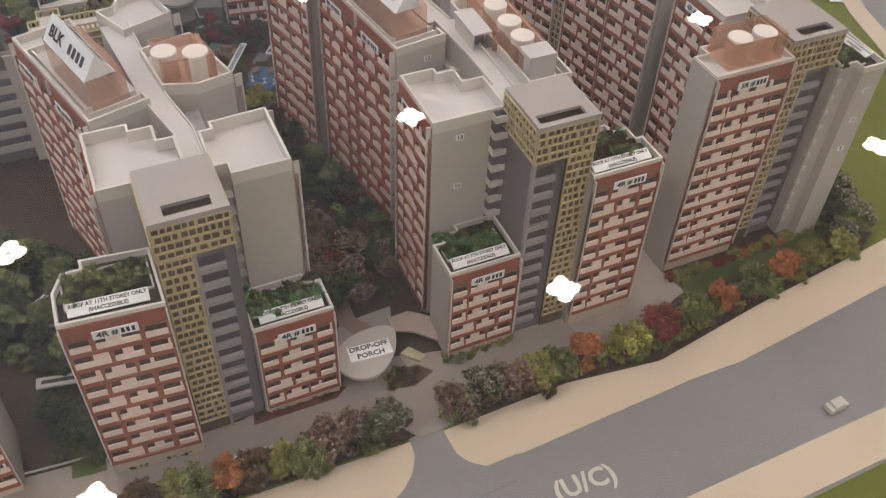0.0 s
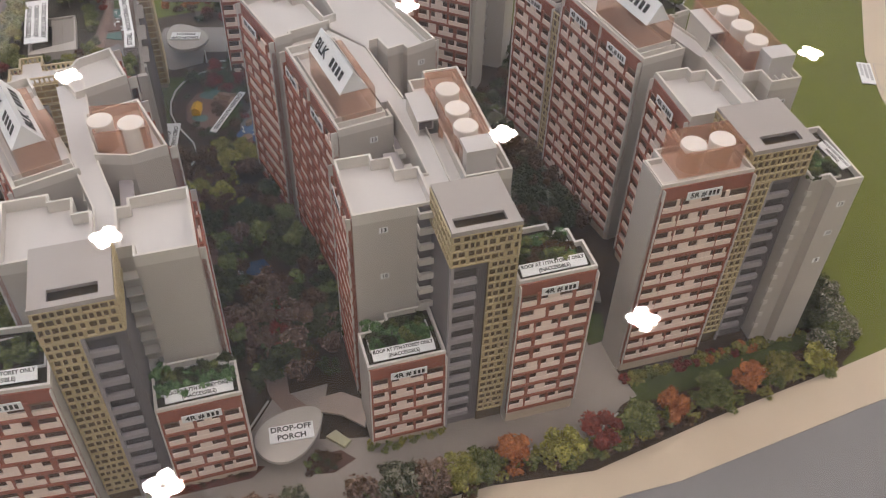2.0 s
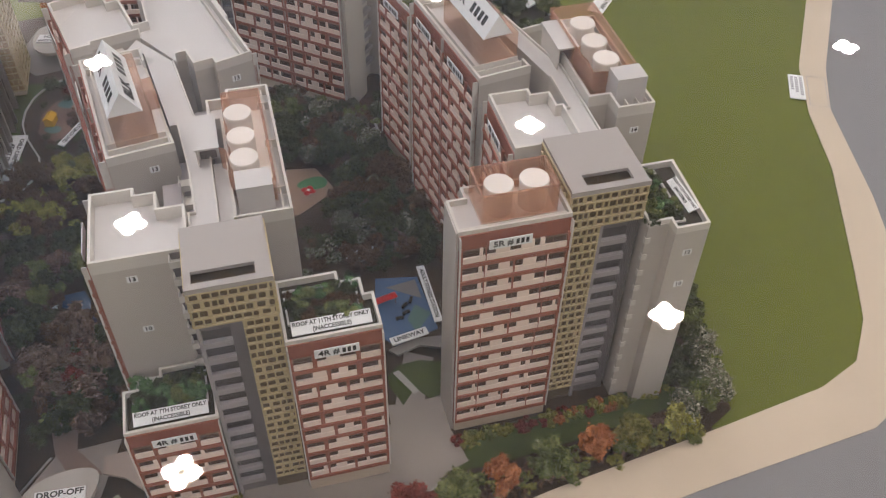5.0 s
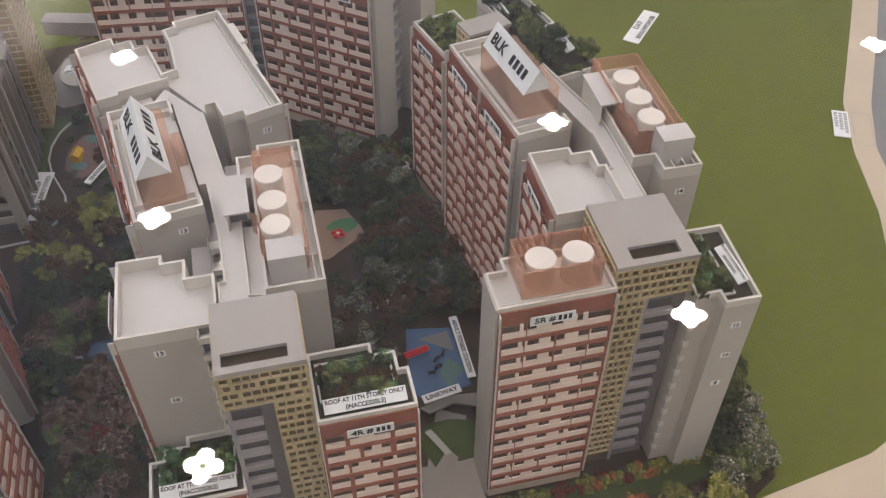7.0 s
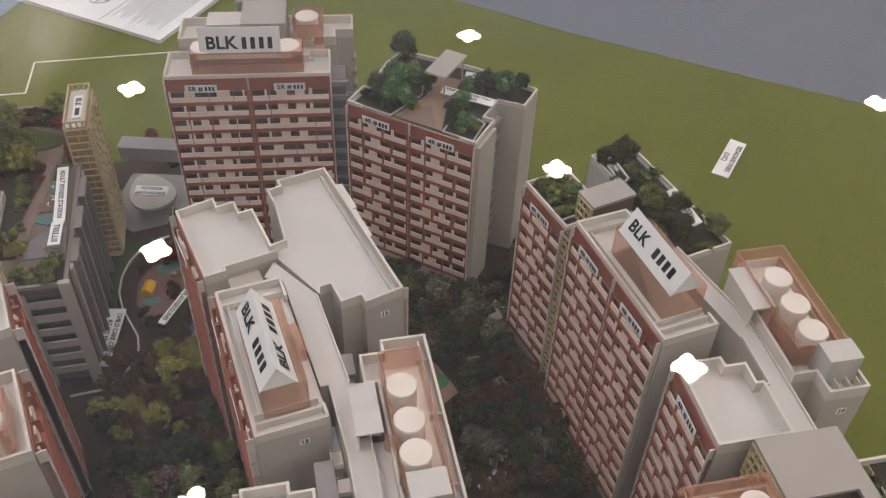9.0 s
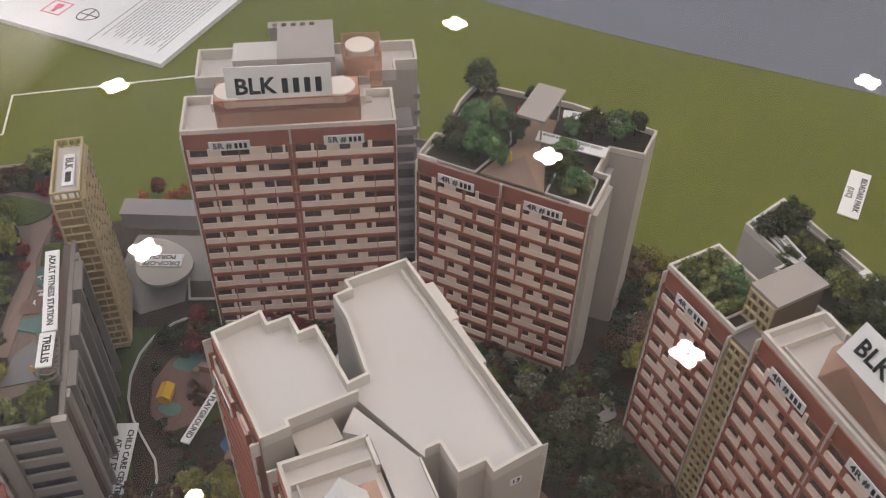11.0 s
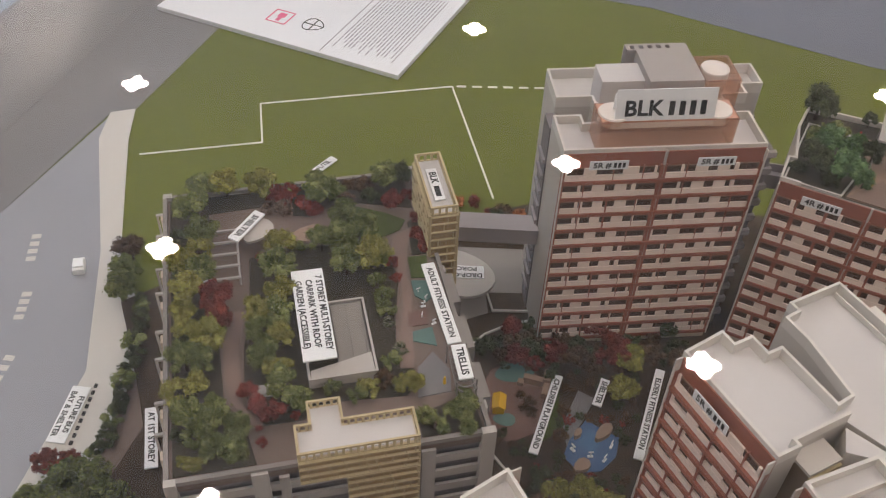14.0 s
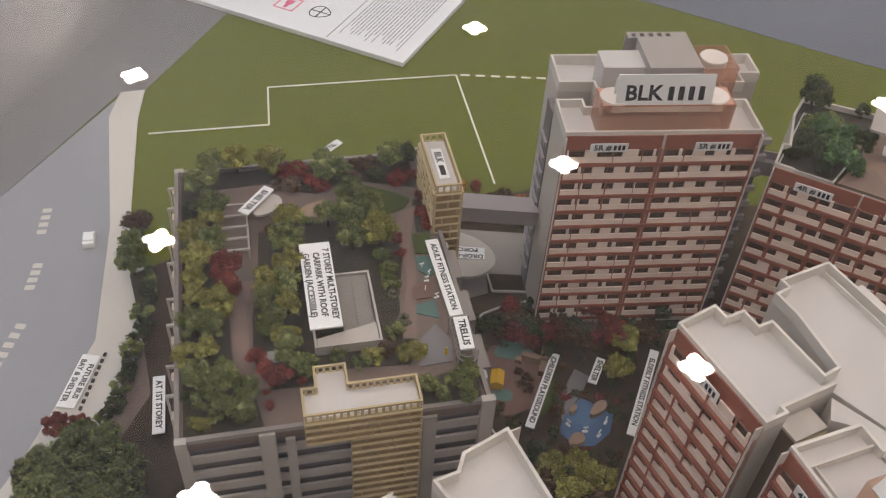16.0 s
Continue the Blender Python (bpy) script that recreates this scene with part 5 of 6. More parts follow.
planting(None, [(-5.5, 55), (-4, 57), (-8, 66), (-9.5, 65)], 0.15, 12, ("green", "yellow"), G4, 0.8, 1.0, 1.3)
planting(None, [(-15, 69), (-22, 64), (-28, 70), (-27, 78), (-20, 78)], 0.15, 40, ("dark", "brown", "yellow", "dark", "brown"), G4, 0.7, 0.9, 1.4)
for x, y, k in ((-20.4, 90.0, 1.3), (-20.5, 86.6, 1.25), (-23.7, 75.6, 1.4), (-22.0, 76.8, 1.2)):
    tree(at(x, y, 0.15), k, "yellow", G4)
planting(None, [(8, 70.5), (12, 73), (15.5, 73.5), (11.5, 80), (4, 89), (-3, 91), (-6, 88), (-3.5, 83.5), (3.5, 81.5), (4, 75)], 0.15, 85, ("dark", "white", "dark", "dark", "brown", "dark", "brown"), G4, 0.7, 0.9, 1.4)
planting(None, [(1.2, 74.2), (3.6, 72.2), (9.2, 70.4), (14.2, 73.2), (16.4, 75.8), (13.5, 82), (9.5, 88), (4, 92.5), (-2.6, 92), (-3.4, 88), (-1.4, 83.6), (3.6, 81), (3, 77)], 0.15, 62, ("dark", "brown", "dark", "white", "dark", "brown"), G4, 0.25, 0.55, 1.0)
planting(None, [(36.6, 61.5), (39.8, 63.8), (37.5, 71), (35.5, 78), (33.5, 80), (36.8, 68)], 0.15, 26, ("dark", "dark", "white", "green"), G4, 0.9, 1.2, 1.7)
planting(None, [(5, 95), (9.5, 97), (7, 108), (3, 108)], 0.15, 30, ("brown", "pink", "dark", "pink", "yellow"), G4, 0.7, 1.0, 1.4)
planting(None, [(-33, 88), (-30.6, 90.6), (-17, 95), (-16, 91.6), (-29.5, 87.4)], 0.15, 48, ("dark", "brown", "dark", "brown", "red"), G4, 0.4, 0.8, 1.2)
planting(None, [(-31, 106), (-37, 107), (-44, 104), (-38, 101.5), (-30, 103)], 0.15, 18, ("brown", "orange", "dark", "red"), G4, 0.3, 0.8, 1.1)
planting(None, [(-33, 52), (-23.5, 42), (-26, 38), (-40, 42), (-40, 52)], 0.15, 50, ("dark", "dark", "green"), G4, 0.8, 1.0, 1.5)
planting(None, [(2.0, 38.8), (11.5, 43.8), (19.4, 47.0), (28.8, 54.3), (38.6, 61.6), (37.6, 62.8), (27.8, 55.6), (18.8, 48.6), (11, 44.9), (2.2, 40.0)], 0.13, 120, ("brown", "green", "yellow", "pink", "yellow", "pink", "green"), G4, 0.0, 0.45, 0.8)
planting(None, [(-22, 25.5), (-12, 30.8), (-3, 35.3), (-3.6, 36.4), (-12.4, 32.0), (-22.4, 26.8)], 0.13, 46, ("brown", "pink", "dark", "pink", "green"), G4, 0.0, 0.4, 0.75)
planting(None, [(3.2, 69.8), (8.6, 60.8), (10.2, 62.2), (9.2, 69.5), (5, 75), (1.5, 73.5)], 0.15, 34, ("dark", "brown", "dark", "white"), G4, 0.2, 0.5, 0.95)
planting(None, [(-27, 36.5), (-22.8, 31.4), (-26.5, 31.5), (-30, 37)], 0.15, 16, ("dark", "dark"), G4, 0.5, 0.8, 1.2)
for x, y, k in ((-55.0, 64.2, 3.0), (-57.4, 62.6, 2.6), (-52.8, 63.4, 2.7), (-55.5, 60.5, 2.8)):
    tree(at(x, y, 0.1), k, "green", G4)
for i in range(18):
    f = i / 17
    shrub(at(-62.3 + 4.9 * math.sin(f * 1.5) + rnd.uniform(-0.3, 0.3), 84.6 - 15.6 * f, 0.13), rnd.uniform(0.95, 1.3), "green" if i % 4 == 1 else "dark", "pavement hedge")
for x, y, c in ((-58.6, 68.0, "red"), (-60.1, 67.4, "red"), (-64.5, 86.2, "green"), (-65.6, 89.0, "brown"), (-63.6, 84.2, "green")):
    tree(at(x, y, 0.13), 1.0 if c == "red" else 1.3, c, G4)
# verge shrubs before the second block
sheet("verge_soil", [(1.9, 37.8), (11.9, 42.5), (19.8, 45.7), (29.2, 53.1), (40.1, 61.0), (39.0, 63.0), (28.0, 55.0), (18.8, 48.0), (11, 44.5), (1.6, 39.2)], 0.115, GARDEN, "dark soil strip of the street planting", "soil")
sheet("west_path", [(-62.4, 84.4), (-60.2, 80.6), (-58.7, 76.6), (-58.2, 73), (-57.6, 69), (-56.6, 60), (-51, 56), (-50, 66), (-54, 80), (-59, 86)], 0.128, ROOFTAR, "brown-grey paved strip beside the car park", "path")
planting(None, [(20.8, 54.9), (23.4, 56.4), (30.8, 60.9), (36.4, 64.2), (36.0, 65.0), (30.4, 61.7), (22.9, 57.2), (20.6, 55.9)], 0.15, 44, ("yellow", "yellow", "orange", "yellow", "green", "red"), G3, 0.0, 0.5, 0.75)
for x, y in ((39.4, 64.4), (38.9, 66.2)):
    tree(at(x, y, 0.12), 1.35, "white", G3)
planting(None, [(0.6, 43.6), (2.8, 43.9), (6.8, 46.6), (6.6, 47.4), (2.6, 45.2), (1.2, 45.2)], 0.15, 18, ("yellow", "green"), G3, 0.0, 0.35, 0.55)

# ---------------- porches, labels, courts, the paper panel ----------------


def egg(cx, cy, a, b, rz, n=36):
    out = []
    for i in range(n):
        t = 2 * math.pi * i / n
        x, y = a * math.cos(t), b * math.sin(t) * (1 + 0.28 * math.cos(t))
        out.append((cx + x * math.cos(rz) - y * math.sin(rz), cy + x * math.sin(rz) + y * math.cos(rz)))
    return out


def porch(cx, cy, a, b, rz, text_rz):
    p = thing("porch_canopy", at(cx, cy), "pale rounded drop-off porch canopy with a label", "canopy", "drop-off porches")
    part("canopy", Geo().prism(egg(0, 0, a, b, rz), 1.75, 2.05), PALE, p, "pale egg-shaped canopy slab")
    for x, y in ((-a * 0.4, 0), (a * 0.4, 0), (0, b * 0.4)):
        part("post", Geo().tube(x, y, 0.1, 1.75, 0.1, 10), CONC, p)
    roof_label(p, at(0.1, -0.1, 2.06, text_rz), 3.5, 1.5, ("DROP-OFF", "PORCH"), 0.68)


porch(-4.9, 43.0, 3.0, 2.1, 4.2, 24.5)
porch(-36.1, 95.0, 3.1, 2.3, -0.75, 195)


def lying_label(x, y, z, rz, w, h, lines, size, label="white label card with black lettering lying on the model"):
    s = solid("label_card", Geo().box(-w / 2, -h / 2, 0, w / 2, h / 2, 0.12), SIGN, at(x, y, z, rz), label, "label", "label cards")
    for i, ln in enumerate(lines):
        words(s, ln, at(0, (len(lines) - 1) * 0.5 * size * 1.2 - i * size * 1.2, 0.125), size)
    return s


lying_label(23.7, 124.0, 0.05, -103, 7.6, 2.0, ("BIDADARI PARK", "(U/C)"), 0.8)
ring = Geo()
for k in range(7):
    ring.box(-2.8 + k * 0.85, 0.95, 0, -2.3 + k * 0.85, 1.05, 0.03).box(-2.8 + k * 0.85, -1.05, 0, -2.3 + k * 0.85, -0.95, 0.03)
for k in range(3):
    ring.box(-2.85, -0.9 + k * 0.7, 0, -2.75, -0.5 + k * 0.7, 0.03).box(2.75, -0.9 + k * 0.7, 0, 2.85, -0.5 + k * 0.7, 0.03)
solid("dashed_frame", ring, FINE, at(49.2, 110.1, 0.13, -87), "dashed grey outline printed on the pavement", "marking")
s = lying_label(46.95, 110.3, 0.12, -87, 4.6, 1.7, (), 0.5)
for y, n in ((0.5, 8), (0.0, 7), (-0.5, 6)):
    bars(s, at(0, y, 0.115), [(-1.9 + i * 0.45, -1.6 + i * 0.45) for i in range(n)], 0.34, FINE)
lying_label(-26.0, 83.0, 0.9, -93, 7.9, 0.74, ("CHILDREN PLAYGROUND",), 0.6)
lying_label(-22.2, 86.0, 1.3, -96, 2.8, 0.74, ("SHELTER",), 0.6)
lying_label(-18.2, 85.5, 0.9, -94, 9.2, 0.76, ("ELDERLY FITNESS STATION",), 0.6)
lying_label(-30.0, 76.2, 0.8, -72, 7.0, 1.6, ("CHILD CARE CENTRE", "AT 1ST STOREY"), 0.6)
sh = thing("garden_shelter", at(7.9, 72.2), "pale oval garden shelter roof on a post", "shelter")
part("canopy", Geo().prism(egg(0, 0, 1.35, 0.85, 4.2), 0.95, 1.08), PALE, sh)
part("post", Geo().tube(0, 0, 0.1, 0.95, 0.1, 8), CONC, sh)
lying_label(7.9, 72.2, 1.1, 240, 3.0, 0.74, ("SHELTER",), 0.6)
lying_label(15.0, 69.2, 0.8, -61, 6.6, 0.72, ("ADULT FITNESS STATION",), 0.5)
lying_label(14.8, 63.5, 1.6, 38, 3.2, 0.78, ("LINKWAY",), 0.6)
lying_label(-61.5, 72.15, 0.25, -80, 5.3, 1.45, ("FUTURE BUS", "BAY & SHELTER"), 0.62)
s = lying_label(-54.05, 71.75, 0.95, -61, 5.5, 0.95, ("AT 1ST STOREY",), 0.66)
lying_label(-54.15, 107.2, 0.2, 69, 2.9, 0.9, ("UTIL",), 0.75)
lying_label(6.4, 98.0, 1.0, -45, 4.6, 0.8, ("LINKBRIDGE",), 0.62)
for x, y in ((5.2, 99.1), (7.6, 96.8)):
    solid("label_post", Geo().tube(0, 0, 0.1, 1.0, 0.07, 8), CONC, at(x, y), "thin grey post under a label card", "post")
words(None, "(U/C)", at(12.6, 33.9, 0.08, 27), 2.2, PAVEW, "road_lettering")
tagged(bpy.data.objects["road_lettering"], "pale lettering painted on the model road", "lettering")
for x, y, rz, w in ((-75.0, 87.4, -66, 4.0), (-71.7, 80.9, -70, 3.6), (-69.0, 73.4, -81, 5.2)):
    g, n = Geo(), round(w / 0.95)
    for i in range(n):
        g.box(-w / 2 + i * w / n, -0.42, 0, -w / 2 + i * w / n + 0.55, 0.42, 0.03)
    solid("road_name_bar", g, PAVEW, at(x, y, 0.065, rz), "pale bar of road lettering", "lettering", "road name bars")
solid("model_car", Geo().box(-0.9, -0.45, 0, 0.9, 0.45, 0.45).box(-0.55, -0.4, 0.45, 0.5, 0.4, 0.7), PAVEW, at(33.0, 42.9, 0.07, 32), "plain pale model bus block on the road", "vehicle", "model vehicles")
solid("model_car", Geo().box(-0.8, -0.5, 0, 0.8, 0.5, 0.6).box(-0.5, -0.45, 0.6, 0.5, 0.45, 0.8), SIGN, at(-69.6, 86.5, 0.07, 118), "plain white model vehicle block on the road", "vehicle", "model vehicles")
# paper panel on the lawn
pan = thing("paper_panel", at(-52.05, 124.8, 0.0, 171.5), "large white printed notice panel lying behind the model", "notice panel")
part("sheet", Geo().box(0, -26, 0.02, 34, 0, 0.6), PAPER, pan)
part("fold_line", Geo().box(10.6, -25.5, 0.6, 10.75, -0.5, 0.62), FINE, pan)
g = Geo()
for i in range(19):
    y = -18.0
    while y < -2.6 - (i * 7 % 5) * 0.4:
        d = 0.5 + ((i * 31 + int(y * -10) * 17) % 10) * 0.1
        g.box(1.8 + i * 0.44, y, 0.6, 1.96 + i * 0.44, min(y + d, -2.0), 0.62)
        y += d + 0.22
part("print_bar", g, FINE, pan, "fine grey print")
fr = Geo().ring(rect(17.5, -6.5, 20.3, -3.5), 0.18, 0.6, 0.63)
part("printed_arrow", fr.box(18.4, -5.9, 0.6, 19.4, -4.9, 0.63).box(18.65, -4.9, 0.6, 19.15, -4.0, 0.63), PINK, pan, "pink printed arrow mark")
cp = Geo()
cp.ring(egg(14.3, -5.2, 1.4, 1.4, 0, 24), 0.14, 0.6, 0.63).box(14.22, -6.6, 0.6, 14.38, -3.8, 0.63).box(12.9, -5.28, 0.6, 15.7, -5.12, 0.63)
part("printed_compass", cp, INK, pan, "black printed compass mark")
# white boundary lines on the lawn
ln = Geo()
for a, b in (((-73, 103), (-61.9, 108.9)), ((-61.9, 108.9), (-65, 115.3)), ((-65, 115.3), (-45.7, 125.5)), ((-45.7, 125.5), (-36.4, 107.8))):
    d = Vector((b[0] - a[0], b[1] - a[1])).normalized() * 0.10
    ln.prism([(a[0] - d.y, a[1] + d.x), (a[0] + d.y, a[1] - d.x), (b[0] + d.y, b[1] - d.x), (b[0] - d.y, b[1] + d.x)], 0.0, 0.08)
solid("boundary_line", ln, LINE, at(0, 0), "thin white boundary line on the lawn", "line", kind="structure")
ln = Geo()
for i in range(6):
    ln.box(0.3 + i * 1.8, -0.15, 0, 1.4 + i * 1.8, 0.15, 0.08)
solid("dashed_line", ln, LINE, at(-45.5, 125.6, 0, 17), "dashed white boundary line on the lawn", "line", kind="structure")
# play courts
def court(name, poly, z, material, label):
    return sheet(name, poly, z, material, label, "play court")


court("court_blue", [(9.75, 70.2), (13.3, 71.4), (15.6, 67.7), (16.6, 66.1), (13.7, 63.4), (11.7, 64.1)], 0.2, BLUE, "blue play court floor")
court("court_pale", [(11.0, 69.4), (13.2, 71.0), (14.4, 69.0)], 0.22, FLOORGREY, "grey triangle painted on the play court")
court("court_pale", [(14.0, 68.2), (15.6, 67.6), (15.0, 65.2), (13.8, 66.4)], 0.22, TEAL, "teal patch painted on the play court")
pv = thing("pavilion", at(11.5, 67.5, 0.2, 42), "small red-roofed model pavilion", "pavilion")
part("roof", Geo().add([(-1.1, -0.35, 0.8), (1.1, -0.35, 0.8), (1.1, 0.35, 0.8), (-1.1, 0.35, 0.8), (-0.9, 0, 1.05), (0.9, 0, 1.05)], [(0, 1, 5, 4), (2, 3, 4, 5), (1, 2, 5), (3, 0, 4), (3, 2, 1, 0)]), REDP, pv, "bright red roof")
for x, y in ((-0.9, -0.25), (0.9, -0.25), (0.9, 0.25), (-0.9, 0.25)):
    part("post", Geo().tube(x, y, 0, 0.8, 0.05, 6), FRAME, pv)
for i in range(4):
    solid("fitness_bench", Geo().box(-0.35, -0.14, 0.18, 0.35, 0.14, 0.26).box(-0.3, -0.1, 0, -0.2, 0.1, 0.18).box(0.2, -0.1, 0, 0.3, 0.1, 0.18), INK, at(13.2 + 0.35 * (i % 2), 66.2 + i * 0.75, 0.22, 30 + 20 * i), "small dark model fitness bench", "bench", "court benches")
court("court_blue", [(-22.9, 83.9), (-21.3, 83.3), (-20.1, 83.0), (-20.1, 81.2), (-21.0, 79.6), (-22.4, 79.0), (-24.0, 80.0), (-23.8, 81.6)], 0.2, BLUE, "blue play court floor")
court("court_pale", [(-22.5, 83.2), (-21.3, 82.6), (-21.8, 81.0), (-23.2, 81.4)], 0.22, mat("mid_blue_floor", (0.08, 0.17, 0.31), 0.6, 0.15, 60), "lighter blue patch of the play court")
court("court_path", [(-23.9, 81.0), (-23.0, 84.2), (-22.6, 86.2), (-24.0, 86.6), (-24.6, 83.0)], 0.18, FLOORGREY, "grey path beside the play court")
for (x, y), w, d, rz in (((-21.4, 82.9), 2.0, 0.9, 52), ((-22.5, 79.4), 1.5, 1.0, 40), ((-23.3, 82.2), 0.9, 0.5, 60)):
    solid("play_boulder", Geo().prism(egg(0, 0, w / 2, d / 2, 0.2, 9), 0.0, 0.5), CORK, at(x, y, 0.2, rz), "tan flat-topped play boulder", "boulder", "play boulders")
for x, y in ((-20.6, 82.0), (-22.0, 80.6), (-23.4, 80.8), (-20.9, 80.6)):
    solid("fitness_machine", Geo().box(-0.22, -0.1, 0, 0.22, 0.1, 0.12).tube(0, 0, 0.1, 0.6, 0.05, 6).box(-0.2, -0.04, 0.55, 0.2, 0.04, 0.66), SIGN, at(x, y, 0.2, x * 40), "tiny pale fitness machine", "fitness machine", "fitness machines")
court("court_tan", [(-31.3, 86.6), (-29.3, 88.2), (-26.5, 86.6), (-26.4, 81.6), (-28.2, 79.9), (-30.3, 81.2), (-31.6, 84.0)], 0.17, SALMON, "dull red playground floor")
court("court_teal", egg(-29.4, 86.9, 1.7, 1.1, 0.6), 0.19, TEAL, "teal playground floor patch")
court("court_teal", egg(-29.1, 82.0, 0.9, 0.6, 0.2), 0.19, TEAL, "teal playground floor patch")
court("court_green", [(-26.3, 86.2), (-25.4, 86.0), (-24.9, 82.0), (-26.0, 80.6), (-26.4, 82.0)], 0.185, LAWN, "green strip beside the playground")
climb = thing("play_climber", at(0, 0, 0.17), "tan model climbing frame of stepped blocks", "play structure")
for x0, y0, x1, y1, h in ((-28.5, 86.0, -26.9, 86.5, 0.7), (-26.95, 86.1, -26.3, 87.2, 0.95), (-26.8, 84.9, -26.3, 86.1, 0.6), (-28.9, 85.6, -28.4, 86.1, 0.4)):
    part("block", Geo().box(x0, y0, 0, x1, y1, h), CORK, climb)
for x, y in ((-27.5, 84.2), (-27.9, 83.5), (-27.2, 83.2), (-28.3, 84.6)):
    shrub(at(x, y, 0.17), 0.6, "brown", G4)
court("court_tan", [(-3.2, 82.2), (-0.5, 83.2), (2.6, 80.6), (1.4, 78.4), (0.4, 76.4), (-1.0, 75.6), (-1.6, 77.6), (-2.6, 79.4)], 0.17, CORK, "tan playground floor")
court("court_green", egg(0.0, 80.9, 1.5, 0.9, 0.5), 0.19, mat("green_play_floor", (0.06, 0.20, 0.08), 0.6, 0.15, 60), "green playground floor patch")
court("pond", [(-15.9, 61.4), (-14.4, 62.4), (-13.2, 61.4), (-12.6, 60.2), (-11.3, 59.4), (-11.9, 58.2), (-13.4, 58.9), (-14.0, 60.0), (-15.3, 60.2)], 0.19, mat("murky_blue_pond", (0.045, 0.085, 0.16), 0.25, 0.45, 90), "small blue pond")
for x, y in ((-15.6, 59.2), (-15.2, 58.4), (-15.8, 60.0)):
    solid("pond_ornament", Geo().box(-0.35, -0.05, 0.1, 0.35, 0.05, 0.2).box(-0.05, -0.3, 0.1, 0.05, 0.3, 0.2).tube(0, 0, 0, 0.25, 0.1, 6), SIGN, at(x, y, 0.2, x * 70), "tiny white curved garden ornament", "ornament", "garden ornaments")
yh = thing("play_house", at(-29.8, 83.0, 0.18, 10), "yellow model play house", "play house")
part("body", Geo().box(-0.45, -0.65, 0, 0.45, 0.65, 0.75), YELLOW, yh)
part("roof", Geo().add([(-0.55, -0.75, 0.75), (0.55, -0.75, 0.75), (0.55, 0.75, 0.75), (-0.55, 0.75, 0.75), (0, -0.75, 1.1), (0, 0.75, 1.1)], [(0, 4, 5, 3), (1, 2, 5, 4), (0, 1, 4), (2, 3, 5), (3, 2, 1, 0)]), YELLOW, yh)
pt = thing("play_mushroom", at(0.2, 79.4, 0.18), "red model toadstool play tower", "play tower")
part("stem", Geo().tube(0, 0, 0, 0.5, 0.2, 10), TANK, pt)
for a in range(4):
    part("cap", Geo().tube(0.38 * math.cos(a * 1.57), 0.38 * math.sin(a * 1.57), 0.4, 0.62, 0.34, 10, 0.12), REDP, pt)
# curved white kerb round the playground
arc = [(-29.9, 69.4), (-27.8, 70.8), (-26.7, 73.0), (-26.6, 74.6), (-27.0, 76.2), (-27.9, 77.6), (-29.6, 79.0), (-31.2, 80.4), (-32.5, 82.0), (-33.4, 84.0), (-33.8, 86.2), (-33.6, 88.2), (-32.7, 90.0), (-31.1, 91.6), (-29.2, 92.8)]
solid("path_edge", Geo().prism(band(arc, 0.16), 0.1, 0.32), PAVEW, at(0, 0), "thin curved white kerb round the playground", "kerb", kind="structure")
solid("yard_kerb", Geo().prism(band([(-34.0, 95.1), (-32.8, 92.8)], 0.16), 0.1, 0.34).prism(band([(-32.8, 92.8), (-29.8, 93.7)], 0.16), 0.1, 0.34), PAVEW, at(0, 0), "thin white kerb of the porch yard", "kerb", kind="structure")
sheet("lawn_court", [(-33.4, 89.4), (-33.6, 84.0), (-32.4, 81.2), (-28.8, 75.8), (-30.5, 74.5), (-35.5, 82.5), (-36.5, 88.5)], 0.16, LAWN, "dark green lawn beside the car park", "lawn")
sheet("porch_yard", [(-40, 92), (-36, 90.2), (-33.1, 92.6), (-33.9, 94.9), (-30.2, 96.0), (-31.5, 101.5), (-41, 99)], 0.165, CONC, "grey paved yard under the porch", "yard")
sheet("lawn_wedge", [(4.4, 90.6), (11.4, 84.2), (12.6, 80.4), (9.5, 82.8), (6.6, 86.2)], 0.165, LAWN, "dark green lawn wedge beside a block", "lawn")
sheet("path", [(3.4, 79.6), (5.6, 79.0), (8.2, 77.6), (9.8, 75.6), (11.0, 73.2), (12.0, 73.6), (10.8, 76.6), (8.8, 78.8), (6.0, 80.2), (3.8, 80.6)], 0.178, PATH, "brown garden path through the courtyard", "path")
sheet("path", [(2.6, 92.4), (3.6, 93.6), (4.4, 90.8), (2.9, 89.4), (2.3, 89.9), (3.4, 91.2)], 0.18, PALE, "pale curved garden path", "path")
sheet("path", [(-10.2, 49.6), (-9.4, 51.8), (-8.4, 51.0), (-6.8, 47.8), (-3.9, 46.4), (-5.6, 45.2), (-8.2, 47.0)], 0.175, PATH, "brown garden path behind the porch", "path")
cw = thing("walkway_canopy", at(0, 0), "pale pinkish covered walkway roof beside the porch", "canopy")
part("canopy", Geo().prism([(-3.95, 47.2), (-2.3, 48.2), (-0.2, 47.8), (0.35, 46.6), (0.5, 45.3), (-1.6, 46.0), (-3.4, 45.9)], 1.05, 1.25), mat("pinkish_canopy", (0.36, 0.29, 0.25), 0.6, 0.08, 40), cw)
for x, y in ((-3.2, 46.8), (-0.4, 46.6), (-1.8, 47.3)):
    part("post", Geo().tube(x, y, 0.1, 1.05, 0.08, 8), CONC, cw)
solid("slab_bench", Geo().prism([(-2.5, 44.2), (-1.9, 45.0), (-0.4, 44.3), (-0.75, 43.6)], 0.1, 0.45), mat("pale_olive_seat", (0.45, 0.42, 0.27), 0.6, 0.08, 40), at(0, 0), "pale olive slab bench beside the driveway", "bench")
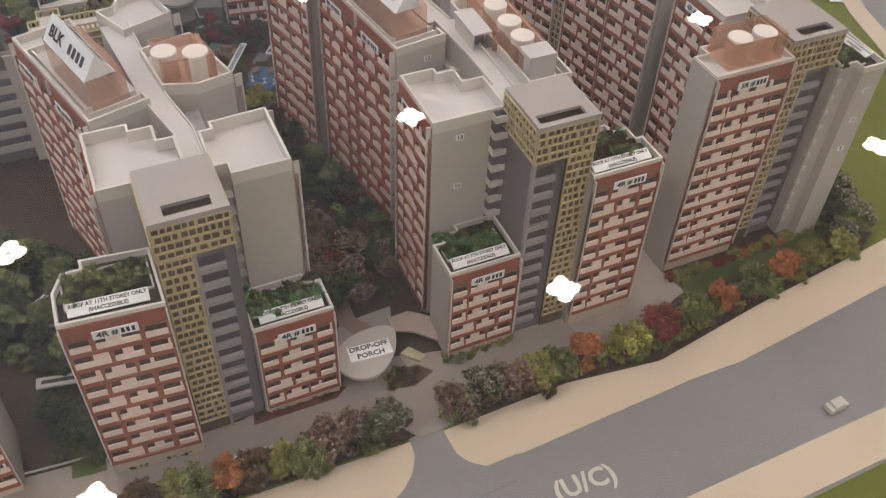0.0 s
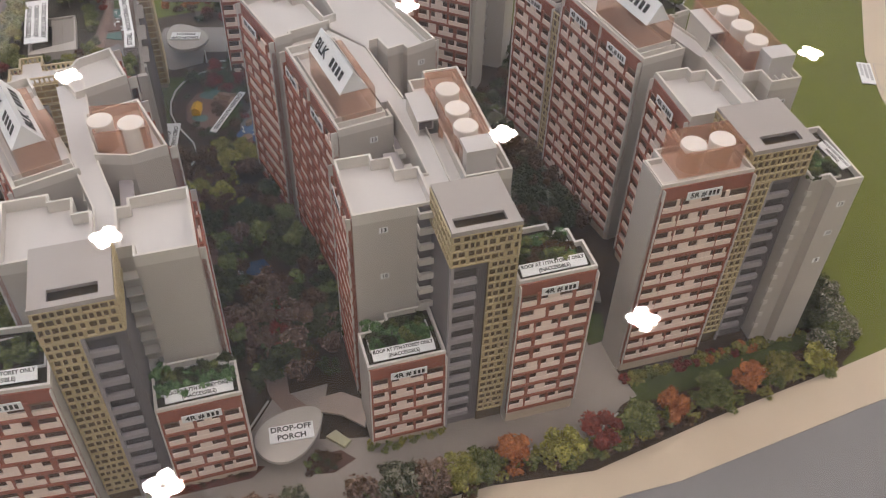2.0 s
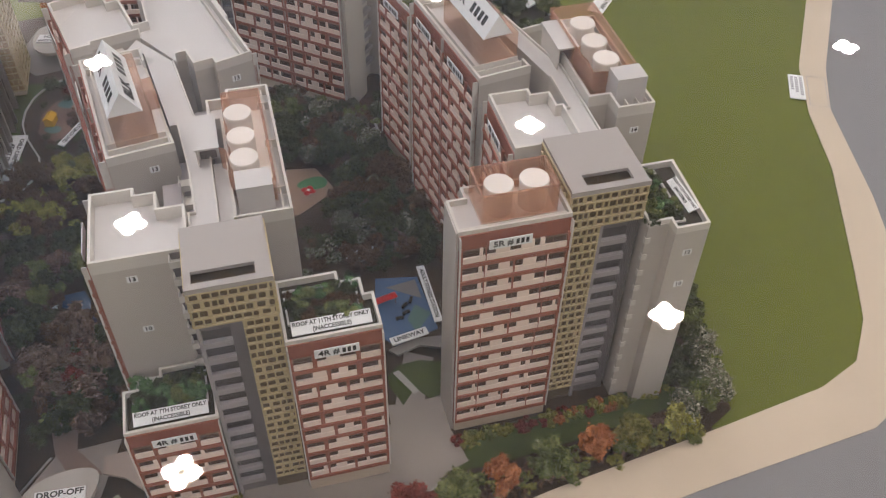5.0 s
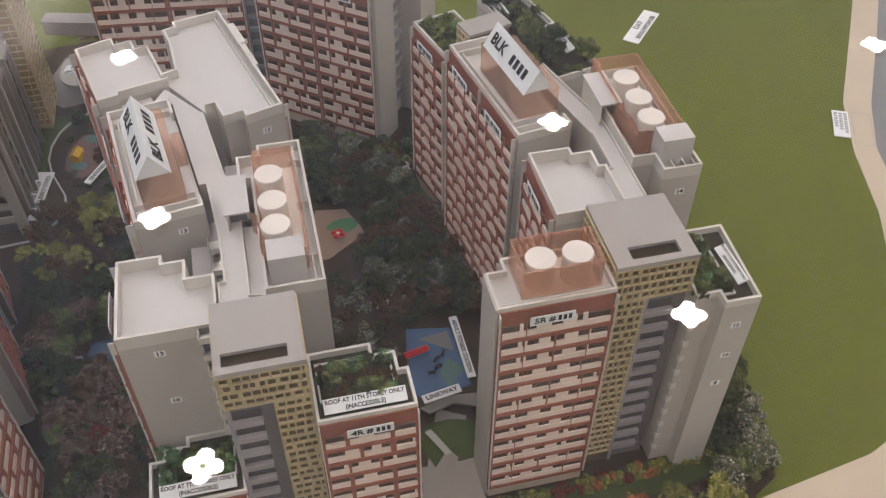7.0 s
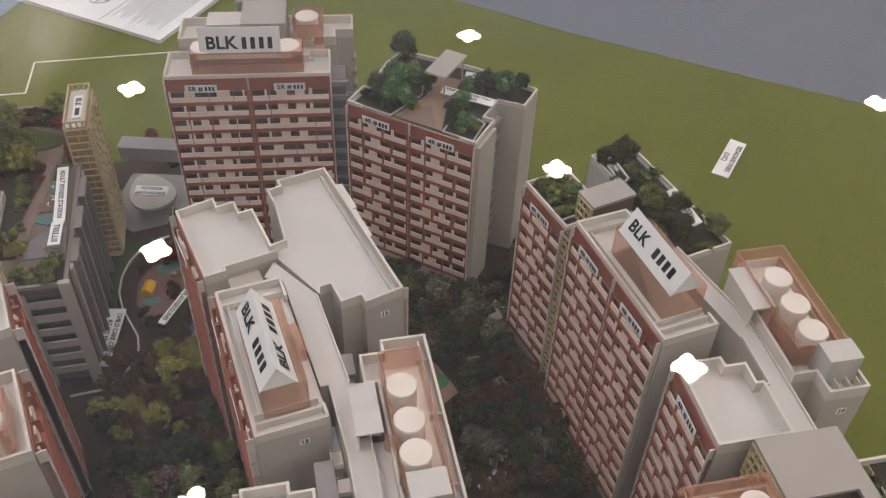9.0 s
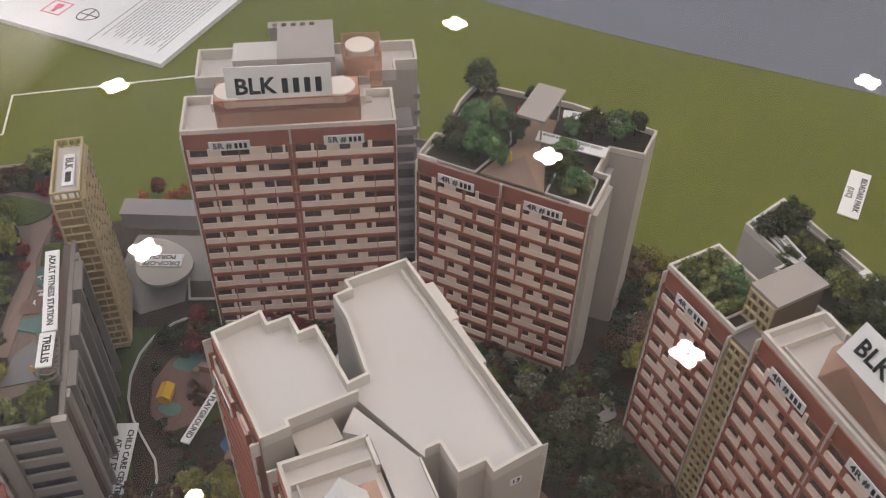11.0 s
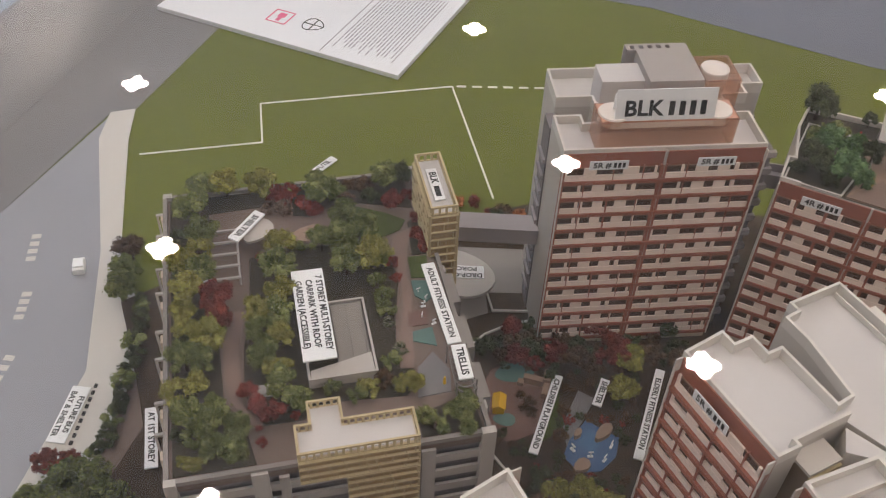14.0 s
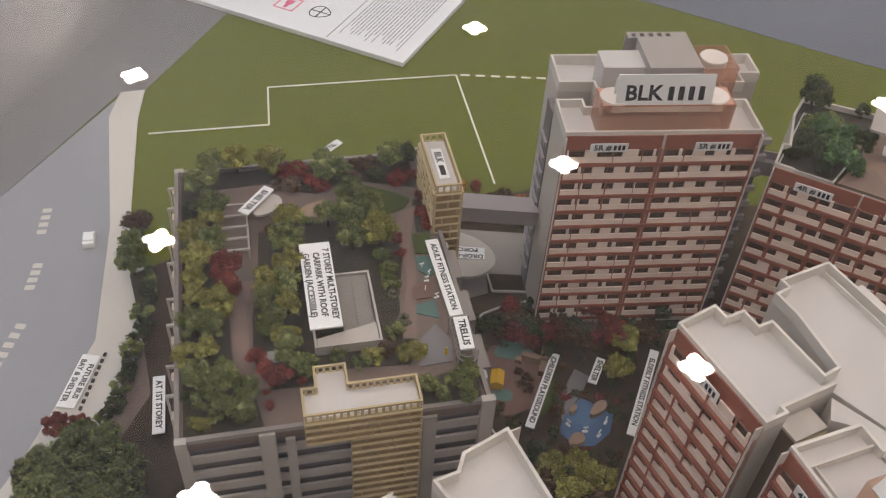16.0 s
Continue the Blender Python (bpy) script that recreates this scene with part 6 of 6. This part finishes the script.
sheet("flower_bed", [(-3.4, 42.2), (-1.0, 43.4), (0.4, 42.9), (-0.9, 41.3), (-3.0, 40.6)], 0.19, mat("red_brown_soil", (0.10, 0.05, 0.035), 0.9, 0.4, 90, 0.5), "dark red-brown flower bed", "flower bed")
sheet("flower_bed", [(-12.9, 36.2), (-7.0, 39.4), (-6.4, 40.6), (-7.2, 40.5), (-13.2, 37.2)], 0.19, mat("dull_red_soil", (0.13, 0.05, 0.035), 0.9, 0.4, 90, 0.5), "dull red flower bed before a block", "flower bed")
planting(None, [(-3.4, 41.0), (-2.5, 43.0), (-0.8, 42.6), (-0.9, 41.5), (-2.7, 40.7)], 0.16, 14, ("dark", "brown", "green", "brown"), G3, 0.0, 0.35, 0.55)
planting(None, [(-12.7, 36.5), (-7.2, 39.7), (-7.3, 40.3), (-12.9, 37.1)], 0.16, 18, ("brown", "red", "brown"), G3, 0.0, 0.25, 0.4)
planting(None, [(-21.0, 31.4), (-16.4, 33.8), (-16.8, 34.4), (-21.2, 32.3)], 0.16, 20, ("dark", "dark", "green"), G3, 0.0, 0.4, 0.6)
solid("kerb", Geo().prism(band([(-14.5, 32.8), (-10.6, 34.5)], 0.16), 0.1, 0.4), PAVEW, at(0, 0), "thin pale kerb beside the driveway", "kerb", kind="structure")
sheet("lawn_corner", [(-25.9, 32.4), (-24.0, 33.6), (-22.7, 31.2), (-25.0, 30.2)], 0.2, LAWN, "small green lawn corner", "lawn")
s = lying_label(-33.4, 45.5, 1.1, 66, 3.6, 0.8, (), 0.5)
bars(s, at(0, 0, 0.115), [(-1.5 + i * 0.38, -1.24 + i * 0.38) for i in range(8)], 0.4, FINE)
sheet("driveway_end", [(14.6, 57.5), (16, 57.9), (17.8, 59), (19.2, 60), (20.0, 56.6), (22, 54.2), (20.4, 52.6), (17, 53)], 0.188, DRIVE, "grey driveway end between two blocks", "driveway")
sheet("lawn_link", [(13.9, 60.2), (14.4, 61.5), (15.9, 62.4), (18.2, 62.8), (18.8, 60.0), (17.8, 59.0), (16.3, 59.6), (15.9, 57.8), (14.3, 59.3)], 0.195, LAWN, "dark green lawn patch by the linkway", "lawn")
sheet("path_link", [(14.2, 60.6), (14.6, 61.0), (16.75, 59.45), (16.4, 59.05)], 0.21, PALE, "pale path strip across the lawn", "path")
solid("linkway_roof", Geo().prism([(13.4, 62.1), (15.1, 63.8), (17.7, 64.9), (18.0, 63.5), (15.8, 63.3), (14.3, 61.8)], 0.9, 1.1).tube(14.2, 62.5, 0.1, 0.9, 0.08, 8).tube(17.4, 64.2, 0.1, 0.9, 0.08, 8), CONC, at(0, 0), "grey curved linkway roof between two blocks", "canopy")
# corner of a neighbouring block
NB = thing("apartment_block", at(-28.1, 29.3, 0, 28.8), "corner of a neighbouring grey and brick-red model block", "building", "model apartment blocks")
wing(NB, rect(-7.0, 0.0, 0.0, 5.0), 10.1, label="low wing")
facade(NB, -7.0, 0.0, 7.0, 10.05, 5, 0, 1, 27)
covered = thing("covered_link", at(-28.85, 38.0, 0, 19), "low covered link with a pale label strip", "canopy")
part("canopy", Geo().box(-1.6, -0.5, 1.0, 1.9, 0.5, 1.2), PALE, covered)
part("post", Geo().tube(-1.3, 0, 0.1, 1.0, 0.1, 8).tube(1.6, 0, 0.1, 1.0, 0.1, 8), CONC, covered)
bars(covered, at(0, 0, 1.2), [(-1.2, 1.5)], 0.35)
# car park roof courts
for nm, poly, mt, lb in (
        ("court_teal", [(19.3, 14.2), (20.4, 14.0), (20.7, 12.5), (20.0, 12.0), (19.3, 12.7)], TEAL, "teal roof court patch"), ("court_teal", [(18.5, 9.4), (19.9, 9.6), (19.9, 7.9), (18.4, 8.6)], TEAL, "teal roof court patch"),
        ("court_salmon", [(18.5, 11.1), (19.9, 11.4), (19.7, 9.9), (18.3, 9.9)], SALMON, "salmon roof court patch"), ("court_grey", [(19.5, 7.4), (20.3, 5.7), (20.0, 4.0), (17.8, 3.9), (18.3, 6.3)], FLOORGREY, "grey roof court patch"),
        ("roof_path", [(6.7, 13.5), (7.4, 13.4), (6.9, 10.2), (6.8, 7.7), (7.2, 5.6), (8.0, 3.7), (7.1, 3.8), (6.1, 5.8), (5.8, 7.8), (5.8, 10.4)], PATH, "brown roof garden path"),
        ("roof_path", [(18.7, 19.0), (20.4, 19.8), (19.7, 17.6), (19.1, 15.1), (19.2, 13.3), (18.0, 6.3), (17.1, 6.5), (17.4, 8.5), (18.3, 11.7), (18.6, 14.6), (18.5, 16.5)], PATH, "brown roof garden path"),
        ("roof_patch", [(11.2, 20.5), (12.1, 21.2), (13.2, 21.5), (13.6, 21.0), (12.6, 19.6), (11.5, 19.8)], CORK, "tan roof paving patch"),
        ("roof_lawn", [(14.0, 20.3), (14.7, 22.4), (16.6, 22.9), (18.7, 21.8), (20.1, 20.7), (19.5, 19.7), (18.3, 19.2), (16.9, 19.3)], LAWN, "green roof lawn"),
        ("roof_lawn", [(19.5, 16.6), (20.9, 16.6), (20.8, 14.3), (19.4, 14.5)], LAWN, "green roof lawn")):
    part(nm, Geo().prism(poly, DECK, DECK + 0.045 + 0.004 * len(nm)), mt, P, lb)

# ---------------- fittings of the roof garden and the blocks ----------------
# trellis and shelter on the car park roof
for k in range(7):
    part("trellis_ring", Geo().ring([(20.85 + (0.75 - 0.02 * k) * math.cos(i * math.pi / 8), 3.6 + k * 0.45 + 0.75 * math.sin(i * math.pi / 8)) for i in range(16)], 0.06, 13.3, 13.4), CONC, P)
for x, y in ((20.2, 3.4), (21.5, 3.4), (20.2, 6.4), (21.5, 6.4)):
    part("trellis_post", Geo().tube(x, y, DECK, 13.9, 0.06, 8), CONC, P)
part("shelter_canopy", Geo().prism(egg(8.9, 20.3, 1.35, 0.95, 0.9), 13.2, 13.4), PALE, P, "pale egg-shaped shelter roof")
part("shelter_post", Geo().tube(8.9, 20.3, DECK, 13.2, 0.09, 8), CONC, P)
for i in range(5):
    part("pergola_beam", Geo().box(4.6, 16.0 + i * 1.25, 12.9, 7.4, 16.16 + i * 1.25, 13.05), PALE, P)
part("pergola_rail", Geo().box(7.3, 16.0, 12.2, 7.42, 21.2, 12.95), PALE, P)
for x, y, rz in ((19.6, 13.0, 10), (20.0, 12.2, 40), (19.4, 10.6, 70), (20.1, 9.9, 20), (19.7, 11.6, 0)):
    e = part("fitness_machine", Geo().box(-0.3, -0.12, 0, 0.3, 0.12, 0.12).tube(0, 0, 0.1, 0.7, 0.06, 6).box(-0.28, -0.05, 0.62, 0.28, 0.05, 0.75), SIGN, P, "tiny white fitness machine", at(x, y, DECK, rz) @ Matrix.Scale(0.62, 4))
part("plant_box", Geo().box(7.7, 5.8, DECK, 8.7, 6.5, DECK + 0.4), PALE, P)
for i in range(4):
    part("side_frame", Geo().box(1.45, 4.0 + i * 6.0, 0.2, 1.6, 4.15 + i * 6.0, 12.2).box(1.45, 6.45 + i * 6.0, 0.2, 1.6, 6.6 + i * 6.0, 12.2).box(1.45, 4.0 + i * 6.0, 12.2, 2.0, 4.2 + i * 6.0, 12.4).box(1.45, 6.4 + i * 6.0, 12.2, 2.0, 6.6 + i * 6.0, 12.4), PALE, P, "tall beige side frame")
part("side_wall", Geo().box(21.55, 1.5, 0.2, 21.75, 16.0, 11.4), mat("brown_carpark_wall", (0.15, 0.085, 0.06), 0.6, 0.2, 40), P, "brown car park side wall")
for i in range(3):
    y = 3.0 + i * 4.2
    part("side_frame", Geo().box(21.75, y, 0.2, 22.35, y + 0.3, 12.3).box(21.75, y + 2.6, 0.2, 22.35, y + 2.9, 12.3).box(21.75, y, 12.0, 22.35, y + 2.9, 12.4), CONC, P, "tall grey-brown side frame")
    for k in range(6):
        part("window", Geo().box(21.74, y + 0.4, 1.6 + k * 1.65, 21.85, y + 2.5, 2.5 + k * 1.65), DARK, P)
# tiny plain figures that stand on the roofs
for owner, x, y, z, mt in ((P, 19.7, 4.7, DECK, YELLOW), (P, 18.4, 1.4, DECK, FRAME), (D, 6.9, 2.6, 17.86, YELLOW), (D, 5.2, 8.0, 17.86, REDP)):
    m = owner.matrix_basis @ at(x, y, z)
    solid("figurine", Geo().tube(0, 0, 0, 0.5, 0.13, 7, 0.09).tube(0, 0, 0.5, 0.7, 0.09, 7, 0.07), mt, m, "tiny plain model figure standing on a roof terrace", "figurine", "model figures")
# ledge stacks on the end walls
for i in range(10):
    part("end_ledge", Geo().box(12.9, 4.3, 2.2 + i * ST, 13.45, 6.7, 2.65 + i * ST), LEDGE, D)
    part("end_ledge", Geo().box(0.0, 3.3, 2.2 + i * ST, 0.9, 5.1, 2.6 + i * ST), LEDGE, C)
part("link_core", Geo().box(15.12, 0.2, 0.1, 16.4, 2.6, 19.2), SHADE, C, "dark link shaft")
for i in range(12):
    part("end_ledge", Geo().box(15.1, -0.1, 1.6 + i * ST, 16.6, 0.3, 2.1 + i * ST), LEDGE, C)
for i in range(11):
    z = 1.9 + i * ST
    part("side_ledge", Geo().box(17.0, 6.2, z, 17.5, 7.4, z + 0.4), LEDGE, C)
    # access balconies in the slots between spine and wings
    part("access_ledge", Geo().box(8.35, 17.6, z + 0.6, 9.2, 19.8, z + 1.0), LEDGE, A)
    part("access_ledge", Geo().box(4.7, 9.2, z + 0.6, 5.9, 13.8, z + 1.0), LEDGE, A)
    part("access_ledge", Geo().box(9.4, 13.4, z + 0.6, 10.9, 14.8, z + 1.0), LEDGE, B)
    part("access_ledge", Geo().box(5.6, 12.4, z + 0.6, 6.6, 16.8, z + 1.0), LEDGE, L)
    part("corner_balcony", Geo().box(5.2, 6.9, z + 1.2, 6.5, 7.1, z + 1.7).box(5.2, 5.9, z + 1.2, 6.5, 6.9, z + 1.3), WHITE, L)
# roof upstands beside the tanks and the sign wings
for owner, m in ((sa, 4.6), (sb, 4.3), (sl, 4.7)):
    for y in (0.9, 1.6, 11.2):
        part("upstand", Geo().box(0.3, y, 20.05, m - 0.3, y + 0.12, 20.6 if owner is not sb else 21.2), WHITE, owner)
    part("upstand", Geo().box(0.55, 1.6, 20.05, 0.65, 11.2, 20.5 if owner is not sb else 21.1), WHITE, owner)
for owner, x0, y0, x1, y1, z in ((A, 12.35, 7.3, 12.45, 20.6, 20.3), (B, 16.75, 9.3, 16.85, 20.6, 21.4), (B, 0.5, 0.35, 7.4, 0.45, 21.15), (C, 0.6, -0.75, 14.8, -0.65, 20.5)):
    part("upstand", Geo().box(x0, y0, z - 0.5, x1, y1, z), WHITE, owner)
for x, y in ((12.0, 9.5), (12.0, 14.5), (12.0, 18.9)):
    part("upstand", Geo().box(x, y, 19.75, 12.8, y + 0.1, 20.4), WHITE, A)
for x, y in ((15.2, 9.9), (16.0, 9.9)):
    part("upstand", Geo().box(x, 9.2, 20.9, x + 0.1, 10.6, 21.5), WHITE, B)
part("parapet_step", Geo().box(12.0, 2.5, 19.9, 12.5, 5.6, 20.7).box(12.1, -0.8, 19.9, 12.35, 2.5, 20.6), WHITE, R)
part("parapet_rail", Geo().box(11.4, -6.3, 20.0, 11.5, 7.6, 20.4), WHITE, R)
# dashed kerb and shelter line by the bus bay
bl = Geo()
for i in range(9):
    bl.box(-3.0 + i * 0.68, -0.12, 0, -2.66 + i * 0.68, 0.12, 0.12)
solid("bay_marking", bl, INK, at(-60.5, 72.5, 0.13, -78), "black dashed kerb marking by the bus bay", "marking")
# garden-level skirting kerbs of the driveway
for pts in ([(3.2, 40.6), (11, 45.5), (18.6, 48.9), (20.6, 52)], [(-14, 36.8), (-9.2, 41.2), (-8.2, 46.6)], [(-36, 26.8), (-14, 36.8)]):
    solid("kerb", Geo().prism(band(pts, 0.14), 0.1, 0.26), PALE, at(0, 0), "thin pale driveway kerb", "kerb", kind="structure")
# ledge stacks deep in the slots beside the spines
for i in range(11):
    z = 2.0 + i * ST
    part("slot_ledge", Geo().box(7.35, 20.6, z, 8.2, 22.4, z + 0.35), LEDGE, A)
    part("slot_ledge", Geo().box(5.9, 14.0, z, 6.5, 16.6, z + 0.35), LEDGE, A)
    part("slot_ledge", Geo().box(10.5, 13.6, z, 11.2, 15.4, z + 0.35), LEDGE, B)
for owner, spots in ((A, ((6.05, 9.2, 6.75, 10.4), (5.95, 11.4, 6.7, 12.6), (5.75, 13.4, 6.5, 14.6))), (L, ((3.3, 13.2, 4.0, 14.4), (3.0, 15.2, 3.7, 16.4))), (B, ((10.65, 13.6, 11.4, 14.8),))):
    for x0, y0, x1, y1 in spots:
        for i in range(11):
            z = 2.4 + i * ST
            part("stair_ledge", Geo().box(x0, y0, z, x1, y1, z + 0.08).box(x0, y0, z + 0.08, x0 + 0.06, y1, z + 0.5).box(x0 + 0.06, y0, z + 0.08, x1, y0 + 0.06, z + 0.5), WHITE, owner)
part("roof_infill", Geo().box(8.32, 7.25, 0.1, 9.24, 13.6, 19.75), ROOF, A)
# kerbs and joint of the roof ramp
for x in (13.25, 14.25, 15.2):
    part("ramp_kerb", Geo().add([(x, 6.2, DECK + 0.03), (x + 0.12, 6.2, DECK + 0.03), (x + 0.12, 12.2, DECK + 0.71), (x, 12.2, DECK + 0.71), (x, 6.2, DECK + 0.14), (x + 0.12, 6.2, DECK + 0.14), (x + 0.12, 12.2, DECK + 0.82), (x, 12.2, DECK + 0.82)], [(3, 2, 1, 0), (4, 5, 6, 7), (0, 1, 5, 4), (1, 2, 6, 5), (2, 3, 7, 6), (3, 0, 4, 7)]), CONC, P)
part("ramp_slab", Geo().prism([(11.3, 6.1), (15.4, 6.1), (15.4, 7.6), (11.3, 6.7)], DECK + 0.7, DECK + 0.82), PALE, P, "pale slanting slab over the ramp well")
planting(None, [(-9.0, 93.6), (-4.8, 91.6), (1.6, 92.6), (4.0, 95.8), (5.0, 99.4), (3.4, 101.2), (2.4, 94.6), (-4.6, 93.4), (-9.2, 95.0)], 0.15, 46, ("dark", "brown", "dark", "green", "white", "brown"), G4, 0.3, 0.7, 1.15)
planting(None, [(-6, 88), (-2, 91.4), (4.2, 91.6), (3.0, 94.4), (-4.4, 92.6), (-9.6, 93.6)], 0.15, 30, ("dark", "brown", "dark", "green"), G4, 0.2, 0.7, 1.1)
OPEN += ((-22.0, 81.5, 2.5), (-28.9, 84.0, 3.3), (-26.0, 81.5, 1.4), (-26.0, 85.0, 1.4), (-22.6, 85.6, 1.5), (-18.2, 85.5, 0.9), (-18.2, 88.5, 0.9), (-18.2, 82.5, 0.9))
planting(None, [(-27.2, 78.4), (-23.0, 74.6), (-19.2, 78.0), (-18.8, 90.5), (-24.0, 90.6), (-30.5, 89.4), (-32.8, 85.0), (-31.4, 81.2)], 0.15, 90, ("brown", "dark", "brown", "dark", "red"), G4, 0.1, 0.35, 0.75)
# the joined low planting
V, F, M = np.concatenate(STUFF["v"]), np.concatenate(STUFF["f"]), np.concatenate(STUFF["m"])
me = bpy.data.meshes.new("undergrowth")
me.vertices.add(len(V))
me.vertices.foreach_set("co", V.ravel())
me.loops.add(len(F) * 3)
me.loops.foreach_set("vertex_index", F.ravel().astype(np.int32))
me.polygons.add(len(F))
me.polygons.foreach_set("loop_start", np.arange(len(F), dtype=np.int32) * 3)
me.polygons.foreach_set("material_index", M)
for colour in SLOTS:
    me.materials.append(LEAF[colour])
me.update(calc_edges=True)
tagged(new("undergrowth", me), "dark brown and green flocked undergrowth between the blocks and along the street", "undergrowth", kind="stuff")
